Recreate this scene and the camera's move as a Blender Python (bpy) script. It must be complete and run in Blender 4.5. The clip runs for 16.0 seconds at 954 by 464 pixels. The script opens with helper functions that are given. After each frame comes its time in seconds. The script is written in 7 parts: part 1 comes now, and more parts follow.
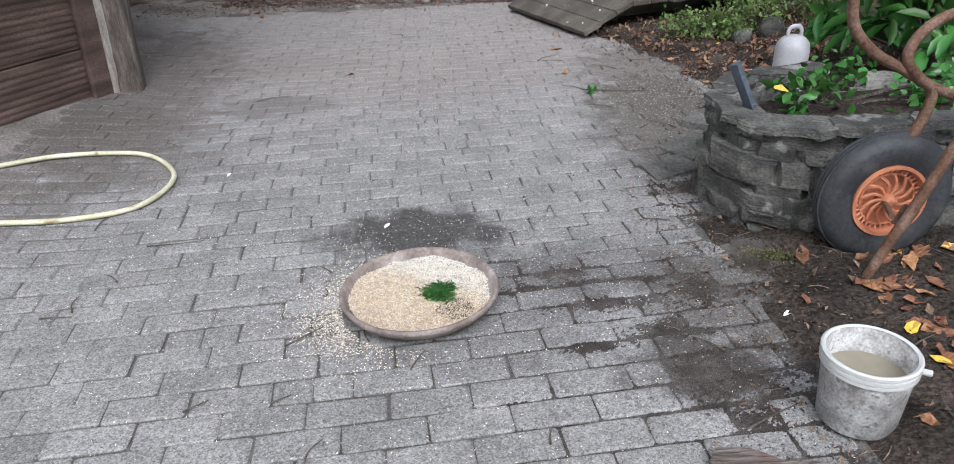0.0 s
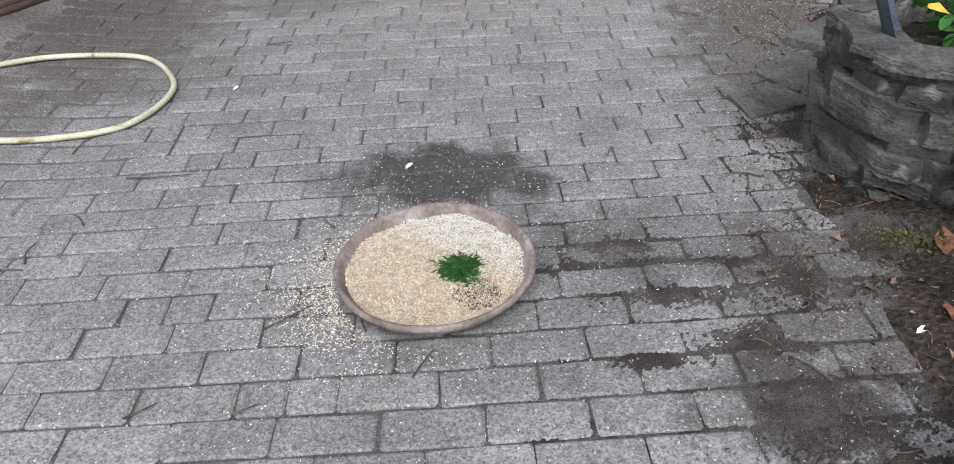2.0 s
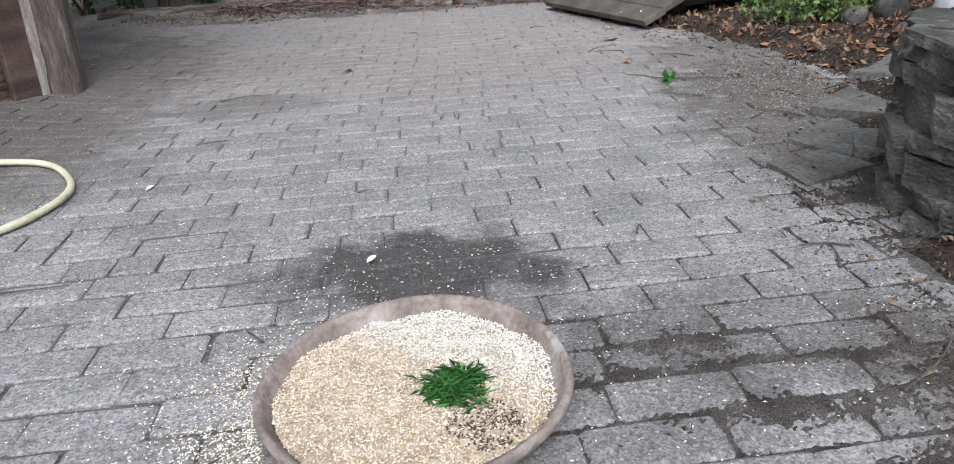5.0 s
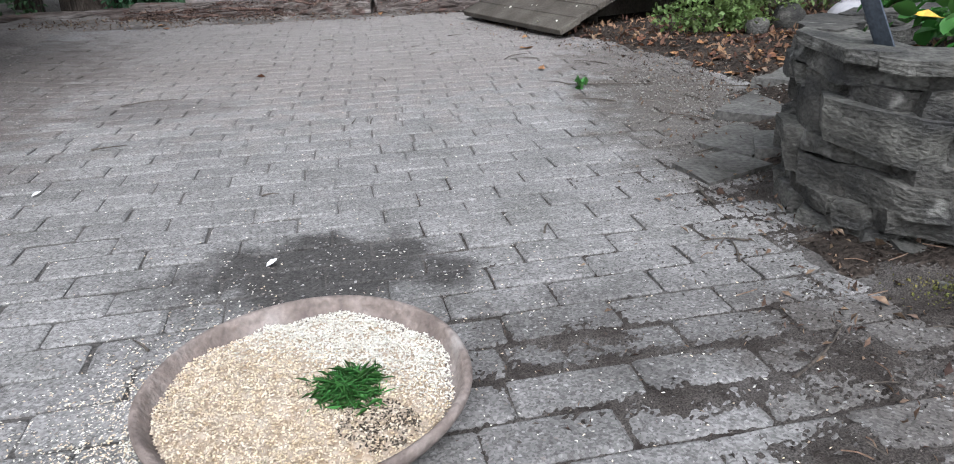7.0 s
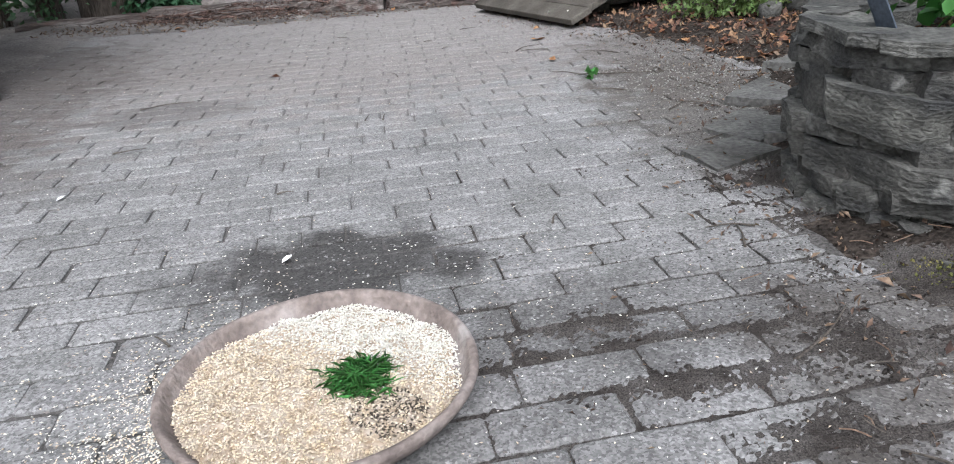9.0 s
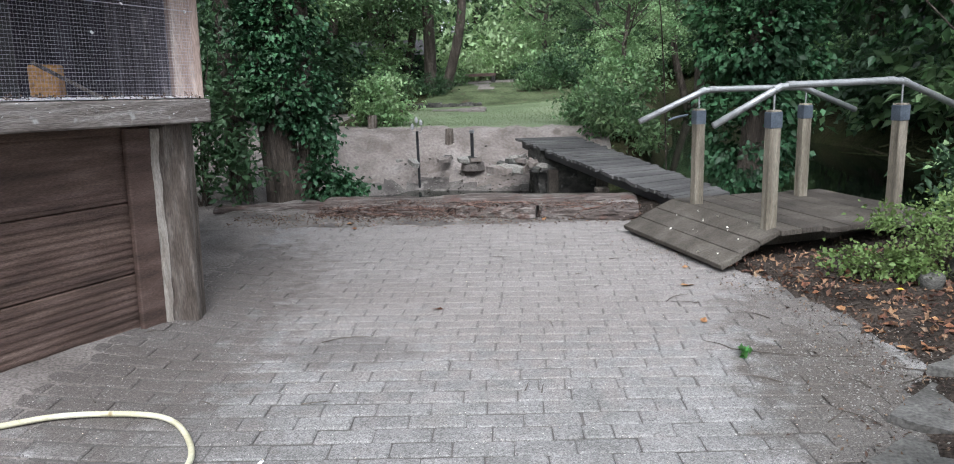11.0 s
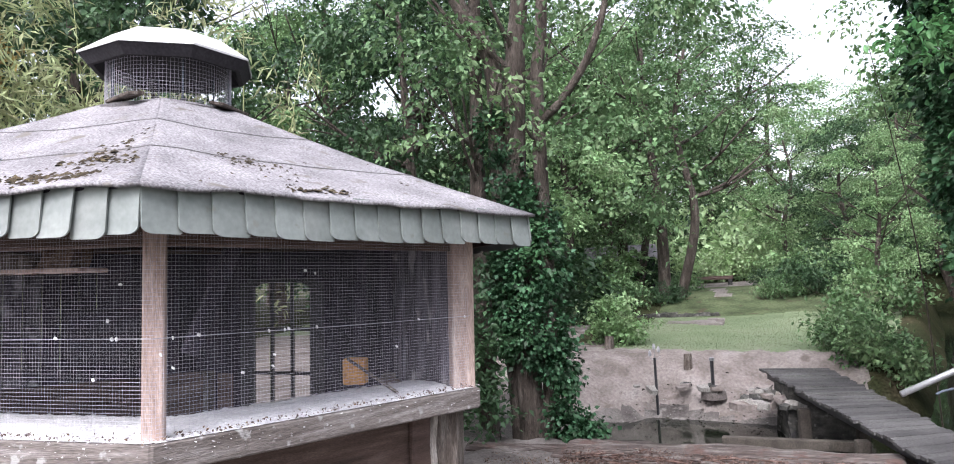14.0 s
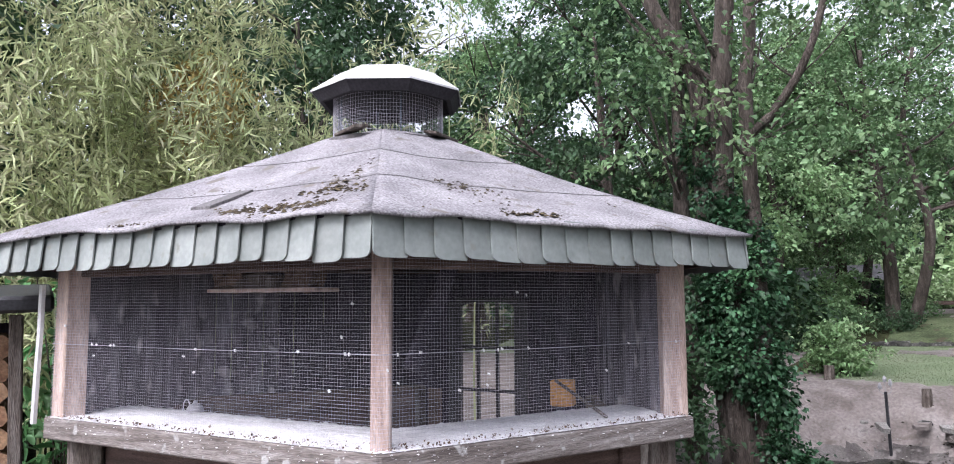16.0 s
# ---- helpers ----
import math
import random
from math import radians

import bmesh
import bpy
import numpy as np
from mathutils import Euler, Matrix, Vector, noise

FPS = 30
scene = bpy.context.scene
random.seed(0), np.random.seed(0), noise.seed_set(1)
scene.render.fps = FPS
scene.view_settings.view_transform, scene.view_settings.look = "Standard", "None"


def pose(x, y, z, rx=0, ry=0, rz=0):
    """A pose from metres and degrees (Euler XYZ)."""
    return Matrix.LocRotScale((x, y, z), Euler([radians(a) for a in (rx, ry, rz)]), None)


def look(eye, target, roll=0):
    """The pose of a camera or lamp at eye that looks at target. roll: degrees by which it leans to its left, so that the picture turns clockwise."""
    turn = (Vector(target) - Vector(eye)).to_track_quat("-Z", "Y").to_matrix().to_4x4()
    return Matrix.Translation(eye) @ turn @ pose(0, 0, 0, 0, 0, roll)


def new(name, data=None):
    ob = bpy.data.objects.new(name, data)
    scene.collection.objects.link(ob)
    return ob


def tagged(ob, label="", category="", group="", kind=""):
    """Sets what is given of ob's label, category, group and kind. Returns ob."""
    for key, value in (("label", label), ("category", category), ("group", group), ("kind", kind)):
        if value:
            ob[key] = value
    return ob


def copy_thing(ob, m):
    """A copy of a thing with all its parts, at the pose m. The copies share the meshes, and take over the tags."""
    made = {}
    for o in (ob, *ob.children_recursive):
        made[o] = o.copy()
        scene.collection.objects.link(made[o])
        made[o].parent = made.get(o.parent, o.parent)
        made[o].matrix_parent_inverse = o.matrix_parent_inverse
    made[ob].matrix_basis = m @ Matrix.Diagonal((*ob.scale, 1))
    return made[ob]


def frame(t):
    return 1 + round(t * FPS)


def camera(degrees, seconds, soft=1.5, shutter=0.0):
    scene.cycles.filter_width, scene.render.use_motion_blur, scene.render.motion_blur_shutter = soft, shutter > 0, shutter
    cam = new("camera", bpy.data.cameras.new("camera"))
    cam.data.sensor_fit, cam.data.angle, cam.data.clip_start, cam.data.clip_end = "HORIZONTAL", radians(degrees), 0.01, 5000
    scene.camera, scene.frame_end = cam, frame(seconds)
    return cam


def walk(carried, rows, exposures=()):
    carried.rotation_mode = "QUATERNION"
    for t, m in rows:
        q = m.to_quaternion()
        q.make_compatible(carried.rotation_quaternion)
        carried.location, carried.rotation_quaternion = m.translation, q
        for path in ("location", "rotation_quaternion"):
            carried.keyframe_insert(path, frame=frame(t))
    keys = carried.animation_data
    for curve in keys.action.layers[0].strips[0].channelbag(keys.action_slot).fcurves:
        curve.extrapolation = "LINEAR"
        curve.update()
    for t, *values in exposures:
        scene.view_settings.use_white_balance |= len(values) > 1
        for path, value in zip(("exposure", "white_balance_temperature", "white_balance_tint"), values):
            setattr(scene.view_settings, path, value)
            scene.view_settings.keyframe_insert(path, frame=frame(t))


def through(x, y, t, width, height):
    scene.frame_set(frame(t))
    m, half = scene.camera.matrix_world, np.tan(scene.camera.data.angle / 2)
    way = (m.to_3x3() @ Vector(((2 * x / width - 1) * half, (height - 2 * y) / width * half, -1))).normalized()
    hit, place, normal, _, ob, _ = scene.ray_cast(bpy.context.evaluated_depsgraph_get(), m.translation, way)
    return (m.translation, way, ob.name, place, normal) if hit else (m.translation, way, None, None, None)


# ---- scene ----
from mathutils.bvhtree import BVHTree
cam = camera(66.0, 16.0, soft=1.0)
PATH = [
    (0, (0.078, -1.911, 1.219), (0.181, -0.14, 0.296), -2.5),
    (0.5, (0.102, -1.773, 1.208), (0.085, 0.002, 0.286), -2.5),
    (1, (0.205, -1.604, 1.176), (0.09, 0.094, 0.124), -2.3),
    (1.5, (0.22, -1.505, 1.162), (0.036, 0.16, 0.07), -4.0),
    (2, (0.179, -1.391, 1.125), (0.098, 0.232, -0.041), -3.0),
    (2.5, (0.125, -1.259, 1.047), (0.068, 0.378, -0.101), -6.3),
    (3, (0.107, -1.163, 0.967), (0.12, 0.572, -0.027), -3.8),
    (3.5, (0.086, -1.1, 0.859), (0.123, 0.635, -0.137), -4.3),
    (4, (0.092, -1.033, 0.79), (0.115, 0.739, -0.136), -4.0),
    (6.5, (0.107, -0.931, 0.656), (0.244, 0.905, -0.125), -2.9),
    (7, (0.147, -0.941, 0.664), (0.377, 0.883, -0.125), -2.3),
    (7.5, (0.169, -0.954, 0.666), (0.461, 0.853, -0.141), -2.2),
    (8, (0.181, -0.963, 0.661), (0.47, 0.838, -0.158), -2.6),
    (10.3, (0.106, -0.98, 0.835), (0.05, 0.913, 0.193), -3.5),
    (10.5, (0.089, -0.981, 0.943), (0.009, 0.93, 0.357), -2.5),
    (11, (0.061, -0.991, 1.223), (-0.072, 0.957, 0.791), -2.2),
    (11.5, (0.066, -1.033, 1.428), (-0.07, 0.926, 1.049), -2.5),
    (12, (0.079, -1.098, 1.596), (-0.09, 0.884, 1.391), -2.9),
    (12.5, (0.121, -1.172, 1.694), (-0.166, 0.804, 1.58), -3.9),
    (13, (0.112, -1.243, 1.76), (-0.249, 0.724, 1.754), -2.7),
    (13.5, (0.086, -1.305, 1.792), (-0.503, 0.604, 1.889), -3.0),
    (14, (0.064, -1.337, 1.81), (-0.65, 0.528, 1.907), -3.2),
    (14.5, (0.068, -1.358, 1.814), (-0.768, 0.453, 1.962), -2.9),
    (15, (0.043, -1.365, 1.823), (-0.959, 0.358, 1.991), -2.9),
    (15.5, (0.01, -1.353, 1.826), (-1.091, 0.309, 1.988), -3.0),
    (16, (-0.01, -1.372, 1.831), (-1.176, 0.244, 2.005), -2.5),
]
SKY, SUN = 0.15, 1.4
EXPOSURES = [(0, 0.88, 6020, 10), (1.5, 0.78, 6050, 10), (2.5, 0.7, 6080, 10), (3.5, 0.7, 6080, 10), (4.1, 0.95, 6040, 10), (6.5, 0.92, 6000, 10), (8, 1.0, 5980, 9), (10.4, 1.02, 6000, 10), (11, 1.16, 6000, 9), (11.5, 1.55, 6030, 10), (12, 1.75, 6000, 10), (12.5, 1.98, 6000, 11), (13.5, 1.8, 6150, 15), (14, 1.5, 6150, 17), (14.5, 1.3, 6120, 18), (16, 1.31, 6020, 19)]
walk(cam, [(t, look(e, g, r)) for t, e, g, r in PATH], EXPOSURES)

# ---- light ----
world = bpy.data.worlds.new("overcast_sky")
scene.world = world
world.use_nodes = True
wn = world.node_tree.nodes
sky = wn.new("ShaderNodeTexSky")
sky.sky_type = "NISHITA"
sky.sun_disc = False
sky.sun_elevation = radians(48)
sky.sun_rotation = radians(200)
sky.air_density, sky.dust_density, sky.ozone_density = 1.0, 3.0, 1.0
pale = wn.new("ShaderNodeHueSaturation")
pale.inputs["Saturation"].default_value = 0.25
world.node_tree.links.new(sky.outputs[0], pale.inputs["Color"])
world.node_tree.links.new(pale.outputs[0], wn["Background"].inputs[0])
wn["Background"].inputs[1].default_value = SKY
sun = new("sun", bpy.data.lights.new("sun", "SUN"))
sun.data.energy, sun.data.angle, sun.data.color = SUN, radians(25), (1.0, 0.98, 0.96)
sun.matrix_world = look((2, -6, 8), (0, 0, 0))


# ---- materials ----
def ramp(nt, fac, colors):
    r = nt.nodes.new("ShaderNodeValToRGB")
    els = r.color_ramp.elements
    n = len(colors)
    while len(els) < n:
        els.new(0.5)
    for i, c in enumerate(colors):
        els[i].position = 0.28 + 0.44 * i / max(1, n - 1)
        els[i].color = (*c, 1)
    nt.links.new(fac, r.inputs[0])
    return r.outputs[0]


def surf(name, colors, scale=6.0, fine=60.0, rough=0.8, bump=0.3, metal=0.0, rand="", vary=0.3, grain=0.35, stretch=(1, 1, 1),
         spec=0.4, depth=0.01, spots=None, through=0.0, stain=None):
    """A rough natural surface: two scales of noise, a random shade for each piece, fine relief, and stains with shapes of their own."""
    m = bpy.data.materials.new(name)
    m.use_nodes = True
    nt = m.node_tree
    nodes, links = nt.nodes, nt.links
    bsdf = nodes["Principled BSDF"]
    geo = nodes.new("ShaderNodeNewGeometry")
    mapping = nodes.new("ShaderNodeMapping")
    mapping.inputs["Scale"].default_value = stretch
    links.new(geo.outputs["Position"], mapping.inputs[0])
    n1 = nodes.new("ShaderNodeTexNoise")
    n1.inputs["Scale"].default_value, n1.inputs["Detail"].default_value = scale, 6
    n2 = nodes.new("ShaderNodeTexNoise")
    n2.inputs["Scale"].default_value, n2.inputs["Detail"].default_value = fine, 4
    for n in (n1, n2):
        links.new(mapping.outputs[0], n.inputs["Vector"])
    col = ramp(nt, n1.outputs["Fac"], colors)
    hsv = nodes.new("ShaderNodeHueSaturation")
    links.new(col, hsv.inputs["Color"])
    val = nodes.new("ShaderNodeMapRange")
    val.inputs["From Min"].default_value, val.inputs["From Max"].default_value = 0.3, 0.7
    val.inputs["To Min"].default_value, val.inputs["To Max"].default_value = 1 - grain, 1 + grain
    links.new(n2.outputs["Fac"], val.inputs["Value"])
    value = val.outputs[0]
    if rand:
        if rand == "object":
            r = nodes.new("ShaderNodeObjectInfo").outputs["Random"]
        else:
            r = geo.outputs["Random Per Island"]
        rr = nodes.new("ShaderNodeMapRange")
        rr.inputs["To Min"].default_value, rr.inputs["To Max"].default_value = 1 - vary, 1 + vary
        links.new(r, rr.inputs["Value"])
        mul = nodes.new("ShaderNodeMath")
        mul.operation = "MULTIPLY"
        links.new(value, mul.inputs[0])
        links.new(rr.outputs[0], mul.inputs[1])
        value = mul.outputs[0]
        hh = nodes.new("ShaderNodeMapRange")
        hh.inputs["To Min"].default_value, hh.inputs["To Max"].default_value = 0.5 - 0.03 * vary, 0.5 + 0.03 * vary
        links.new(r, hh.inputs["Value"])
        links.new(hh.outputs[0], hsv.inputs["Hue"])
    links.new(value, hsv.inputs["Value"])
    color = hsv.outputs[0]
    if spots:
        sc, lim, sharp, c = spots
        n3 = nodes.new("ShaderNodeTexNoise")
        n3.inputs["Scale"].default_value, n3.inputs["Detail"].default_value = sc, 5
        links.new(geo.outputs["Position"], n3.inputs["Vector"])
        mr = nodes.new("ShaderNodeMapRange")
        mr.inputs["From Min"].default_value, mr.inputs["From Max"].default_value = lim, lim + sharp
        links.new(n3.outputs["Fac"], mr.inputs["Value"])
        mix = nodes.new("ShaderNodeMixRGB")
        links.new(mr.outputs[0], mix.inputs[0])
        links.new(color, mix.inputs[1])
        mix.inputs[2].default_value = (*c, 1)
        color = mix.outputs[0]
    for (cx, cy, rx, ry, c, strength) in stain or ():
        sep = nodes.new("ShaderNodeVectorMath")
        sep.operation = "SUBTRACT"
        links.new(geo.outputs["Position"], sep.inputs[0])
        sep.inputs[1].default_value = (cx, cy, 0)
        scl = nodes.new("ShaderNodeVectorMath")
        scl.operation = "MULTIPLY"
        links.new(sep.outputs[0], scl.inputs[0])
        scl.inputs[1].default_value = (1 / rx, 1 / ry, 0)
        ln = nodes.new("ShaderNodeVectorMath")
        ln.operation = "LENGTH"
        links.new(scl.outputs[0], ln.inputs[0])
        n4 = nodes.new("ShaderNodeTexNoise")
        n4.inputs["Scale"].default_value, n4.inputs["Detail"].default_value = 9, 5
        links.new(geo.outputs["Position"], n4.inputs["Vector"])
        add = nodes.new("ShaderNodeMath")
        add.operation = "MULTIPLY_ADD"
        links.new(n4.outputs["Fac"], add.inputs[0])
        add.inputs[1].default_value = 1.6
        links.new(ln.outputs["Value"], add.inputs[2])
        mr = nodes.new("ShaderNodeMapRange")
        mr.inputs["From Min"].default_value, mr.inputs["From Max"].default_value = 1.45, 1.9
        mr.inputs["To Min"].default_value, mr.inputs["To Max"].default_value = strength, 0
        links.new(add.outputs[0], mr.inputs["Value"])
        mix = nodes.new("ShaderNodeMixRGB")
        links.new(mr.outputs[0], mix.inputs[0])
        links.new(color, mix.inputs[1])
        mix.inputs[2].default_value = (*c, 1)
        color = mix.outputs[0]
    links.new(color, bsdf.inputs["Base Color"])
    bsdf.inputs["Roughness"].default_value = rough
    bsdf.inputs["Metallic"].default_value = metal
    bsdf.inputs["Specular IOR Level"].default_value = spec
    if bump:
        b = nodes.new("ShaderNodeBump")
        b.inputs["Strength"].default_value, b.inputs["Distance"].default_value = bump, depth
        links.new(n2.outputs["Fac"], b.inputs["Height"])
        links.new(b.outputs[0], bsdf.inputs["Normal"])
    if through:
        tr = nodes.new("ShaderNodeBsdfTranslucent")
        links.new(color, tr.inputs["Color"])
        ms = nodes.new("ShaderNodeMixShader")
        ms.inputs[0].default_value = through
        links.new(bsdf.outputs[0], ms.inputs[1])
        links.new(tr.outputs[0], ms.inputs[2])
        links.new(ms.outputs[0], nodes["Material Output"].inputs["Surface"])
    return m


def leafy(name, colors, vary=0.28, rough=0.5, through=0.3):
    return surf(name, colors, scale=1.5, fine=5, rough=rough, bump=0.0, rand="island", vary=vary, grain=0.15, spec=0.35, through=through)


STAINS = [(-0.9, 2.95, 0.75, 0.32, (0.12, 0.106, 0.097), 0.5), (-1.55, 1.75, 0.5, 0.5, (0.095, 0.083, 0.075), 0.7), (0.2, 2.5, 0.8, 0.5, (0.15, 0.138, 0.13), 0.4), (-1.7, 3.3, 0.6, 0.8, (0.1, 0.09, 0.081), 0.6),
          (0.0, 0.47, 0.34, 0.2, (0.035, 0.032, 0.03), 0.85), (0.75, -0.42, 0.22, 0.16, (0.04, 0.034, 0.03), 0.8),
          (0.62, 0.12, 0.4, 0.2, (0.05, 0.046, 0.043), 0.4), (0.2, -0.05, 0.42, 0.36, (0.06, 0.055, 0.052), 0.35), (0.95, -0.1, 0.3, 0.3, (0.06, 0.05, 0.042), 0.6),
          (-0.1, 3.8, 2.3, 2.2, (0.245, 0.217, 0.203), 0.6), (-1.8, 2.3, 0.7, 1.9, (0.11, 0.095, 0.087), 0.75), (-0.75, 2.1, 0.35, 0.2, (0.1, 0.09, 0.085), 0.5), (-1.3, 1.3, 0.5, 0.3, (0.11, 0.098, 0.09), 0.5),
          (1.25, 1.35, 0.42, 0.85, (0.095, 0.084, 0.074), 0.8), (1.35, 2.4, 0.4, 0.6, (0.11, 0.096, 0.086), 0.7), (1.3, 1.85, 0.35, 0.45, (0.1, 0.088, 0.078), 0.75)]

def concrete(name, rand):
    """Worn concrete: soft patches, an aggregate of single grains with pale chips and dark pits, dust and stains."""
    m = surf(name, [(0.165, 0.161, 0.154), (0.212, 0.205, 0.2), (0.26, 0.25, 0.245)], 5, 55, 0.92, 0.0, rand=rand, vary=0.09, grain=0.16, spec=0.2,
             spots=(30, 0.6, 0.14, (0.145, 0.138, 0.132)), stain=STAINS)
    nt = m.node_tree
    bsdf = nt.nodes["Principled BSDF"]
    under = bsdf.inputs["Base Color"].links[0].from_socket
    pos = nt.nodes.new("ShaderNodeNewGeometry").outputs["Position"]
    cells = nt.nodes.new("ShaderNodeTexVoronoi")
    cells.inputs["Scale"].default_value = 260
    chips = nt.nodes.new("ShaderNodeTexVoronoi")
    chips.inputs["Scale"].default_value = 210
    for n in (cells, chips):
        nt.links.new(pos, n.inputs["Vector"])
    shade = nt.nodes.new("ShaderNodeSeparateColor")
    nt.links.new(cells.outputs["Color"], shade.inputs[0])
    val = nt.nodes.new("ShaderNodeMapRange")
    val.inputs["To Min"].default_value, val.inputs["To Max"].default_value = 0.62, 1.38
    nt.links.new(shade.outputs[0], val.inputs["Value"])
    hsv = nt.nodes.new("ShaderNodeHueSaturation")
    nt.links.new(under, hsv.inputs["Color"])
    nt.links.new(val.outputs[0], hsv.inputs["Value"])
    color = hsv.outputs[0]
    pick = nt.nodes.new("ShaderNodeSeparateColor")
    nt.links.new(chips.outputs["Color"], pick.inputs[0])
    for ch, lim, c in ((0, 0.965, (0.4, 0.39, 0.38)), (1, 0.93, (0.07, 0.065, 0.06))):
        on = nt.nodes.new("ShaderNodeMapRange")
        on.inputs["From Min"].default_value, on.inputs["From Max"].default_value = lim, lim + 0.02
        on.inputs["To Max"].default_value = 0.55
        nt.links.new(pick.outputs[ch], on.inputs["Value"])
        mix = nt.nodes.new("ShaderNodeMixRGB")
        nt.links.new(on.outputs[0], mix.inputs[0])
        nt.links.new(color, mix.inputs[1])
        mix.inputs[2].default_value = (*c, 1)
        color = mix.outputs[0]
    nt.links.new(color, bsdf.inputs["Base Color"])
    b = nt.nodes.new("ShaderNodeBump")
    b.inputs["Strength"].default_value, b.inputs["Distance"].default_value = 0.55, 0.0016
    nt.links.new(shade.outputs[1], b.inputs["Height"])
    nt.links.new(b.outputs[0], bsdf.inputs["Normal"])
    return m


M_PAVER = concrete("grey_concrete_paver", "object")
M_PAVER_REST = concrete("grey_concrete_paver_rest", "island")
M_EARTH = surf("trodden_grey_brown_earth", [(0.04, 0.034, 0.03), (0.074, 0.065, 0.059), (0.13, 0.12, 0.112)], 9, 330, 0.95, 1.0, grain=0.6, depth=0.006, spec=0.1, spots=(26, 0.58, 0.1, (0.045, 0.038, 0.034)))
M_JOINT = surf("joint_sand", [(0.055, 0.05, 0.046), (0.12, 0.112, 0.105)], 9, 160, 0.95, 0.8, grain=0.5, stain=[(-0.1, 3.6, 2.4, 2.4, (0.155, 0.142, 0.133), 0.75), (-1.4, 0.2, 0.8, 1.2, (0.15, 0.14, 0.132), 0.5)])
M_SOIL = surf("dark_soil", [(0.022, 0.018, 0.015), (0.045, 0.036, 0.03), (0.08, 0.064, 0.053)], 4, 70, 0.95, 1.0, grain=0.6, depth=0.02, spec=0.1)
M_SAND = surf("pale_dry_sand", [(0.165, 0.14, 0.126), (0.25, 0.218, 0.2), (0.33, 0.295, 0.275)], 2.6, 26, 0.95, 0.9, grain=0.2, depth=0.026, spots=(4, 0.57, 0.12, (0.165, 0.138, 0.122)), spec=0.1)
M_SILT = surf("wet_silt", [(0.07, 0.061, 0.056), (0.135, 0.12, 0.11), (0.21, 0.19, 0.177)], 3, 40, 0.85, 0.8, grain=0.25, depth=0.03, spots=(7, 0.58, 0.12, (0.24, 0.218, 0.203)))
M_GRASS = surf("short_grass", [(0.12, 0.16, 0.08), (0.155, 0.2, 0.108), (0.2, 0.225, 0.14)], 0.9, 18, 0.9, 0.4, grain=0.16, depth=0.02)
# darker copy of the grass; the trees' shade is painted into its colour
M_ROUGH = surf("shade_toned_rough_grass", [(0.045, 0.055, 0.028), (0.085, 0.11, 0.055), (0.13, 0.145, 0.08)], 1.6, 22, 0.95, 0.8, grain=0.4, depth=0.03, spec=0.1, spots=(2.5, 0.6, 0.1, (0.075, 0.058, 0.042)))
M_DUST = surf("dusty_earth", [(0.14, 0.122, 0.112), (0.2, 0.178, 0.165), (0.26, 0.235, 0.22)], 3, 90, 0.95, 0.8, grain=0.4, spec=0.1, spots=(16, 0.63, 0.08, (0.07, 0.06, 0.053)))
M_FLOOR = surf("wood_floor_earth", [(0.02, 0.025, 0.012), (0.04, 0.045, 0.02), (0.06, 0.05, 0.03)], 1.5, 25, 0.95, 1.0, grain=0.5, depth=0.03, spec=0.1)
M_WATER = bpy.data.materials.new("dark_pond_water")
M_WATER.use_nodes = True
_b = M_WATER.node_tree.nodes["Principled BSDF"]
_b.inputs["Base Color"].default_value, _b.inputs["Roughness"].default_value = (0.012, 0.016, 0.01, 1), 0.06
_n = M_WATER.node_tree.nodes.new("ShaderNodeTexNoise")
_n.inputs["Scale"].default_value = 4
_u = M_WATER.node_tree.nodes.new("ShaderNodeBump")
_u.inputs["Strength"].default_value, _u.inputs["Distance"].default_value = 0.12, 0.02
M_WATER.node_tree.links.new(_n.outputs["Fac"], _u.inputs["Height"])
M_WATER.node_tree.links.new(_u.outputs[0], _b.inputs["Normal"])
M_STONE = surf("grey_slate_stone", [(0.032, 0.032, 0.033), (0.07, 0.068, 0.062), (0.13, 0.125, 0.113)], 9, 95, 0.88, 1.0, rand="object", vary=0.28, grain=0.4, depth=0.007,
               spots=(14, 0.6, 0.09, (0.21, 0.205, 0.19)), stretch=(1, 1, 1.7), spec=0.25)
M_FLAG = surf("dusty_grey_flagstone", [(0.07, 0.067, 0.06), (0.11, 0.106, 0.098), (0.16, 0.154, 0.145)], 8, 70, 0.9, 0.6, rand="object", vary=0.2, grain=0.4, depth=0.012)
M_MORTAR = surf("earthy_mortar", [(0.03, 0.028, 0.024), (0.066, 0.061, 0.054), (0.13, 0.123, 0.112)], 12, 80, 0.95, 1.0, grain=0.5, depth=0.02)
M_MOSS = surf("moss", [(0.05, 0.06, 0.015), (0.11, 0.11, 0.03), (0.16, 0.13, 0.05)], 12, 90, 0.95, 1.0, rand="island", vary=0.4)
M_ROOFMOSS = surf("dry_roof_moss", [(0.025, 0.02, 0.011), (0.05, 0.037, 0.02), (0.085, 0.062, 0.034)], 9, 90, 0.95, 1.0, rand="island", vary=0.5)
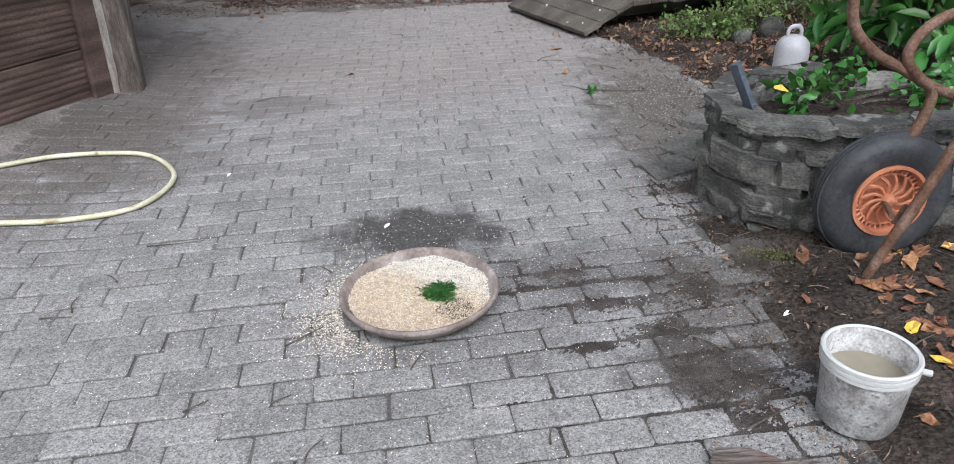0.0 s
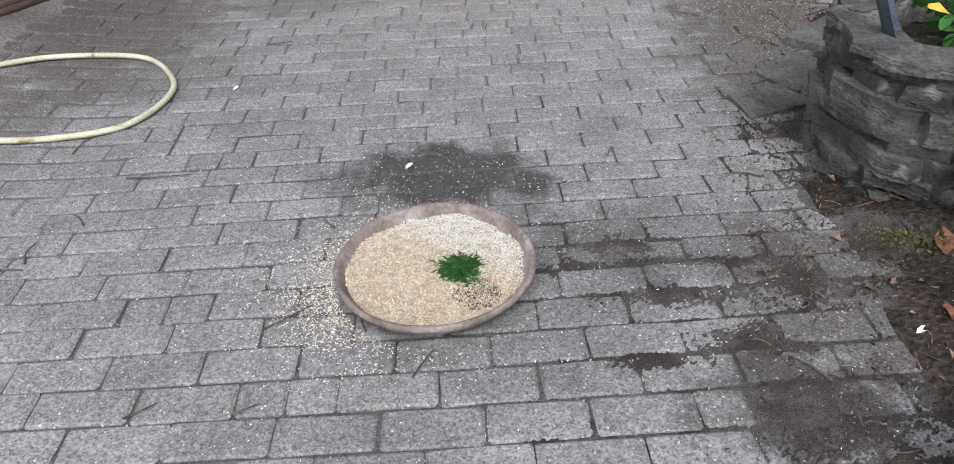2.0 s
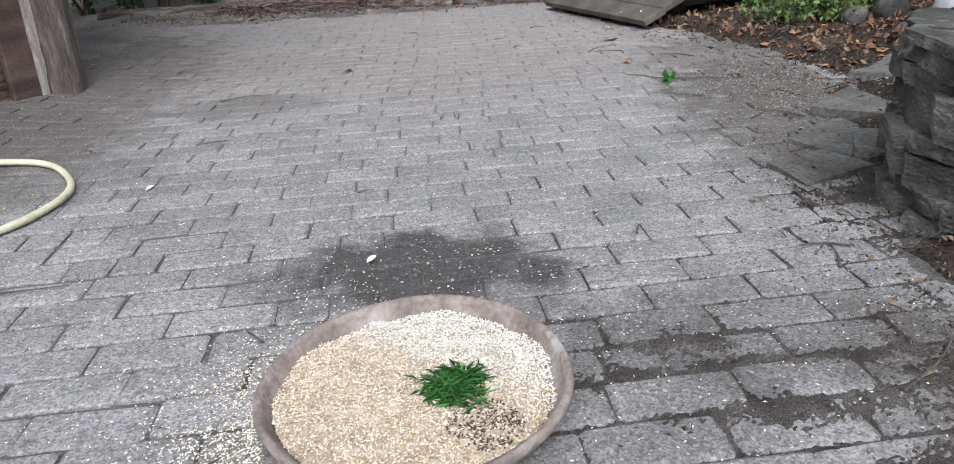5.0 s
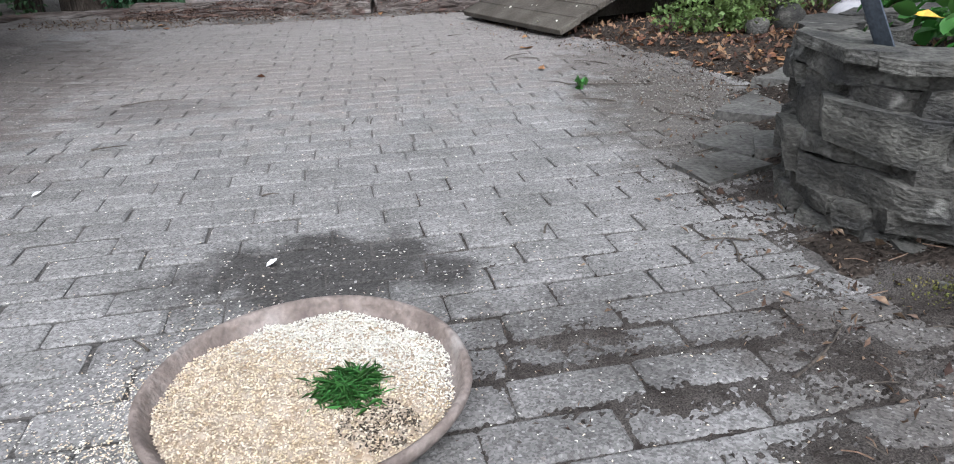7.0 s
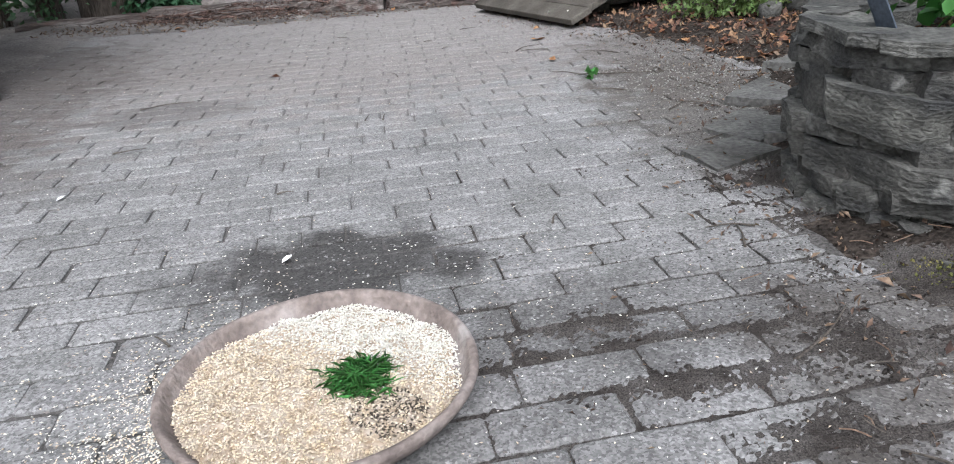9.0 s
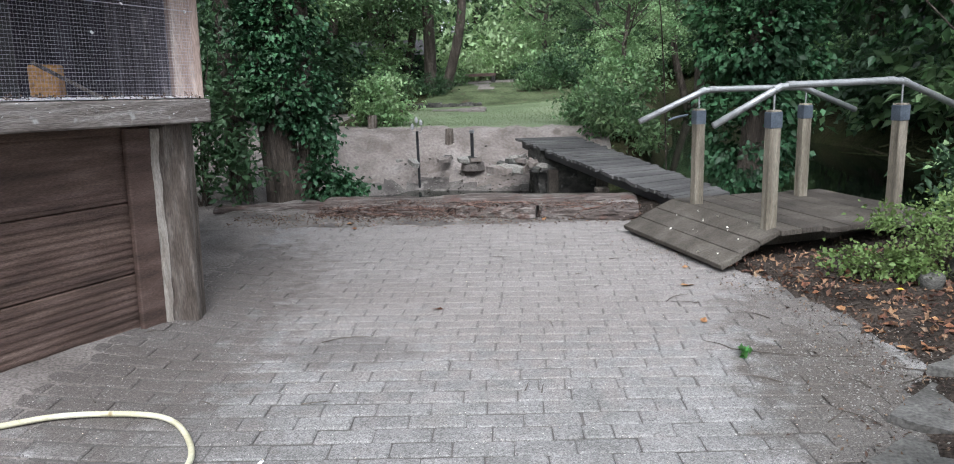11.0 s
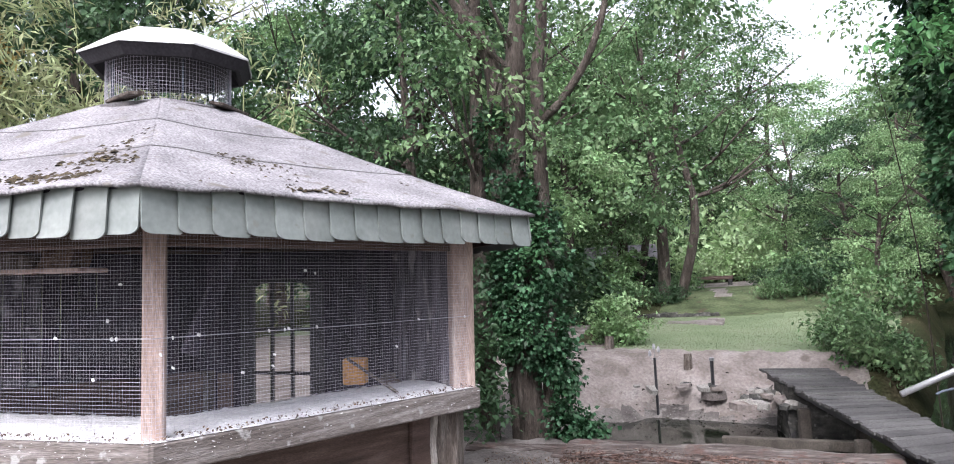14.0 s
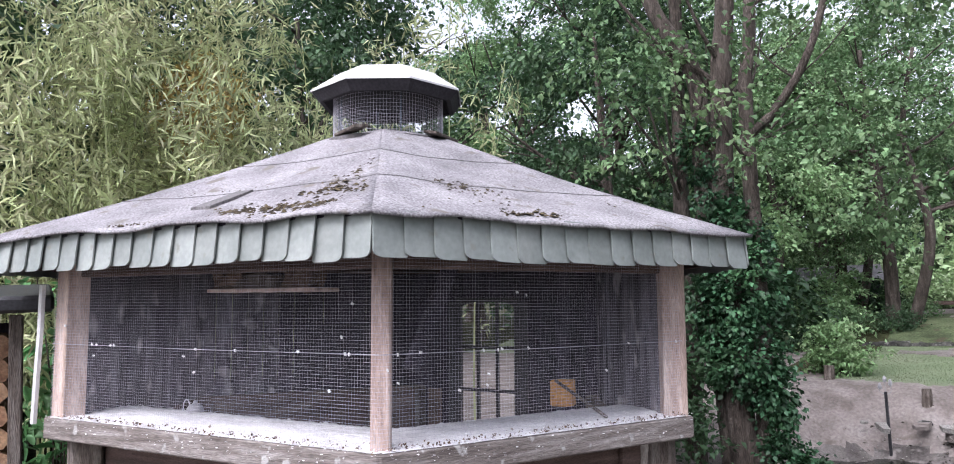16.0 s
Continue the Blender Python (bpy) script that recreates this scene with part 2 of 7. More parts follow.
M_DISH = surf("weathered_terracotta", [(0.12, 0.095, 0.085), (0.21, 0.17, 0.15), (0.29, 0.25, 0.23)], 14, 90, 0.8, 0.6, grain=0.25, spots=(9, 0.62, 0.1, (0.36, 0.33, 0.31)))
M_GRAIN = surf("tan_grain", [(0.5, 0.385, 0.255), (0.64, 0.535, 0.41), (0.74, 0.66, 0.55)], 60, 300, 0.6, 0, rand="island", vary=0.35, grain=0.1)
M_RICE = surf("white_rice", [(0.66, 0.62, 0.54), (0.8, 0.77, 0.7)], 60, 300, 0.55, 0, rand="island", vary=0.2, grain=0.1)
M_HUSK = surf("dark_husk", [(0.05, 0.04, 0.03), (0.1, 0.08, 0.06)], 60, 300, 0.7, 0, rand="island", vary=0.4)
M_HERB = leafy("cut_herbs", [(0.045, 0.15, 0.035), (0.09, 0.24, 0.06)], 0.5)
M_HOSE = surf("dirty_yellow_hose", [(0.4, 0.37, 0.23), (0.54, 0.515, 0.37), (0.63, 0.61, 0.48)], 10, 120, 0.5, 0.15, grain=0.15, spots=(14, 0.62, 0.08, (0.25, 0.2, 0.1)))
M_BUCKET = surf("white_dirty_plastic", [(0.16, 0.15, 0.14), (0.33, 0.32, 0.31), (0.5, 0.495, 0.485)], 16, 150, 0.55, 0.15, grain=0.3, spots=(80, 0.55, 0.12, (0.16, 0.148, 0.136)))
M_RIM = surf("white_plastic_rim", [(0.42, 0.42, 0.41), (0.56, 0.56, 0.55)], 10, 90, 0.4, 0.05, grain=0.06, spots=(16, 0.6, 0.15, (0.4, 0.38, 0.35)))
M_MURK = surf("murky_water", [(0.2, 0.18, 0.13), (0.26, 0.235, 0.18)], 8, 40, 0.08, 0.02, grain=0.05, spec=0.5)
M_TYRE = surf("black_rubber", [(0.018, 0.019, 0.021), (0.04, 0.042, 0.046)], 9, 80, 0.65, 0.2, grain=0.3, spots=(12, 0.62, 0.15, (0.09, 0.085, 0.08)))
M_ORANGE = surf("orange_plastic", [(0.36, 0.13, 0.07), (0.48, 0.19, 0.1)], 12, 90, 0.5, 0.05, grain=0.12, spots=(18, 0.62, 0.1, (0.25, 0.11, 0.06)))
M_RUST = surf("rusty_steel_tube", [(0.07, 0.035, 0.022), (0.13, 0.07, 0.045), (0.2, 0.13, 0.1)], 18, 120, 0.75, 0.4, metal=0.25, grain=0.35)
M_STEEL = surf("galvanised_steel", [(0.23, 0.235, 0.24), (0.34, 0.345, 0.35)], 20, 140, 0.5, 0.1, metal=0.6, grain=0.15)
M_BLUEIRON = surf("blue_grey_angle_iron", [(0.055, 0.068, 0.088), (0.11, 0.13, 0.16)], 18, 120, 0.5, 0.15, metal=0.4, grain=0.25)
M_WIRE = surf("galvanised_wire", [(0.42, 0.405, 0.46), (0.58, 0.565, 0.62)], 30, 140, 0.55, 0, metal=0.1, grain=0.2)
M_BROWNWOOD = surf("red_brown_stained_boards", [(0.056, 0.036, 0.029), (0.104, 0.067, 0.054), (0.16, 0.11, 0.092)], 3, 60, 0.75, 0.7, rand="object", vary=0.15, grain=0.35, stretch=(1, 1, 6), depth=0.006)
M_POST = surf("weathered_post_wood", [(0.055, 0.042, 0.034), (0.12, 0.097, 0.082), (0.22, 0.192, 0.172)], 7, 50, 0.85, 1.0, rand="object", vary=0.15, grain=0.4, stretch=(4, 4, 0.6), depth=0.012)
M_SPLINTER = surf("pale_splintered_wood", [(0.26, 0.22, 0.19), (0.38, 0.34, 0.3), (0.5, 0.46, 0.42)], 9, 70, 0.9, 0.9, grain=0.3, stretch=(4, 4, 0.6))
M_UPPOST = surf("pinkish_bare_post_wood", [(0.33, 0.235, 0.19), (0.5, 0.38, 0.325), (0.64, 0.54, 0.48)], 5, 60, 0.8, 0.5, rand="object", vary=0.15, grain=0.3, stretch=(4, 4, 0.5), depth=0.006)
M_SILL = surf("grey_weathered_sill_wood", [(0.1, 0.082, 0.073), (0.18, 0.155, 0.142), (0.29, 0.265, 0.25)], 4, 34, 0.88, 0.9, rand="object", vary=0.15, grain=0.4, depth=0.008, stretch=(0.8, 0.8, 9), spots=(16, 0.62, 0.08, (0.42, 0.405, 0.39)))
M_DROP = surf("bird_droppings_crust", [(0.62, 0.61, 0.62), (0.78, 0.77, 0.78), (0.88, 0.875, 0.88)], 7, 60, 0.95, 0.6, rand="island", vary=0.2, grain=0.12, depth=0.01)
# board colour lowered and tinted violet to paint in the loft's inner gloom
M_DARKWOOD = surf("shade_toned_dark_boards", [(0.014, 0.011, 0.019), (0.026, 0.02, 0.034), (0.048, 0.04, 0.058)], 4, 60, 0.85, 0.6, rand="object", vary=0.5, grain=0.35, stretch=(3, 3, 0.5), spots=(3, 0.7, 0.1, (0.1, 0.09, 0.105)))
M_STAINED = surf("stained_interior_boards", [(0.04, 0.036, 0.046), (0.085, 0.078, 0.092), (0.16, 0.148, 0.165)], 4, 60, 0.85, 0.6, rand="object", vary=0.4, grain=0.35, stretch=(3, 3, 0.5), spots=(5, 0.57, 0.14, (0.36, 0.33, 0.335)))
M_FELT = surf("pale_grey_roofing_felt", [(0.15, 0.142, 0.148), (0.235, 0.223, 0.232), (0.33, 0.315, 0.322)], 2.6, 90, 0.95, 1.0, grain=0.55, depth=0.007, spots=(6, 0.61, 0.07, (0.16, 0.145, 0.13)))
M_FELTSEAM = surf("dark_felt_seam", [(0.1, 0.095, 0.095), (0.16, 0.15, 0.15)], 8, 90, 0.95, 0.4)
M_SHINGLE = surf("grey_green_roof_shingle", [(0.17, 0.19, 0.178), (0.228, 0.25, 0.235), (0.3, 0.318, 0.298)], 4, 40, 0.55, 0.2, rand="object", vary=0.15, grain=0.1, depth=0.003, spots=(14, 0.63, 0.1, (0.2, 0.205, 0.18)))
M_CAP = surf("pale_metal_cap", [(0.5, 0.49, 0.48), (0.66, 0.65, 0.64)], 3, 60, 0.5, 0.1, grain=0.08)
M_CAPIN = surf("dark_cap_underside", [(0.02, 0.018, 0.022), (0.04, 0.036, 0.042)], 5, 60, 0.8, 0.3)
M_DECK = surf("grey_brown_deck_planks", [(0.036, 0.03, 0.024), (0.066, 0.056, 0.046), (0.108, 0.095, 0.08)], 3, 60, 0.85, 0.9, rand="object", vary=0.2, grain=0.35, stretch=(1.5, 1.5, 1), depth=0.008, spots=(5, 0.64, 0.15, (0.06, 0.055, 0.04)))
M_WALK = surf("dark_grey_walkway_planks", [(0.045, 0.043, 0.043), (0.075, 0.072, 0.071), (0.115, 0.11, 0.108)], 2, 50, 0.85, 0.8, rand="object", vary=0.25, grain=0.3, depth=0.006)
M_RAILPOST = surf("olive_weathered_posts", [(0.085, 0.073, 0.055), (0.165, 0.143, 0.11), (0.26, 0.232, 0.186)], 5, 60, 0.85, 0.8, rand="object", vary=0.12, grain=0.35, stretch=(5, 5, 0.5), depth=0.008)
M_LOG = surf("weathered_log", [(0.04, 0.028, 0.024), (0.1, 0.08, 0.071), (0.2, 0.18, 0.168)], 7, 40, 0.9, 1.0, rand="object", vary=0.15, grain=0.5, stretch=(0.35, 2.4, 2.4), depth=0.02, spots=(5, 0.57, 0.08, (0.105, 0.066, 0.055)))
M_BARK = surf("grey_brown_bark", [(0.035, 0.027, 0.021), (0.075, 0.06, 0.049), (0.135, 0.114, 0.096)], 5, 30, 0.95, 1.0, grain=0.45, stretch=(3, 3, 0.6), depth=0.03)
M_LEAF_A = leafy("mid_green_leaves", [(0.064, 0.122, 0.054), (0.13, 0.222, 0.098), (0.235, 0.335, 0.162)], 0.36, through=0.28)
M_LEAF_B = leafy("light_green_leaves", [(0.14, 0.25, 0.105), (0.23, 0.36, 0.165), (0.35, 0.46, 0.25)], 0.36, through=0.3)
M_LEAF_C = leafy("dark_green_leaves", [(0.022, 0.05, 0.023), (0.05, 0.1, 0.046), (0.1, 0.172, 0.08)])
# leaf colour raised to imitate sunlight in the far clearing
M_LEAF_D = leafy("sun_toned_pale_leaves", [(0.3, 0.44, 0.2), (0.42, 0.56, 0.3), (0.54, 0.66, 0.42)])
M_LEAF_G = leafy("yellow_green_leaves", [(0.06, 0.105, 0.03), (0.12, 0.18, 0.055), (0.21, 0.28, 0.1)], 0.4)
# near-black green: the shade under the overhanging canopy is put into the colour
M_LEAF_E = leafy("shade_toned_laurel_leaves", [(0.009, 0.024, 0.009), (0.018, 0.046, 0.016), (0.04, 0.085, 0.03)], 0.6, 0.45, 0.1)
M_LEAF_IVY = leafy("ivy_leaves", [(0.013, 0.04, 0.017), (0.03, 0.083, 0.034), (0.065, 0.155, 0.06)], 0.55, 0.55, 0.1)
M_LEAF_OAK = leafy("pale_oak_leaves", [(0.05, 0.14, 0.05), (0.11, 0.25, 0.095), (0.2, 0.38, 0.155)], 0.5)
M_LEAF_BAMBOO = leafy("bamboo_leaves", [(0.24, 0.28, 0.13), (0.44, 0.48, 0.26), (0.64, 0.63, 0.4)], 0.5, through=0.48)
M_LEAF_YELLOW = leafy("yellowed_bamboo_leaves", [(0.35, 0.26, 0.08), (0.5, 0.38, 0.16)], 0.4)
M_LEAF_RHODO = leafy("glossy_rhododendron_leaves", [(0.025, 0.085, 0.018), (0.05, 0.15, 0.032), (0.1, 0.24, 0.055)], 0.4, 0.25, 0.25)
M_LITTER = surf("fallen_brown_leaf", [(0.13, 0.052, 0.026), (0.22, 0.1, 0.048), (0.3, 0.17, 0.09)], 30, 120, 0.7, 0.3, rand="object", vary=0.4, grain=0.3)
M_LITTER_Y = surf("fallen_yellow_leaf", [(0.6, 0.36, 0.03), (0.7, 0.48, 0.1)], 30, 120, 0.6, 0.3, grain=0.2)
M_LITTER_S = surf("leaf_litter", [(0.07, 0.042, 0.03), (0.13, 0.082, 0.056), (0.2, 0.145, 0.105)], 30, 120, 0.8, 0.3, rand="island", vary=0.6, grain=0.3)
M_LITTER_R = surf("red_brown_leaf_litter", [(0.075, 0.04, 0.028), (0.15, 0.08, 0.05), (0.22, 0.13, 0.085)], 30, 120, 0.8, 0.3, rand="island", vary=0.6, grain=0.3)
M_TWIG = surf("dry_twigs", [(0.04, 0.032, 0.027), (0.1, 0.085, 0.07)], 30, 120, 0.9, 0.3, rand="island", vary=0.6)
M_FEATHER = surf("white_feather", [(0.68, 0.68, 0.68), (0.8, 0.8, 0.8)], 30, 120, 0.9, 0.1)
M_JUG = surf("white_plastic_jug", [(0.28, 0.275, 0.29), (0.4, 0.395, 0.41)], 8, 80, 0.45, 0.05, grain=0.08, spots=(12, 0.6, 0.2, (0.35, 0.33, 0.33)))
M_PALE = surf("pale_limestone", [(0.2, 0.188, 0.17), (0.33, 0.315, 0.29)], 9, 60, 0.9, 0.6)
M_BLACK = surf("black_sheet_roof", [(0.02, 0.02, 0.022), (0.045, 0.045, 0.05)], 6, 60, 0.5, 0.2)
M_ROTTEN = surf("rotten_red_wood", [(0.05, 0.03, 0.025), (0.11, 0.066, 0.053), (0.19, 0.13, 0.11)], 20, 120, 0.92, 0.4, rand="island", vary=0.5)
M_CUTLOG = surf("sawn_log_ends", [(0.25, 0.13, 0.07), (0.4, 0.24, 0.13), (0.5, 0.34, 0.2)], 14, 60, 0.85, 0.5, rand="object", vary=0.35)
M_BLOCK = surf("orange_wood_block", [(0.42, 0.2, 0.05), (0.55, 0.3, 0.1)], 10, 60, 0.7, 0.3)
M_GLASS = bpy.data.materials.new("window_glass")
M_GLASS.use_nodes = True
_b = M_GLASS.node_tree.nodes["Principled BSDF"]
_b.inputs["Roughness"].default_value, _b.inputs["Transmission Weight"].default_value, _b.inputs["IOR"].default_value = 0.05, 1.0, 1.05


# ---- shape helpers ----
def fast_mesh(name, verts, faces):
    """A mesh from an array of points and an array of faces of one size."""
    verts, faces = np.asarray(verts, np.float32), np.asarray(faces, np.int32)
    me = bpy.data.meshes.new(name)
    me.vertices.add(len(verts))
    me.vertices.foreach_set("co", verts.ravel())
    k = faces.shape[1]
    me.loops.add(faces.size)
    me.loops.foreach_set("vertex_index", faces.ravel())
    me.polygons.add(len(faces))
    me.polygons.foreach_set("loop_start", np.arange(0, faces.size, k, dtype=np.int32))
    me.update(calc_edges=True)
    return me


def part(name, data, material, parent=None, label="", m=None, smooth=False):
    """Links a bmesh, a mesh or (points, faces) as one mesh object, under a thing or a part."""
    if isinstance(data, bmesh.types.BMesh):
        me = bpy.data.meshes.new(name)
        data.normal_update()
        data.to_mesh(me)
        data.free()
    elif isinstance(data, tuple):
        me = bpy.data.meshes.new(name)
        me.from_pydata([tuple(v) for v in data[0]], [], [tuple(f) for f in data[1]])
        me.update()
    else:
        me = data
    if material is not None and not me.materials:
        me.materials.append(material)
    if smooth:
        me.polygons.foreach_set("use_smooth", [True] * len(me.polygons))
    ob = new(name, me)
    if parent is not None:
        ob.parent = parent
    if m is not None:
        ob.matrix_basis = m
    if label:
        ob["label"] = label
    return ob


def thing(name, m, label, category, group="", kind=""):
    ob = new(name)
    ob.empty_display_size = 0.1
    ob.matrix_basis = m
    return tagged(ob, label, category, group, kind)


def box(w, d, h, bevel=0.006, segs=1, rough=0.0, seed=0, cuts=0):
    """A bevelled box, centred in x and y, standing on z = 0; rough moves its points a little."""
    bm = bmesh.new()
    bmesh.ops.create_cube(bm, size=1)
    for v in bm.verts:
        v.co = Vector((v.co.x * w, v.co.y * d, (v.co.z + 0.5) * h))
    if cuts:
        bmesh.ops.subdivide_edges(bm, edges=bm.edges[:], cuts=cuts, use_grid_fill=True)
    if bevel and not cuts:
        bmesh.ops.bevel(bm, geom=bm.edges[:], offset=bevel, segments=segs, affect="EDGES", profile=0.6)
    if rough:
        for v in bm.verts:
            n = noise.noise_vector(v.co * 7 + Vector((seed * 3.7, seed, 0)))
            v.co += n * rough
    return bm


def slab(w, d, h, b):
    """A cheap plank or paver: 12 points, chamfered round its top."""
    x, y = w / 2, d / 2
    v = [(sx * x, sy * y, 0) for sx, sy in ((-1, -1), (1, -1), (1, 1), (-1, 1))]
    v += [(p[0], p[1], h - b) for p in v[:4]]
    v += [(sx * (x - b), sy * (y - b), h) for sx, sy in ((-1, -1), (1, -1), (1, 1), (-1, 1))]
    f = []
    for k in (0, 4):
        f += [(k + i, k + (i + 1) % 4, k + 4 + (i + 1) % 4, k + 4 + i) for i in range(4)]
    f += [(8, 9, 10, 11), (3, 2, 1, 0)]
    return v, f


def rings(path, radii, segs=10, cap=True):
    """A tube along a path, as (points, faces)."""
    path = [Vector(p) for p in path]
    v, f = [], []
    up = Vector((0, 0, 1))
    side = None
    for i, p in enumerate(path):
        d = (path[min(i + 1, len(path) - 1)] - path[max(i - 1, 0)]).normalized()
        if side is None:
            ref = up if abs(d.z) < 0.9 else Vector((1, 0, 0))
            side = d.cross(ref).normalized()
        side = (side - d * side.dot(d)).normalized()
        other = d.cross(side)
        r = radii[i] if not isinstance(radii, (int, float)) else radii
        for k in range(segs):
            a = 2 * math.pi * k / segs
            v.append(p + side * math.cos(a) * r + other * math.sin(a) * r)
    for i in range(len(path) - 1):
        for k in range(segs):
            a, b = i * segs + k, i * segs + (k + 1) % segs
            f.append((a, b, b + segs, a + segs))
    if cap:
        f.append(tuple(range(segs))[::-1])
        f.append(tuple(range((len(path) - 1) * segs, len(path) * segs)))
    return v, f


def join(*pieces):
    v, f = [], []
    for a, b in pieces:
        n = len(v)
        v += list(a)
        f += [tuple(i + n for i in q) for q in b]
    return v, f


def moved(piece, m):
    return [m @ Vector(p) for p in piece[0]], piece[1]


def curve_through(pts, n):
    """n points along a smooth curve through pts."""
    pts = [Vector(p) for p in pts]
    out = []
    for i in range(len(pts) - 1):
        p0, p1, p2, p3 = pts[max(i - 1, 0)], pts[i], pts[i + 1], pts[min(i + 2, len(pts) - 1)]
        for k in range(n):
            t = k / n
            out.append(0.5 * ((2 * p1) + (p2 - p0) * t + (2 * p0 - 5 * p1 + 4 * p2 - p3) * t * t + (3 * p1 - p0 - 3 * p2 + p3) * t ** 3))
    out.append(pts[-1])
    return out


def lathe(profile, segs=48):
    """Turns a profile of (radius, z) round the z axis."""
    v, f = [], []
    for r, z in profile:
        for k in range(segs):
            a = 2 * math.pi * k / segs
            v.append((r * math.cos(a), r * math.sin(a), z))
    for i in range(len(profile) - 1):
        for k in range(segs):
            a, b = i * segs + k, i * segs + (k + 1) % segs
            f.append((a, b, b + segs, a + segs))
    return v, f


def sstep(a, b, x):
    t = np.clip((np.asarray(x, float) - a) / (b - a), 0, 1)
    return t * t * (3 - 2 * t)


def wob(x, y, f, s=0.0):
    """A cheap smooth noise, about -1 to 1."""
    return (np.sin(f * (x * 1.0 + y * 0.37) + s) + np.sin(f * (y * 1.13 - x * 0.41) * 1.31 + 1.7 + s) + np.sin(f * (x * 0.71 + y * 0.83) * 1.97 + 4.1 + 2 * s)) / 3


def unit(a):
    return a / np.maximum(np.linalg.norm(a, axis=1, keepdims=True), 1e-9)


def leaves(name, pts, size, rng, aspect=0.55, out=None, fold=0.18, sag=0.3, spread=1.0, oval=False):
    """Single leaves at pts, each folded along its rib. out: where their tips point, more or less."""
    n = len(pts)
    a = rng.normal(size=(n, 3)) * spread
    if out is not None:
        a += out
    a[:, 2] -= sag
    a = unit(a)
    nn = rng.normal(size=(n, 3)) * 0.8 + np.array((0, 0, 1.2))
    b = unit(np.cross(a, nn))
    nn = np.cross(b, a)
    s = (size * rng.uniform(0.6, 1.3, size=(n, 1)))
    w = s * aspect * 0.5
    if oval:
        side = [pts + a * s * t + b * w * q + nn * s * fold * h for t, q, h in ((0.0, 0.0, 0.0), (0.22, 0.8, 0.7), (0.55, 0.95, 0.8), (0.85, 0.5, 0.4), (1.0, 0.0, -0.1), (0.85, -0.5, 0.4), (0.55, -0.95, 0.8), (0.22, -0.8, 0.7), (0.45, 0.0, 0.1))]
        v = np.stack(side, 1).reshape(-1, 3)
        k = np.arange(n)[:, None] * 9
        fan = [[8, i, (i + 1) % 8] for i in range(8)]
        return fast_mesh(name, v, np.concatenate([k + np.array([q]) for q in fan], 1).reshape(-1, 3))
    v = np.stack([pts, pts + a * s * 0.42 + b * w + nn * s * fold, pts + a * s, pts + a * s * 0.42 - b * w + nn * s * fold], 1).reshape(-1, 3)
    k = np.arange(n)[:, None] * 4
    f = np.concatenate([k + np.array([[0, 1, 2]]), k + np.array([[0, 2, 3]])], 1).reshape(-1, 3)
    return fast_mesh(name, v, f)


def clumps(rng, blobs, n, per=30, r=0.3, shell=0.55):
    """n points in clumps, spread through ellipsoids (x, y, z, rx, ry, rz), denser towards their outside."""
    blobs = np.array(blobs, float)
    vol = blobs[:, 3] * blobs[:, 4] * blobs[:, 5]
    m = max(1, n // per)
    which = rng.choice(len(blobs), m, p=vol ** 0.75 / (vol ** 0.75).sum())
    d = unit(rng.normal(size=(m, 3)))
    rad = rng.uniform(shell ** 2, 1, size=(m, 1)) ** 0.5
    c = blobs[which, :3] + d * rad * blobs[which, 3:]
    size = rng.uniform(0.5, 1.35, size=(m, 1, 1)) * r
    p = (c[:, None, :] + rng.normal(size=(m, per, 3)) * size * np.array((1, 1, 0.6))).reshape(-1, 3)
    out = np.repeat(d, per, 0)
    return p, out


# ---- ground ----
def pave_z(x, y):
    return 0.085 * sstep(-1.15, -2.3, x) * sstep(-1.0, 0.5, y) * sstep(5.0, 4.2, y)


def soil_edge(y):
    return np.interp(y, [-4, -1.2, -0.7, -0.2, 0.3, 1.1, 1.9, 2.6, 3.2, 4.4, 5.2], [0.85, 0.85, 0.97, 1.05, 1.02, 1.25, 1.62, 1.52, 1.34, 0.85, 0.95])


def shore(x):
    return np.interp(x, [-3, 1, 1.5, 2.2, 3, 5], [5.85, 5.75, 5.2, 4.5, 4.3, 4.0])


def pond_side(y):
    return np.interp(y, [4, 8, 9, 11, 14, 20, 26], [1.2, 1.2, 1.3, 1.75, 2.5, 3.6, 4.6])


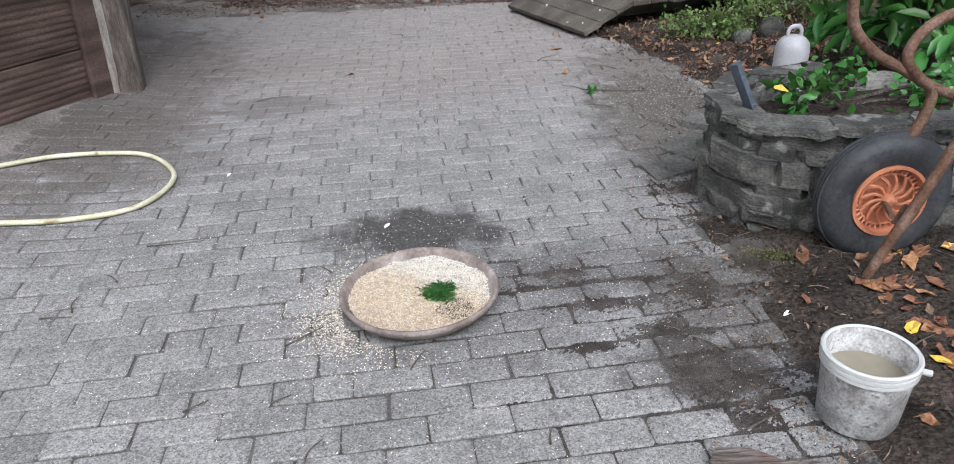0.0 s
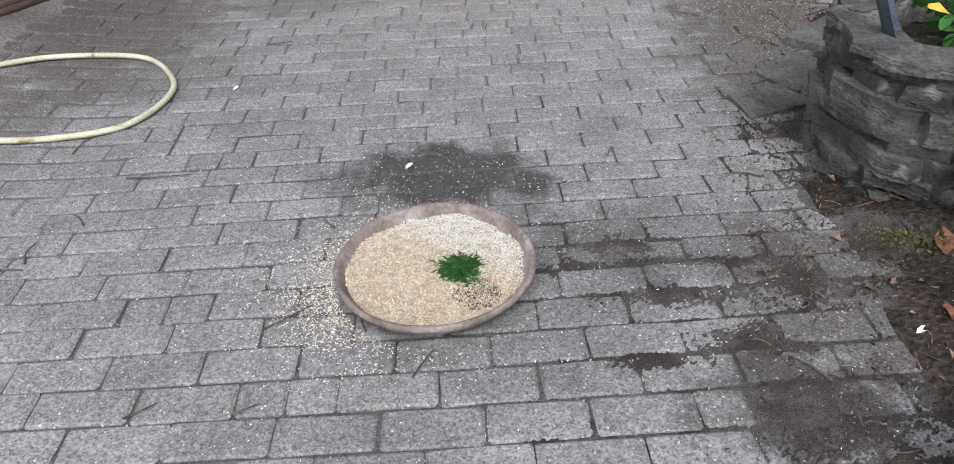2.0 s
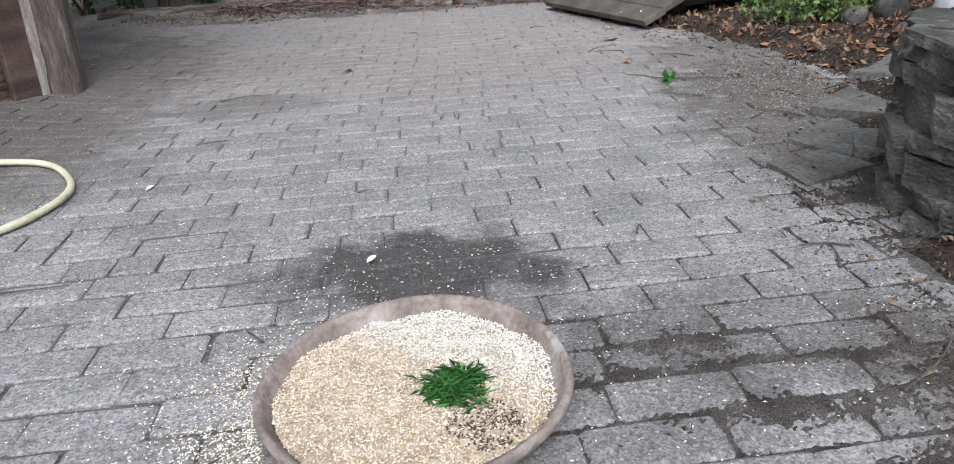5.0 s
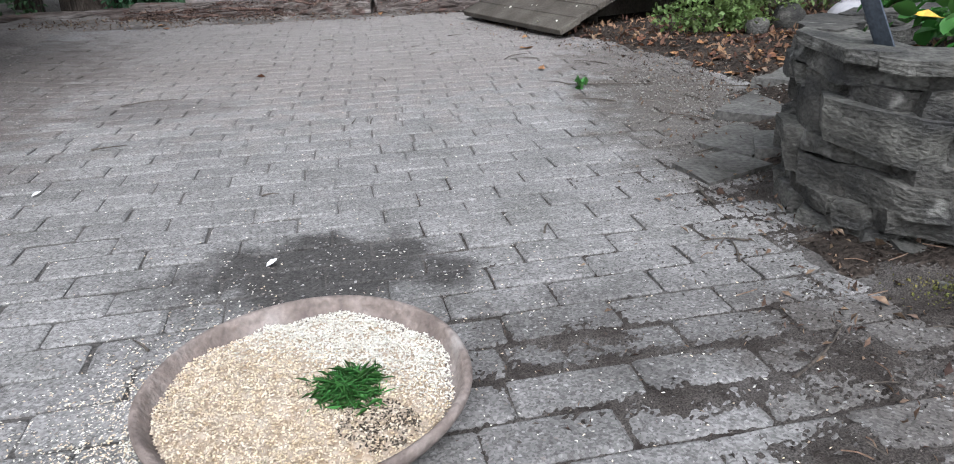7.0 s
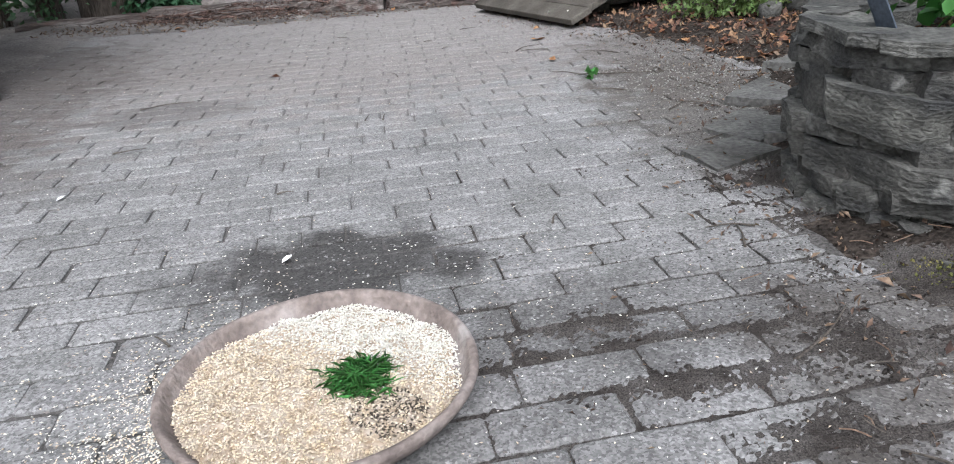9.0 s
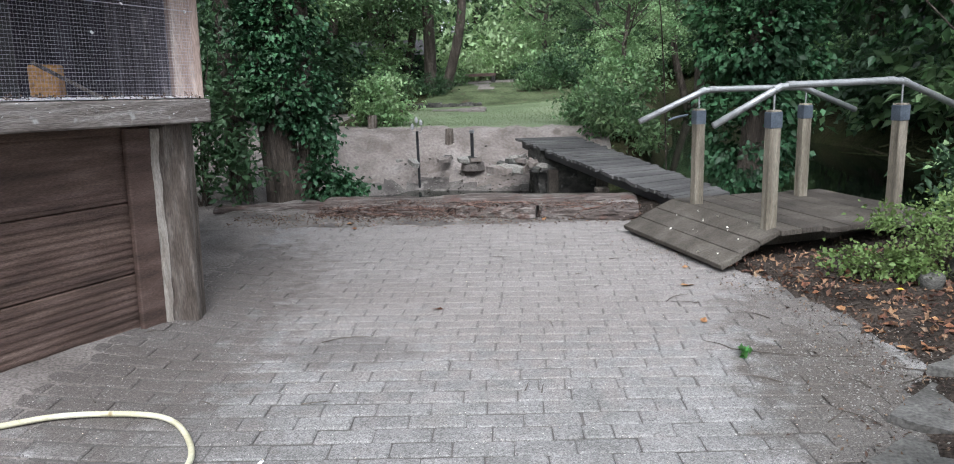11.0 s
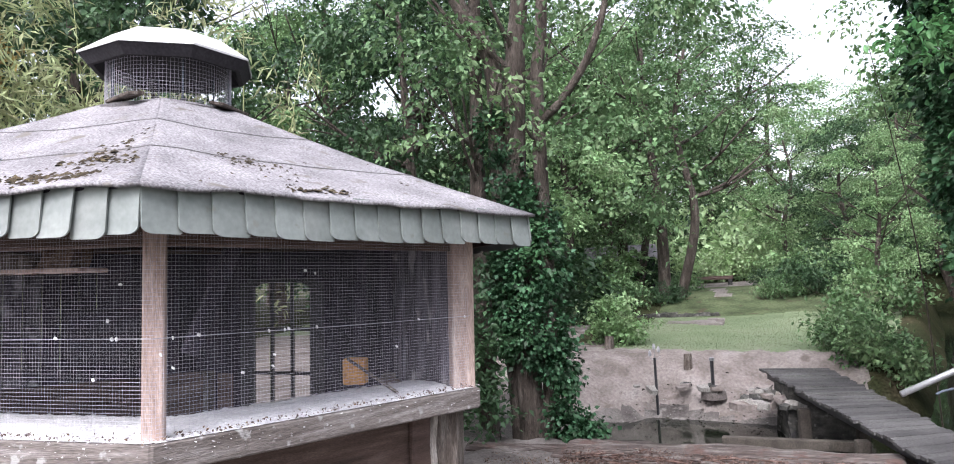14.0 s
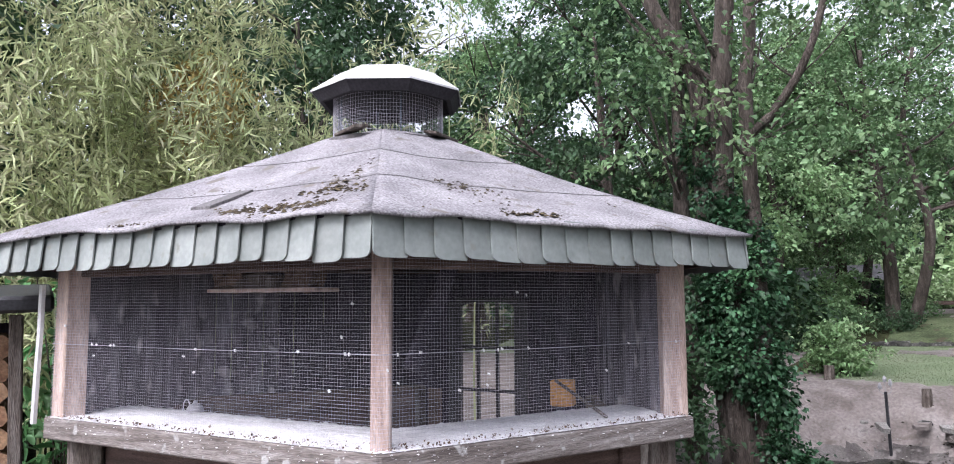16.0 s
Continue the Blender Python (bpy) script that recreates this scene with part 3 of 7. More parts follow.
def ground_z(x, y):
    x, y = np.asarray(x, float), np.asarray(y, float)
    w = wob(x, y, 9) * 0.6 + wob(x, y, 23, 2) * 0.4
    d = x - soil_edge(y) + 0.09 * wob(x, y, 7, 1)
    z = pave_z(x, y) - 0.0065 + 0.003 * w
    z = z + (0.045 + 0.012 * w) * sstep(-0.05, 0.2, d) + 0.06 * sstep(0.3, 1.6, d)
    z = z + (0.04 + 0.015 * w) * sstep(4.75, 5.1, y + 0.06 * wob(x, y, 6))
    z = z + (0.02 + 0.01 * w) * sstep(-1.75, -2.1, x) * sstep(-0.5, 0.6, y)
    s = shore(x)
    bed = -0.8
    far = 0.34 + 0.45 * sstep(16, 20, y) + 0.05 * wob(x, y, 0.8) + 0.03 * wob(x, y, 3.3) * sstep(12, 10, y) + 0.035 * wob(x, y, 7, 3) * sstep(11, 10, y) + 0.012 * wob(x, y, 21, 3) * sstep(11, 10, y)
    bank = sstep(7.9, 10.3, y + 0.3 * wob(x, y, 1.5)) * (1 - sstep(0, 0.9, x - pond_side(y)))
    bank = np.maximum(bank, sstep(5.0, 6.6, x + 0.4 * wob(x, y, 1.1)))
    bank = np.maximum(bank, sstep(25, 28, y))
    low = bed + (far - bed) * bank
    left = z + (far - z) * sstep(5.5, 10.5, y)
    low = left + (low - left) * sstep(-2.9, -2.2, x)
    z = z + (low - z) * sstep(0, 0.7, y - s)
    return z


def ground_mat(x, y):
    """0 joint sand, 1 soil, 2 pale sand, 3 grass, 4 wood floor, 7 rough grass with shade in its colour."""
    d = x - soil_edge(y) + 0.09 * wob(x, y, 7, 1)
    m = np.where(d > 0.02, 1, 0)
    m = np.where((x < -1.7 + 0.15 * wob(x, y, 5)) | (y > 4.5 + 0.2 * wob(x, y, 4)), np.where(d > 0.02, 1, 5), m)
    m = np.where((y < -4.2 + 0.3 * wob(x, y, 2)) & (d < 0.02), 5, m)
    beyond = y > shore(x) + 1.2
    m = np.where(beyond & (x > -4), 2, m)
    m = np.where((y > 10.6 + 0.35 * wob(x, y, 1.8) - 0.12 * (x + 1)) & (x > -2.6 + 0.3 * wob(x, y, 2)), 3, m)
    # beyond the lawn the grass takes its shade-coloured copy
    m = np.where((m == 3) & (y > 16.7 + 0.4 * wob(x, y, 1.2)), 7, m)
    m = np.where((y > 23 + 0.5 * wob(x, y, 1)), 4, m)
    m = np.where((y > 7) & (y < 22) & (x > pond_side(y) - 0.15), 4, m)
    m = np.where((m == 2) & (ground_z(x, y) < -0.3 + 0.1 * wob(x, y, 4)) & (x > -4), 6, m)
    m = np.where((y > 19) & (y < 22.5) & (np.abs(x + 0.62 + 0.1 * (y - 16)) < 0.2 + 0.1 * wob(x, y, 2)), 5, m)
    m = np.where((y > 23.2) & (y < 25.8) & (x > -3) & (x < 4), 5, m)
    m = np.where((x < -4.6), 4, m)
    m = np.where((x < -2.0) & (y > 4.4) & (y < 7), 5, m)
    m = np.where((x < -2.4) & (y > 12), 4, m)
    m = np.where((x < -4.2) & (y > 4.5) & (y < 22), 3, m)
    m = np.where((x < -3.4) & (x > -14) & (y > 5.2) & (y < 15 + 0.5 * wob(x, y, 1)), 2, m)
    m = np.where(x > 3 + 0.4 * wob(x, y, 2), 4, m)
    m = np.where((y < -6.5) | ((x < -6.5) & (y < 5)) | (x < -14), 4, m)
    m = np.where((y > 4.72 + 0.1 * wob(x, y, 6)) & (y < 6.5) & (x > -2.7) & (m == 5), 6, m)
    return m


def build_ground():
    xs = np.concatenate([[-400, -150, -60, -30, -18, -12, -9, -7, -6, -5, -4.5], np.arange(-4.2, 3.6, 0.05), np.arange(3.6, 6, 0.2), [6.5, 7, 7.5, 8, 8.5, 9, 10, 12, 18, 30, 60, 150, 400]])
    ys = np.concatenate([[-400, -150, -60, -30, -15, -9, -7.5, -6.5, -6, -5.6, -5.3], np.arange(-5, -2.2, 0.1), np.arange(-2.2, 6.4, 0.05), np.arange(6.4, 12, 0.09), np.arange(12, 19, 0.12), [19.5, 20, 21, 22, 23, 24, 25, 26, 27, 28, 30, 34, 40, 60, 150, 400]])
    X, Y = np.meshgrid(xs, ys)
    Z = ground_z(X, Y)
    rough = sstep(7.6, 8.6, Y) * sstep(11.2, 10, Y) * (np.abs(X + 0.5) < 3)
    Z = Z + rough * (0.01 * np.random.default_rng(3).normal(size=X.shape) - 0.09 * np.maximum(0, wob(X, Y, 4.5, 5)) ** 2 + 0.04 * wob(X, Y * 0.6, 3.1, 2) + 0.02 * np.abs(wob(X, Y, 11, 7)))
    v = np.stack([X, Y, Z], -1).reshape(-1, 3)
    nx, ny = len(xs), len(ys)
    i = (np.arange(ny - 1)[:, None] * nx + np.arange(nx - 1)[None]).reshape(-1)
    f = np.stack([i, i + 1, i + nx + 1, i + nx], 1)
    me = fast_mesh("ground", v, f)
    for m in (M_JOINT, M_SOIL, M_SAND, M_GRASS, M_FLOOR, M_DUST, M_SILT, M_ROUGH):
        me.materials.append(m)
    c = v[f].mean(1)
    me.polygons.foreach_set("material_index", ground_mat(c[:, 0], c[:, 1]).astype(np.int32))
    return tagged(part("ground", me, None, smooth=True), "earth, pale sand bank and lawn of a wooded garden", "ground", kind="structure")


build_ground()
_v = [(-6, 4.2, -0.4), (30, 3.6, -0.4), (30, 30, -0.4), (-6, 30, -0.4)]
tagged(part("water", (_v, [(0, 1, 2, 3)]), M_WATER), "still dark pond water under the trees", "water", kind="structure")


def on_ground(x, y):
    return float(max(ground_z(x, y), pave_z(x, y)))


# ---- pigeon loft ----
HEX = [radians(a) for a in (-52, 8, 68, 128, 186, 238.3)]
WIDE = (1, 1, 1, 1.05, 1.2, 1.124)
APEX = Vector((-0.1, -0.08, 0))


def corner(r, i, z):
    """A corner of the six-sided plan, whose two far sides are longer; small radii draw in round the apex."""
    a, k = HEX[i % 6], WIDE[i % 6] if r > 1 else 1
    return Vector((r * k * math.cos(a), r * k * math.sin(a), z)) + (APEX if r < 1 else Vector())


def along(r, i, z, inset=0.0):
    """The pose of face i's middle (x along the face, y outwards, z up) and its length."""
    a, b = corner(r, i, z), corner(r, i + 1, z)
    x = (b - a).normalized()
    y = Vector((x.y, -x.x, 0))
    m = Matrix.Translation((a + b) / 2 - y * inset) @ Matrix((x, y, Vector((0, 0, 1)))).transposed().to_4x4()
    return m, (b - a).length


def shingle_mesh(w, h, side):
    """A hanging scale, 8 mm thick: its lower corner on one side is rounded and lies over the next scale."""
    pts = [(-w / 2, 0.01), (w / 2, 0.01), (w / 2, -h * 0.97), (w / 2 - w * 0.06, -h)]
    pts += [(-w / 2 + w * 0.3 * (1 - math.sin(a)), -h + h * 0.16 * (1 - math.cos(a))) for a in (0, 0.4, 0.8, 1.2, 1.57)]
    t = 0.008
    n = len(pts)
    bend = [0.016 * (-z / h) ** 2 - 0.02 * (x / w) + 0.006 * (x / w) ** 2 for x, z in pts]
    v = [(-side * x, t + b, z) for (x, z), b in zip(pts, bend)] + [(-side * x, b, z) for (x, z), b in zip(pts, bend)]
    f = [tuple(range(n))[::-1], tuple(range(n, 2 * n))] + [(i, (i + 1) % n, n + (i + 1) % n, n + i) for i in range(n)]
    return v, f


def build_loft():
    rng = random.Random(4)
    nr = np.random.default_rng(4)
    loft = thing("pigeon_loft", pose(-3.34, 2.29, 0, -1.6, 1.5, 0), "six-sided wooden pigeon loft with wire mesh and felt roof", "pigeon loft")
    zs, ze, zt = 1.19, 1.995, 2.16
    # lower walls: ribbed boards and corner posts
    for i in range(6):
        for k in range(2 if i == 2 else 3):
            m, n = along(1.58, i, 0.02 + 0.345 * k)
            b = box(n - 0.06, 0.035, 0.34, 0.006)
            bmesh.ops.bisect_plane(b, geom=b.verts[:] + b.edges[:] + b.faces[:], plane_co=(0, 0, 0.17), plane_no=(0, 0, 1))
            part("board", b, M_BROWNWOOD, loft, m=m)
            for j in range(9):
                mm, _ = along(1.58, i, 0.04 + 0.345 * k + 0.034 * j, -0.019)
                if i in (0, 5):
                    part("rib", RIB_DATA(n), M_BROWNWOOD, loft, m=mm)
        p = corner(1.66, i, -0.06)
        part("corner_post", box(0.17, 0.15, 1.14, 0.025, 2, 0.012, i), M_POST, loft, "split and weathered corner post" if i == 1 else "", pose(p.x, p.y, p.z, 0, 0, math.degrees(HEX[i])))
        m, n = along(1.62, i, -0.04)
        part("corner_board", box(0.14, 0.03, 1.1, 0.005), M_BROWNWOOD, loft, m=m @ pose(n / 2 - 0.17, 0.012, 0))
    # pale splintered edge beside the front post
    m, n = along(1.62, 0, -0.03)
    v, f = [], []
    for k in range(40):
        z = 1.08 * k / 39
        w = 0.02 + 0.014 * noise.noise(Vector((z * 9, 0, 0))) + 0.008 * noise.noise(Vector((z * 31, 4, 0)))
        o = 0.02 * noise.noise(Vector((z * 5, 9, 0)))
        v += [(o - w, 0.0, z), (o - w * 0.6, 0.03, z), (o + w * 0.7, 0.034, z), (o + w, 0.0, z)]
    f = [(k * 4 + j, k * 4 + j + 1, k * 4 + j + 5, k * 4 + j + 4) for k in range(39) for j in range(3)]
    part("splintered_edge", (v, f), M_SPLINTER, loft, "pale splintered wood edge", m @ pose(n / 2 - 0.085, 0.012, 0))
    # sill beams and deck
    for i in range(6):
        if i == 2:
            continue
        m, n = along(1.86, i, zs - 0.115, 0.03)
        part("sill_beam", box(n - 0.005, 0.06, 0.115, 0.008, 1, 0.004, i), M_SILL, loft, m=m)
        m, n = along(1.8, i, zs - 0.16, 0.2)
        part("joist", box(n - 0.3, 0.08, 0.05, 0.006), M_BROWNWOOD, loft, m=m)
    for i in (5, 0):
        q = [corner(1.81, i, 0), corner(1.81, i + 1, 0), corner(1.2, i + 1, 0), corner(1.2, i, 0)]
        v = [(a.x, a.y, zs - 0.05) for a in q] + [(a.x, a.y, zs - 0.02) for a in q]
        part("deck_board", (v, [(3, 2, 1, 0), (4, 5, 6, 7)] + [(k, (k + 1) % 4, 4 + (k + 1) % 4, 4 + k) for k in range(4)]), M_SILL, loft)
    floor = [corner(1.55, i, 0.12) for i in range(6)]
    part("floor", (floor, [(0, 1, 2, 3, 4, 5)]), M_SILL, loft)
    # crust of droppings over the deck's edge
    for i in (5, 0):
        m, n = along(1.86, i, zs, 0)
        nx, ny = 90, 22
        X, Y = np.meshgrid(np.linspace(-n / 2 + 0.02, n / 2 - 0.02, nx), np.linspace(-0.62, -0.004, ny))
        Z = 0.004 + (0.005 * wob(X, Y, 31) + 0.004 * wob(X, Y, 83, 1) + 0.003 * nr.normal(size=X.shape)) * sstep(0, -0.05, Y) - 0.022 * sstep(-0.5, -0.62, Y)
        v = np.stack([X, Y, Z], -1).reshape(-1, 3)
        q = (np.arange(ny - 1)[:, None] * nx + np.arange(nx - 1)[None]).reshape(-1)
        part("dropping_crust", fast_mesh("dropping_crust", v, np.stack([q, q + 1, q + nx + 1, q + nx], 1)), M_DROP, loft, "crust of droppings and feathers", m)
        k = 1500
        c = np.stack([nr.uniform(-n / 2, n / 2, k), -np.abs(nr.normal(0, 0.11, k)) + 0.004, nr.uniform(0.004, 0.014, k)], 1)
        low = nr.random(k) < 0.09
        c[low, 1], c[low, 2] = 0.003, -nr.uniform(0.0, 0.07, low.sum())
        flake = leaves("flake", c, 0.015, nr, 0.7, sag=0)
        co = np.empty(len(flake.vertices) * 3, np.float32)
        flake.vertices.foreach_get("co", co)
        co = co.reshape(-1, 4, 3)
        co[:, :, 2] = co[:, :1, 2] + 0.3 * (co[:, :, 2] - co[:, :1, 2])
        flake.vertices.foreach_set("co", co.ravel())
        tagged(part("dried_dropping", flake, M_DROP, loft, m=m), kind="stuff")
        k = 240
        c = np.stack([nr.uniform(-n / 2 + 0.03, n / 2 - 0.03, k), -np.abs(nr.normal(0, 0.035, k)) - 0.004, nr.uniform(0.008, 0.02, k)], 1)
        tagged(part("husk", leaves("husk", c, 0.016, nr, 0.6, sag=0, spread=1), M_LITTER_S, loft, "dry brown husks and feather bits", m), kind="stuff")
    # uprights, with a rail under the eaves
    for i in range(6):
        w = 0.085 if i == 0 else 0.13
        p = corner(1.757 if i == 0 else 1.75, i, zs - 0.01)
        part("upright", box(w, w, 0.86, 0.008, 1, 0.003, i), M_UPPOST, loft, m=pose(p.x, p.y, p.z, 0, 0, math.degrees(HEX[i]) + (0 if i == 0 else 30)))
        m, n = along(1.72, i, ze - 0.03, 0)
        part("head_rail", box(n, 0.06, 0.12, 0.006), M_BROWNWOOD, loft, m=m)
    # mesh panels on the two open sides
    for i in (5, 0, 4):
        m, n = along(1.83, i, zs, 0)
        h, g, t = ze - zs + 0.02, 0.0152, 0.0006
        v, f = [], []
        for a in np.arange(-n / 2, n / 2, g):
            k = len(v)
            a += nr.normal(0, 0.0003)
            v += [(a - 0.6 * t, 0, -0.1), (a, t, -0.1), (a + 0.6 * t, 0, -0.1), (a - 0.6 * t, 0, h), (a, t, h), (a + 0.6 * t, 0, h)]
            f += [(k, k + 1, k + 4, k + 3), (k + 1, k + 2, k + 5, k + 4), (k + 2, k, k + 3, k + 5)]
        for a in np.arange(-0.1, h, g):
            k = len(v)
            v += [(-n / 2, t, a - t), (-n / 2, 2 * t, a), (-n / 2, t, a + t), (n / 2, t, a - t), (n / 2, 2 * t, a), (n / 2, t, a + t)]
            f += [(k, k + 1, k + 4, k + 3), (k + 1, k + 2, k + 5, k + 4), (k + 2, k, k + 3, k + 5)]
        part("wire_mesh", (v, f), M_WIRE, loft, "square galvanised wire mesh", m)
        tie = rings([(-n / 2, 0.006, 0.405), (0, 0.006, 0.4), (n / 2, 0.006, 0.405)], 0.0016, 5)
        part("tie_wire", tie, M_WIRE, loft, m=m)
        for k in range(16):
            x, z = (rng.uniform(-n / 2, n / 2), 0.402) if k < 8 else (rng.uniform(-n / 2, n / 2), rng.uniform(0.2, 0.68))
            part("clip", CLIP(), M_FEATHER, loft, m=m @ pose(x, 0.008, z, rng.uniform(0, 90), rng.uniform(0, 90), 0))
    p = corner(1.9, 5, zs - 0.03)
    part("edge_strip", moved(rings([(0, 0, 0), (0.012, 0, 0.25), (0.03, 0, 0.5), (0.03, 0, 0.76)], 0.018, 6), Matrix.Translation(p)), M_CAP, loft, "white plastic edge strip")
    # closed back walls, one with an arched window
    for i in (1, 2, 3, 4):
        m, n = along(1.7, i, zs - 0.03, 0.02)
        h = ze - zs + 0.1
        step = 0.118
        cols = int(n / step)
        for k in range(cols):
            x = -n / 2 + (k + 0.5) * n / cols
            spans = [(-0.95, h)]
            if i == 2 and WIN[0] - 0.03 < x < WIN[1] + 0.03:
                spans = [(-0.95, WIN[2]), (WIN[3], h)]
            for a, b in spans:
                if b - a > 0.02:
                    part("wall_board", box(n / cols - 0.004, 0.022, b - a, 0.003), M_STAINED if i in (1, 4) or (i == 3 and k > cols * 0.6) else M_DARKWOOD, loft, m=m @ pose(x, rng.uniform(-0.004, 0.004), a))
    m, n = along(1.7, 2, zs - 0.03, 0.02)
    x0, x1, z0, z1 = WIN
    win = part("window", (join(moved(slab(x1 - x0 + 0.06, 0.05, 0.035, 0.004), pose((x0 + x1) / 2, 0, z0 - 0.03)), moved(slab(0.12, 0.05, z1 - z0, 0.004), pose(x0 - 0.045, 0, z0)),
                               moved(slab(0.12, 0.05, z1 - z0, 0.004), pose(x1 + 0.045, 0, z0)), moved(slab(x1 - x0 + 0.06, 0.05, 0.035, 0.004), pose((x0 + x1) / 2, 0, z1)))), M_BLACK, loft, "arched window with dark glazing bars", m)
    for s in (1, -1):
        xc = x0 if s == 1 else x1
        arc = [(xc + s * 0.16 * (1 - math.sin(a)), z1 - 0.085 * (1 - math.cos(a))) for a in (0, 0.4, 0.8, 1.2, 1.57)]
        pts = [(xc, z1)] + arc
        v = [(x, 0.01, z) for x, z in pts] + [(x, -0.01, z) for x, z in pts]
        k = len(pts)
        part("spandrel", (v, [tuple(range(k)), tuple(range(k, 2 * k))[::-1]] + [(j, (j + 1) % k, k + (j + 1) % k, k + j) for j in range(k)]), M_BLACK, win)
    for k in (1, 2):
        part("bar", slab(0.026, 0.024, z1 - z0, 0.003), M_BLACK, win, m=pose(x0 + (x1 - x0) * k / 3, 0, z0))
        part("bar", slab(x1 - x0, 0.022, 0.028, 0.003), M_BLACK, win, m=pose((x0 + x1) / 2, 0, (-0.11, 0.25)[k - 1]))
    pane = part("pane", ([(x0, 0, z0), (x1, 0, z0), (x1, 0, z1), (x0, 0, z1)], [(0, 1, 2, 3)]), M_GLASS, win)
    pane.visible_shadow = False
    # nest boxes and perches inside
    for a, b, z in ((-1.0, 0.45, zs + 0.02),):
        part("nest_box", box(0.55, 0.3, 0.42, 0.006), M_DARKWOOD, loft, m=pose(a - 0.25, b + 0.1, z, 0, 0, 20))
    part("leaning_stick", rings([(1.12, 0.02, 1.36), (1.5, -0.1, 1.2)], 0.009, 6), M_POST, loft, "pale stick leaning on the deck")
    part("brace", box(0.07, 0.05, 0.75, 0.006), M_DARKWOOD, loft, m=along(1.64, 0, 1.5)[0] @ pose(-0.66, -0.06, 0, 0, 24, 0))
    m = along(1.5, 5, 1.87)[0] @ pose(0.1, -0.1, 0)
    part("shelf", box(0.75, 0.2, 0.02, 0.004), M_UPPOST, loft, m=m)
    # distorted boxes standing for heaps of nest material
    for k, (x, w, h) in enumerate(((-0.28, 0.2, 0.1), (-0.05, 0.3, 0.07), (0.22, 0.18, 0.11))):
        b = box(w, 0.14, h, 0, 1, 0, 0, 3)
        for q in b.verts:
            q.co += noise.noise_vector(q.co * 11 + Vector((k * 9, 0, 0))) * 0.045
        part("crumpled_sack", b, M_LITTER_S if k != 1 else M_POST, loft, "brown heap of nest material on the shelf", m @ pose(x, 0, 0.012))
    # roof: six felt slopes
    for i in range(6):
        nu, nv = 30, 22
        v = []
        a0, b0, a1, b1 = corner(2.2, i, zt), corner(2.2, i + 1, zt), corner(0.42, i, 2.89), corner(0.42, i + 1, 2.89)
        for q in range(nv):
            t = q / (nv - 1)
            for s in range(nu):
                u = s / (nu - 1)
                p = (a0.lerp(b0, u)).lerp(a1.lerp(b1, u), t)
                wave = 0.009 * noise.noise(p * 4) + 0.02 * noise.noise(p * 2.3 + Vector((3, 1, 0))) * max(0, 1 - 3.5 * t) * (0 if s in (0, nu - 1) else 1) + (0.005 * math.sin(u * 13 + i) * (1 - t) ** 3 + 0.008 * noise.noise(p * 9 + Vector((7, 0, 0))) * (1 - t) ** 2) * (0 if s in (0, nu - 1) else 1)
                sag = -0.05 * math.sin(math.pi * t) * 0.55 - 0.02 * math.sin(math.pi * u) * math.sin(math.pi * t)
                v.append((p.x, p.y, p.z + wave * (0.4 if s in (0, nu - 1) else 1) + sag))
        f = [(q * nu + s, q * nu + s + 1, (q + 1) * nu + s + 1, (q + 1) * nu + s) for q in range(nv - 1) for s in range(nu - 1)]
        slope = part("roof_slope", (v, f), M_FELT, loft, smooth=True)
        slope.data.materials.append(M_FELTSEAM)
        m = slope.modifiers.new("thickness", "SOLIDIFY")
        m.thickness, m.offset = 0.014, -1
        # lapped seams
        for t in (0.42, 0.75):
            path = [Vector(v[int(t * (nv - 1)) * nu + s]) + Vector((0, 0, 0.001)) for s in range(nu)]
            part("felt_seam", rings(path, 0.0035, 5), M_FELTSEAM, slope)
        # fringe of scales
        m0, n = along(2.14, i, zt - 0.004)
        cnt = round(n / 0.134)
        side = 1 if i in (5, 4, 3) else -1
        w = n / cnt
        for k in range(cnt):
            dz = 0.012 * math.sin(k * 1.1 + i) + rng.uniform(-0.003, 0.003)
            part("shingle", SHINGLES(w + 0.022, rng.randrange(3), side), M_SHINGLE, slope, m=m0 @ pose(-n / 2 + (k + 0.5) * w, rng.uniform(-0.002, 0.002), dz * 0.4, rng.uniform(-2, 3), rng.uniform(-1.3, 1.3), rng.uniform(-1.5, 1.5)))
        part("fascia", box(n - 0.04, 0.022, 0.13, 0.003), M_BROWNWOOD, slope, m=along(2.1, i, zt - 0.145)[0])
        part("drip_edge", box(n - 0.01, 0.03, 0.014, 0.003), M_DARKWOOD, slope, m=along(2.13, i, zt - 0.012)[0])
        # soffit
        s0, s1, s2, s3 = corner(2.09, i, ze + 0.06), corner(2.09, i + 1, ze + 0.06), corner(1.6, i + 1, ze + 0.09), corner(1.6, i, ze + 0.09)
        part("soffit", ([s0, s1, s2, s3], [(0, 1, 2, 3)]), M_BROWNWOOD, slope)
    # moss along the hip and the seams
    def roof_at(i, u, t):
        p = corner(2.2, i, zt).lerp(corner(2.2, i + 1, zt), u).lerp(corner(0.42, i, 2.89).lerp(corner(0.42, i + 1, 2.89), u), t)
        p.z += -0.028 * math.sin(math.pi * t) - 0.003 - 0.02 * math.sin(math.pi * u) * math.sin(math.pi * t)
        return p
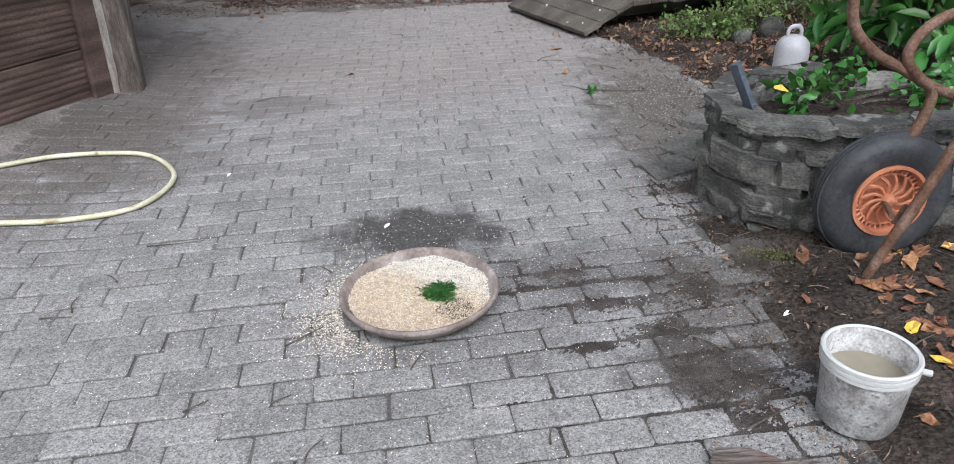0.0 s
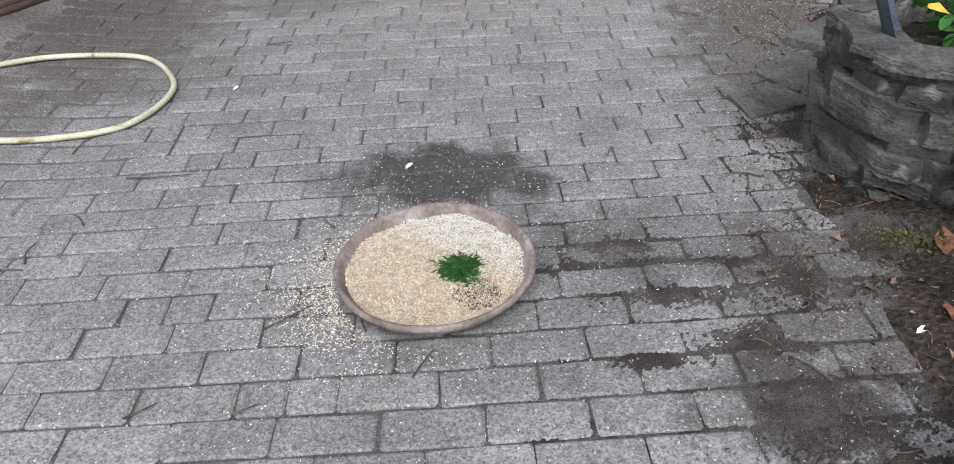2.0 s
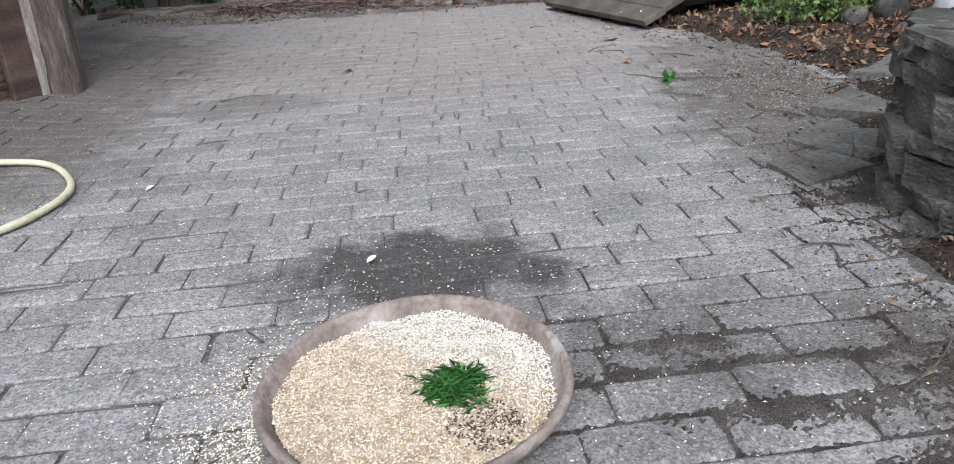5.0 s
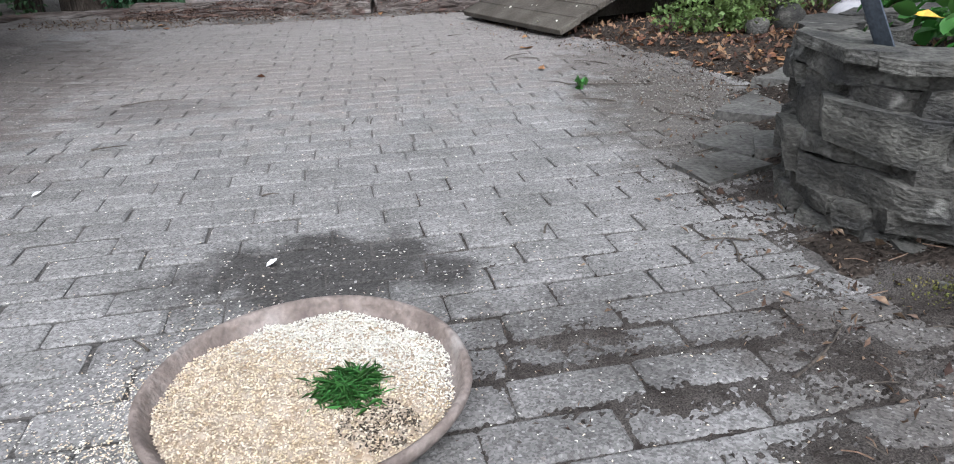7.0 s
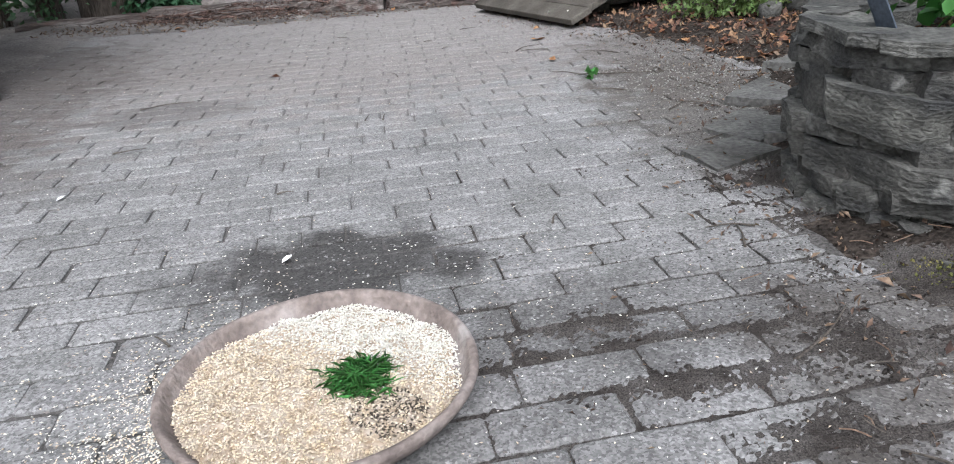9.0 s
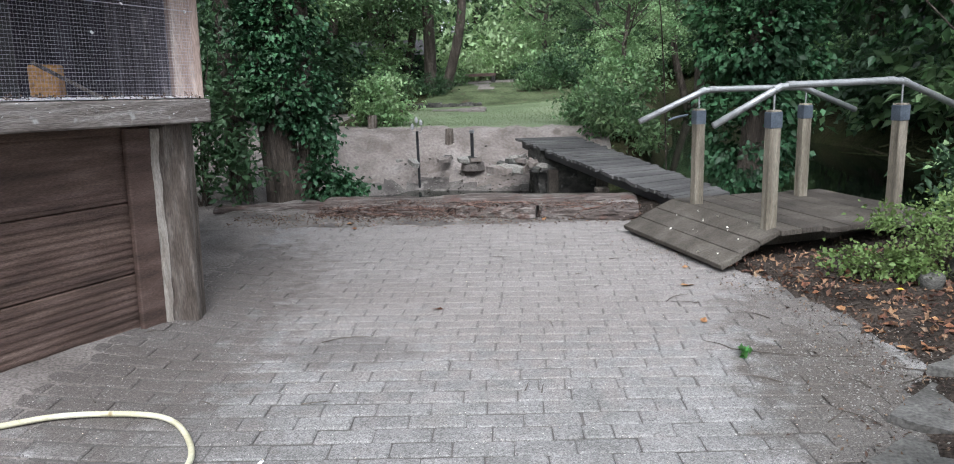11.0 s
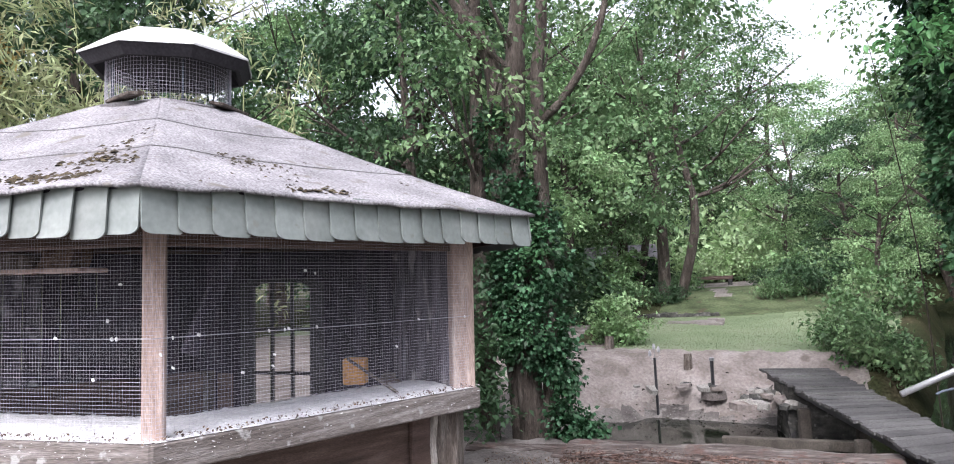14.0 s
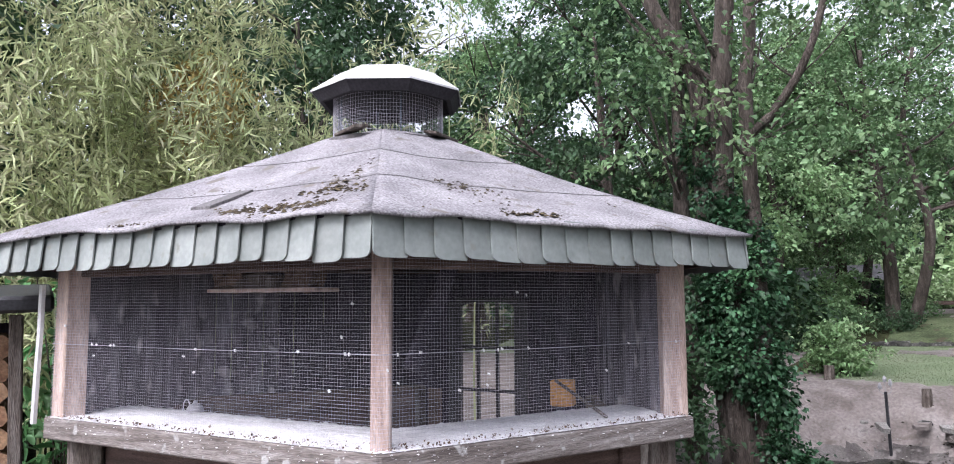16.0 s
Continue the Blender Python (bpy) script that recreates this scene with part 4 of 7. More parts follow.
    tufts = [(5, rng.uniform(0.6, 0.99), abs(rng.gauss(0.11, 0.03)), 0.014) for k in range(330)]
    tufts += [(5, rng.gauss(0.9, 0.05), rng.gauss(0.27, 0.05), 0.015) for k in range(80)]
    tufts += [(5, 0.84 + 0.15 * q + rng.gauss(0, 0.012), 0.26 + 0.36 * q + rng.gauss(0, 0.015), 0.012) for q in [rng.random() for k in range(60)]]
    tufts += [(5, rng.uniform(0.2, 0.7), 0.05 + abs(rng.gauss(0, 0.015)), 0.008) for k in range(90)]
    tufts += [(0, rng.gauss(0.33, 0.09), rng.gauss(0.36, 0.035), 0.014) for k in range(90)]
    tufts += [(0, rng.uniform(0.02, 0.95), rng.uniform(0.05, 0.5), 0.009) for k in range(150)]
    tufts += [(0, rng.uniform(0.3, 0.8), rng.gauss(0.1, 0.02), 0.011) for k in range(70)]
    tufts += [(i, rng.uniform(0.05, 0.95), rng.gauss(0.42, 0.01), 0.009) for i in (0, 5) for k in range(60)]
    v, f = [], []
    for i, u, t, r in tufts:
        p = roof_at(i, min(1, max(0, u)), min(0.95, max(0.015, t)))
        r *= rng.uniform(0.4, 1.5)
        q = len(v)
        v += [(p.x + r * math.cos(a) * rng.uniform(0.6, 1.5), p.y + r * math.sin(a) * rng.uniform(0.6, 1.5), p.z - 0.004) for a in (0, 1.26, 2.5, 3.77, 5.0)] + [(p.x, p.y, p.z + r * 0.4)]
        f += [(q + a, q + (a + 1) % 5, q + 5) for a in range(5)]
    q = [roof_at(5, u, t) + Vector((0, 0, 0.012)) for u, t in ((0.5, 0.2), (0.56, 0.2), (0.57, 0.38), (0.51, 0.38))]
    part("felt_patch", (q + [p - Vector((0, 0, 0.03)) for p in q], [(0, 1, 2, 3)] + [(k, 4 + k, 4 + (k + 1) % 4, (k + 1) % 4) for k in range(4)]), M_FELTSEAM, loft, "dark patch of newer felt")
    tagged(part("roof_moss", (v, f), M_ROOFMOSS, loft, "tufts of dry brown moss"), kind="stuff")
    # ridge cap over a mesh drum
    zc = 2.86
    cupola = part("cupola", lathe([(0.405, zc - 0.06), (0.43, zc - 0.06), (0.43, zc + 0.01), (0.405, zc + 0.01), (0.405, zc - 0.06)], 24), M_FELTSEAM, loft, m=Matrix.Translation(APEX))
    v, f = [], []
    for k in range(110):
        a = 2 * math.pi * k / 110
        x, y = 0.37 * math.cos(a), 0.37 * math.sin(a)
        q = len(v)
        v += [(x * 0.997, y * 0.997, zc), (x * 1.003, y * 1.003, zc), (x - y * 0.004, y + x * 0.004, zc), (x * 0.997, y * 0.997, zc + 0.34), (x * 1.003, y * 1.003, zc + 0.34), (x - y * 0.004, y + x * 0.004, zc + 0.34)]
        f += [(q, q + 1, q + 4, q + 3), (q + 1, q + 2, q + 5, q + 4), (q + 2, q, q + 3, q + 5)]
    hoops = [rings([(0.371 * math.cos(2 * math.pi * k / 36), 0.371 * math.sin(2 * math.pi * k / 36), zc + 0.024 * j) for k in range(37)], 0.0009, 4, False) for j in range(15)]
    part("mesh_drum", join((v, f), *hoops), M_WIRE, cupola, "round drum of wire mesh")
    for k in range(6):
        a = HEX[k] + 0.3
        part("strut", rings([(0.365 * math.cos(a), 0.365 * math.sin(a), zc - 0.05), (0.365 * math.cos(a), 0.365 * math.sin(a), zc + 0.36)], 0.005, 6), M_BLUEIRON, cupola)
    n = 8
    rr = [(0.53, zc + 0.335), (0.53, zc + 0.347), (0.34, zc + 0.48), (0.0, zc + 0.495)]
    v = [(r * math.cos(2 * math.pi * (k + 0.28) / n), r * math.sin(2 * math.pi * (k + 0.28) / n), z) for r, z in rr[:3] for k in range(n)] + [(0, 0, rr[3][1])]
    f = [(j * n + k, j * n + (k + 1) % n, (j + 1) * n + (k + 1) % n, (j + 1) * n + k) for j in range(2) for k in range(n)] + [(2 * n + k, 2 * n + (k + 1) % n, 3 * n) for k in range(n)]
    part("cap_roof", (v, f), M_CAP, cupola, "pale eight-sided metal cap")
    v = [(r * math.cos(2 * math.pi * (k + 0.28) / n), r * math.sin(2 * math.pi * (k + 0.28) / n), z) for r, z in ((0.522, zc + 0.337), (0.47, zc + 0.275), (0.44, zc + 0.275), (0.4, zc + 0.34)) for k in range(n)]
    part("cap_lining", (v, [(j * n + k, j * n + n + k, j * n + n + (k + 1) % n, j * n + (k + 1) % n) for j in range(3) for k in range(n)] + [tuple(range(3 * n, 4 * n))]), M_CAPIN, cupola, "dark inward-sloping skirt under the cap")
    for k in (0, 6, 7):
        a = 2 * math.pi * (k + 0.28) / n
        part("bracket", box(0.02, 0.02, 0.06, 0.003), M_CAP, cupola, m=pose(0.46 * math.cos(a), 0.46 * math.sin(a), zc + 0.29))
    part("landing_board", box(0.3, 0.1, 0.02, 0.004), M_POST, cupola, m=pose(0.05, -0.4, zc + 0.03, 10, 0, -20))
    part("landing_board", box(0.1, 0.3, 0.02, 0.004), M_POST, cupola, m=pose(0.42, 0.05, zc + 0.02, 0, 12, 10))
    return loft


_rib, _clip, _sh = {}, {}, {}


def RIB_DATA(n):
    if "r" not in _rib:
        me = bpy.data.meshes.new("rib")
        w = n / 2 - 0.06
        me.from_pydata([(-w, 0, 0), (w, 0, 0), (w, 0.0025, 0.006), (-w, 0.0025, 0.006), (w, 0.0025, 0.018), (-w, 0.0025, 0.018), (w, 0, 0.024), (-w, 0, 0.024)], [], [(0, 1, 2, 3), (3, 2, 4, 5), (5, 4, 6, 7)])
        me.materials.append(M_BROWNWOOD)
        _rib["r"] = me
    return _rib["r"]


def CLIP():
    if "c" not in _clip:
        b = box(0.016, 0.008, 0.012, 0.003)
        me = bpy.data.meshes.new("clip")
        b.to_mesh(me)
        b.free()
        me.materials.append(M_FEATHER)
        _clip["c"] = me
    return _clip["c"]


def SHINGLES(w, k, side):
    k = k + 3 * side
    if k not in _sh:
        me = bpy.data.meshes.new("shingle")
        v, f = shingle_mesh(w + 0.003 * (k % 3), 0.17 + 0.005 * (k % 3), side)
        me.from_pydata(v, [], f)
        me.materials.append(M_SHINGLE)
        _sh[k] = me
    return _sh[k]


DRINKER = (-3.9, 1.15)
WIN = (-0.14, 0.42, -0.42, 0.65)
build_loft()
box_block = part("wood_block", box(0.13, 0.1, 0.15, 0.008), M_BLOCK, m=pose(-2.2, 2.45, 1.17, -1.6, 1.5, 15))
tagged(box_block, "orange-brown wooden block on the loft's deck", "wooden block")


def build_drinker():
    x, y = DRINKER
    t = thing("drinker", pose(x, y, 1.185, -1.6, 1.5, 0), "small white plastic bird drinker with wire handle", "bird drinker")
    part("body", lathe([(0.0, 0.0), (0.045, 0.0), (0.05, 0.01), (0.05, 0.06), (0.04, 0.085), (0.015, 0.1), (0.0, 0.102)], 24), M_JUG, t, smooth=True)
    part("knob", lathe([(0.0, 0.098), (0.012, 0.1), (0.014, 0.112), (0.0, 0.12)], 12), M_JUG, t, smooth=True)
    part("handle", rings(curve_through([(-0.04, 0, 0.05), (-0.06, 0, 0.1), (-0.085, 0, 0.115), (-0.115, 0, 0.09), (-0.12, 0, 0.01)], 4), 0.004, 6), M_WIRE, t, "bent wire handle")


build_drinker()


# ---- stone planter ----
PLANTER = [(2.7, 0.14), (2.1, 0.12), (1.62, 0.17), (1.28, 0.2), (1.11, 0.34), (1.09, 0.56), (1.16, 0.74), (1.33, 0.87), (1.9, 0.93), (2.7, 0.86)]


def path_sampler(pts):
    line = curve_through([(x, y, 0) for x, y in pts], 12)
    s = [0.0]
    for a, b in zip(line, line[1:]):
        s.append(s[-1] + (b - a).length)

    def at(d):
        d = min(max(d, 0), s[-1] - 1e-4)
        i = max(k for k in range(len(s) - 1) if s[k] <= d)
        t = (d - s[i]) / (s[i + 1] - s[i])
        return line[i].lerp(line[i + 1], t), (line[i + 1] - line[i]).normalized()
    return at, s[-1]


def build_planter():
    rng = random.Random(11)
    at, total = path_sampler(PLANTER)
    wall = thing("stone_planter", pose(0, 0, 0), "raised bed walled with rough grey slate stones", "stone planter")
    # mortar core
    v, f = [], []
    n = 150
    for k in range(n):
        p, d = at(total * k / (n - 1))
        inn = Vector((-d.y, d.x, 0)) * -1
        top = 0.385 if k < n * 0.62 else 0.28
        for off, z in ((0.0, -0.1), (0.01, 0.06), (0.012, 0.13), (0.018, 0.2), (0.018, 0.27), (0.03, top), (0.13, top), (0.14, -0.1)):
            w = noise.noise_vector(Vector((p.x * 9, p.y * 9, z * 14))) * 0.022
            q = p + inn * off + w
            v.append((q.x, q.y, z + w.z))
    f = [(k * 8 + j, (k + 1) * 8 + j, (k + 1) * 8 + (j + 1) % 8, k * 8 + (j + 1) % 8) for k in range(n - 1) for j in range(8)]
    part("mortar_core", (v, f), M_MORTAR, wall)
    z = -0.03
    for course, h in enumerate((0.075, 0.05, 0.07, 0.045, 0.085, 0.055, 0.045, 0.03)):
        s = rng.uniform(-0.3, 0)
        while s < (total - 0.05 if course < 5 else total * 0.63):
            ln = rng.choice((0.07, 0.1, 0.13, 0.17, 0.22, 0.28, 0.36)) * rng.uniform(0.9, 1.1) if course != 7 else rng.uniform(0.14, 0.34)
            if rng.random() < 0.03:
                s += ln * 0.5
                continue
            p, d = at(s + ln / 2)
            inn = Vector((d.y, -d.x, 0))
            out = rng.uniform(0.0, 0.024) + (0.012 if course == 7 else 0) - 0.002 * course
            dep = 0.16 if course < 7 else 0.13
            c = p + inn * (dep / 2 - out)
            hh = h * rng.uniform(0.86, 1.12)
            b = box(ln + rng.uniform(-0.006, 0.012), dep, hh, 0, 1, 0, 0, 6)
            sd = Vector((rng.uniform(0, 90), rng.uniform(0, 90), 0))
            lean = rng.uniform(-0.1, 0.1)
            for q in b.verts:
                w = noise.noise_vector(q.co * 6 + sd) * 0.028 + noise.noise_vector(q.co * 22 + sd) * 0.007
                layer = math.floor(q.co.z * 55 + 2.2 * noise.noise(q.co * 6 + sd) + sd.x)
                step = 0.007 * math.sin(layer * 12.99 + sd.y) * (1 if q.co.y > 0 else -1)
                cut = (0.72 if abs(q.co.x) > ln * 0.45 and abs(q.co.y) > dep * 0.45 else 0.86) if abs(q.co.x) > ln * 0.3 and abs(q.co.y) > dep * 0.3 else 1
                q.co = Vector((q.co.x * cut + lean * (q.co.z - hh / 2), q.co.y + step, q.co.z)) + Vector((w.x * 0.8, w.y, w.z * 0.5))
            part("stone", b, M_STONE, wall, m=pose(c.x, c.y, z + 0.004, rng.uniform(-3, 3), rng.uniform(-3.5, 3.5), math.degrees(math.atan2(d.y, d.x))))
            s += ln
        z += h * 0.94
    soil = [(1.22, 0.3), (1.7, 0.24), (2.6, 0.22), (2.6, 0.8), (1.9, 0.84), (1.4, 0.79), (1.24, 0.68), (1.18, 0.5)]
    k = len(soil)
    v = [(x, y, 0.36 - 0.13 * max(0, y - 0.4)) for x, y in soil] + [(1.8, 0.6, 0.36)]
    part("bed_soil", (v, [(i, (i + 1) % k, k) for i in range(k)]), M_SOIL, wall)


build_planter()
for k, (x, y, w, d, r) in enumerate(((1.06, 0.88, 0.22, 0.17, 20), (1.24, 1.1, 0.26, 0.2, 35), (1.5, 1.42, 0.36, 0.26, 40), (1.86, 1.78, 0.42, 0.3, 42), (1.3, 0.98, 0.2, 0.16, 60))):
    b = box(w, d, 0.06, 0, 1, 0, 0, 2)
    for q in b.verts:
        w = noise.noise_vector(q.co * 6 + Vector((k * 9, 0, 0))) * 0.03
        q.co += Vector((w.x, w.y, w.z * 0.3))
    tagged(part("flagstone", b, M_FLAG, m=pose(x, y, on_ground(x, y) - 0.048, 0, 0, r)), "flat rough grey flagstone set in the soil", "flagstone", "flagstones by the planter")
b = box(0.42, 0.1, 0.07, 0, 1, 0, 0, 2)
for q in b.verts:
    q.co += noise.noise_vector(q.co * 7) * 0.02
tagged(part("edging_stone", b, M_STONE, m=pose(1.32, 0.12, -0.04, 0, 0, -6)), "low mossy edging stone at the planter's foot", "edging stone")
# moss cushions at the planter's foot
_r = np.random.default_rng(3)
_p = np.stack([_r.normal(1.2, 0.07, 1500), _r.normal(0.075, 0.03, 1500), _r.uniform(0.028, 0.04, 1500)], 1)
tagged(part("moss", leaves("moss", _p, 0.007, _r, 0.7, sag=-0.5), M_MOSS), "yellow-green moss on the planter's foot", "moss", kind="stuff")


def bush(name, blobs, n, size, mat, seed, label, stems=6, per=26, r=0.12, aspect=0.55, sag=0.2, category="bush", base=None, group="", shell=0.5, oval=False):
    rng = np.random.default_rng(seed)
    bx, by, bz = base or (blobs[0][0], blobs[0][1], on_ground(blobs[0][0], blobs[0][1]))
    t = thing(name, pose(bx, by, bz), label, category, group)
    loc = [(a - bx, b - by, c - bz, d, e, g) for a, b, c, d, e, g in blobs]
    p, out = clumps(rng, loc, n, per, r, shell)
    part("foliage", leaves("foliage", p, size, rng, aspect, out * 0.8, sag=sag, oval=oval), mat, t)
    for k in range(stems):
        q = loc[k % len(loc)]
        e = np.array(q[:3]) + rng.normal(size=3) * np.array(q[3:]) * 0.45
        mid = e * 0.5 + np.array((rng.normal() * 0.05, rng.normal() * 0.05, 0))
        part("stem", rings(curve_through([(rng.normal() * 0.03, rng.normal() * 0.03, -0.05), mid, e], 4), [0.012 - 0.001 * j for j in range(9)], 5), M_BARK, t)
    return t


bush("bed_plant", [(1.42, 0.5, 0.41, 0.1, 0.08, 0.04), (1.55, 0.62, 0.43, 0.1, 0.08, 0.06), (1.8, 0.45, 0.4, 0.08, 0.08, 0.03), (1.95, 0.6, 0.41, 0.08, 0.08, 0.04)], 330, 0.04, M_LEAF_RHODO, 21, "low bright green plant in the stone bed", 6, 14, 0.05, 0.75, base=(1.5, 0.6, 0.36), category="plant", oval=True)
# leaning angle iron
_a = (join(moved(slab(0.045, 0.004, 0.62, 0.001), pose(0, 0, 0)), moved(slab(0.004, 0.04, 0.62, 0.001), pose(-0.0205, -0.02, 0))))
tagged(part("angle_iron", _a, M_BLUEIRON, m=pose(1.36, 0.4, -0.02, -16, -19, 20)), "blue-grey angle iron stake leaning in the bed", "metal stake")


# ---- sack barrow ----
def build_barrow():
    t = thing("barrow", pose(1.452, 0.06, 0.02), "old barrow with orange wheel and rusty tube frame", "wheelbarrow")
    turn = Matrix.Translation((0, 0, 0.2)) @ pose(0, 0, 0, 89, 0, -1)
    prof = [(0.104, -0.034), (0.122, -0.046), (0.17, -0.05), (0.192, -0.04), (0.203, -0.02), (0.206, 0), (0.203, 0.02), (0.192, 0.04), (0.17, 0.05), (0.122, 0.046), (0.104, 0.034), (0.104, -0.034)]
    tyre = part("tyre", lathe(prof, 56), M_TYRE, t, "black rubber tyre", turn, True)
    for z in (-0.014, 0.0, 0.014):
        part("tread_rib", lathe([(0.2035, z - 0.004), (0.2085, z - 0.003), (0.2085, z + 0.003), (0.2035, z + 0.004)], 56), M_TYRE, tyre)
    rim = part("rim", lathe([(0.134, 0.04), (0.134, 0.05), (0.122, 0.05), (0.116, 0.035), (0.112, 0.0), (0.134, 0.0)], 56), M_ORANGE, t, "orange plastic wheel rim", turn @ Matrix.Diagonal((0.86, 0.86, 1, 1)))
    part("disc", lathe([(0.0, 0.005), (0.115, 0.005), (0.115, -0.01), (0.0, -0.01)], 40), M_ORANGE, rim)
    part("hub", lathe([(0.0, 0.06), (0.016, 0.06), (0.022, 0.052), (0.026, 0.02), (0.03, 0.0)], 20), M_ORANGE, rim, smooth=True)
    for k in range(12):
        a = 2 * math.pi * k / 12
        path = [(0.024 * math.cos(a), 0.024 * math.sin(a), 0.03), (0.06 * math.cos(a + 0.12), 0.06 * math.sin(a + 0.12), 0.03), (0.095 * math.cos(a + 0.42), 0.095 * math.sin(a + 0.42), 0.028)]
        part("spoke", rings(curve_through(path, 4), 0.006, 6), M_ORANGE, rim)
    part("inner_ring", rings([(0.097 * math.cos(2 * math.pi * k / 40), 0.097 * math.sin(2 * math.pi * k / 40), 0.026) for k in range(41)], 0.005, 6, False), M_ORANGE, rim)
    for k in range(36):
        a = 2 * math.pi * k / 36
        part("web", rings([(0.098 * math.cos(a), 0.098 * math.sin(a), 0.026), (0.117 * math.cos(a), 0.117 * math.sin(a), 0.03)], 0.0035, 4), M_ORANGE, rim)

    def tube(name, pts, r=0.0155, n=6):
        return part(name, rings(curve_through([(x - 1.5, y - 0.06, z) for x, y, z in pts], n), r, 10), M_RUST, t, smooth=True)
    tube("leg", [(1.39, -0.11, 0.0), (1.44, -0.11, 0.13), (1.49, -0.11, 0.24), (1.57, -0.1, 0.42), (1.72, -0.06, 0.72), (1.9, 0.0, 1.05)])
    part("axle_plate", box(0.05, 0.008, 0.07, 0.003), M_RUST, t, m=pose(-0.015, -0.13, 0.16, 0, 20, -22))
    part("axle", rings([(0.02, 0.06, 0.2), (-0.045, -0.135, 0.195)], 0.008, 8), M_RUST, t)
    tube("handle", [(1.3, 0.06, 0.86), (1.29, 0.06, 0.8), (1.31, 0.06, 0.72), (1.38, 0.06, 0.65), (1.47, 0.06, 0.6), (1.6, 0.06, 0.53), (1.8, 0.08, 0.45)])
    tube("handle", [(1.75, 0.12, 0.76), (1.58, 0.08, 0.735), (1.5, 0.06, 0.69), (1.475, 0.05, 0.63), (1.52, 0.05, 0.575), (1.58, 0.06, 0.52), (1.57, 0.06, 0.44), (1.53, 0.05, 0.37)])


build_barrow()


# ---- bucket, dish, hose, jug ----
def build_bucket():
    t = thing("bucket", pose(1.017, -0.655, 0.012) @ Matrix.Scale(0.92, 4), "white plastic bucket, dirty, half full of murky water", "bucket")
    prof = [(0.0, 0.0), (0.09, 0.0), (0.094, 0.004), (0.106, 0.178), (0.106, 0.2), (0.102, 0.2), (0.092, 0.012), (0.0, 0.012)]
    part("body", lathe(prof, 48), M_BUCKET, t, smooth=True)
    part("rim", lathe([(0.104, 0.168), (0.112, 0.168), (0.112, 0.176), (0.108, 0.178), (0.113, 0.181), (0.113, 0.19), (0.109, 0.192), (0.113, 0.194), (0.113, 0.202), (0.108, 0.205), (0.101, 0.202)], 48), M_RIM, t, "ribbed white rim")
    part("water", lathe([(0.0, 0.13), (0.0998, 0.13)], 40), M_MURK, t, "murky water")
    part("handle_stub", rings([(0.1, -0.055, 0.172), (0.118, -0.065, 0.172)], 0.008, 8), M_RIM, t)
    part("wire_handle", rings(curve_through([(0.118, -0.065, 0.172), (0.123, 0.0, 0.15), (0.1, 0.085, 0.14), (0.04, 0.12, 0.15), (-0.06, 0.105, 0.172)], 6), 0.002, 6), M_STEEL, t)


build_bucket()


def seeds(name, pts, ln, rng, flat=0.35):
    """Single grains: eight-sided, long in one direction."""
    n = len(pts)
    a = rng.normal(size=(n, 3)) * np.array((1, 1, flat))
    a = unit(a)
    b = unit(np.cross(a, rng.normal(size=(n, 3))))
    c = np.cross(a, b)
    L = ln * rng.uniform(0.7, 1.25, size=(n, 1))
    v = np.stack([pts + a * L / 2, pts - a * L / 2, pts + b * L * 0.22, pts - b * L * 0.22, pts + c * L * 0.2, pts - c * L * 0.2], 1).reshape(-1, 3)
    t = np.array([(0, 2, 4), (0, 4, 3), (0, 3, 5), (0, 5, 2), (1, 4, 2), (1, 3, 4), (1, 5, 3), (1, 2, 5)])
    f = (np.arange(n)[:, None, None] * 6 + t[None]).reshape(-1, 3)
    return fast_mesh(name, v, f)


def grain_z(x, y):
    r = np.hypot(x, y)
    return 0.041 + 0.01 * (1 - (r / 0.2) ** 2) + 0.007 * wob(x, y, 24) + 0.004 * wob(x, y, 60, 2)


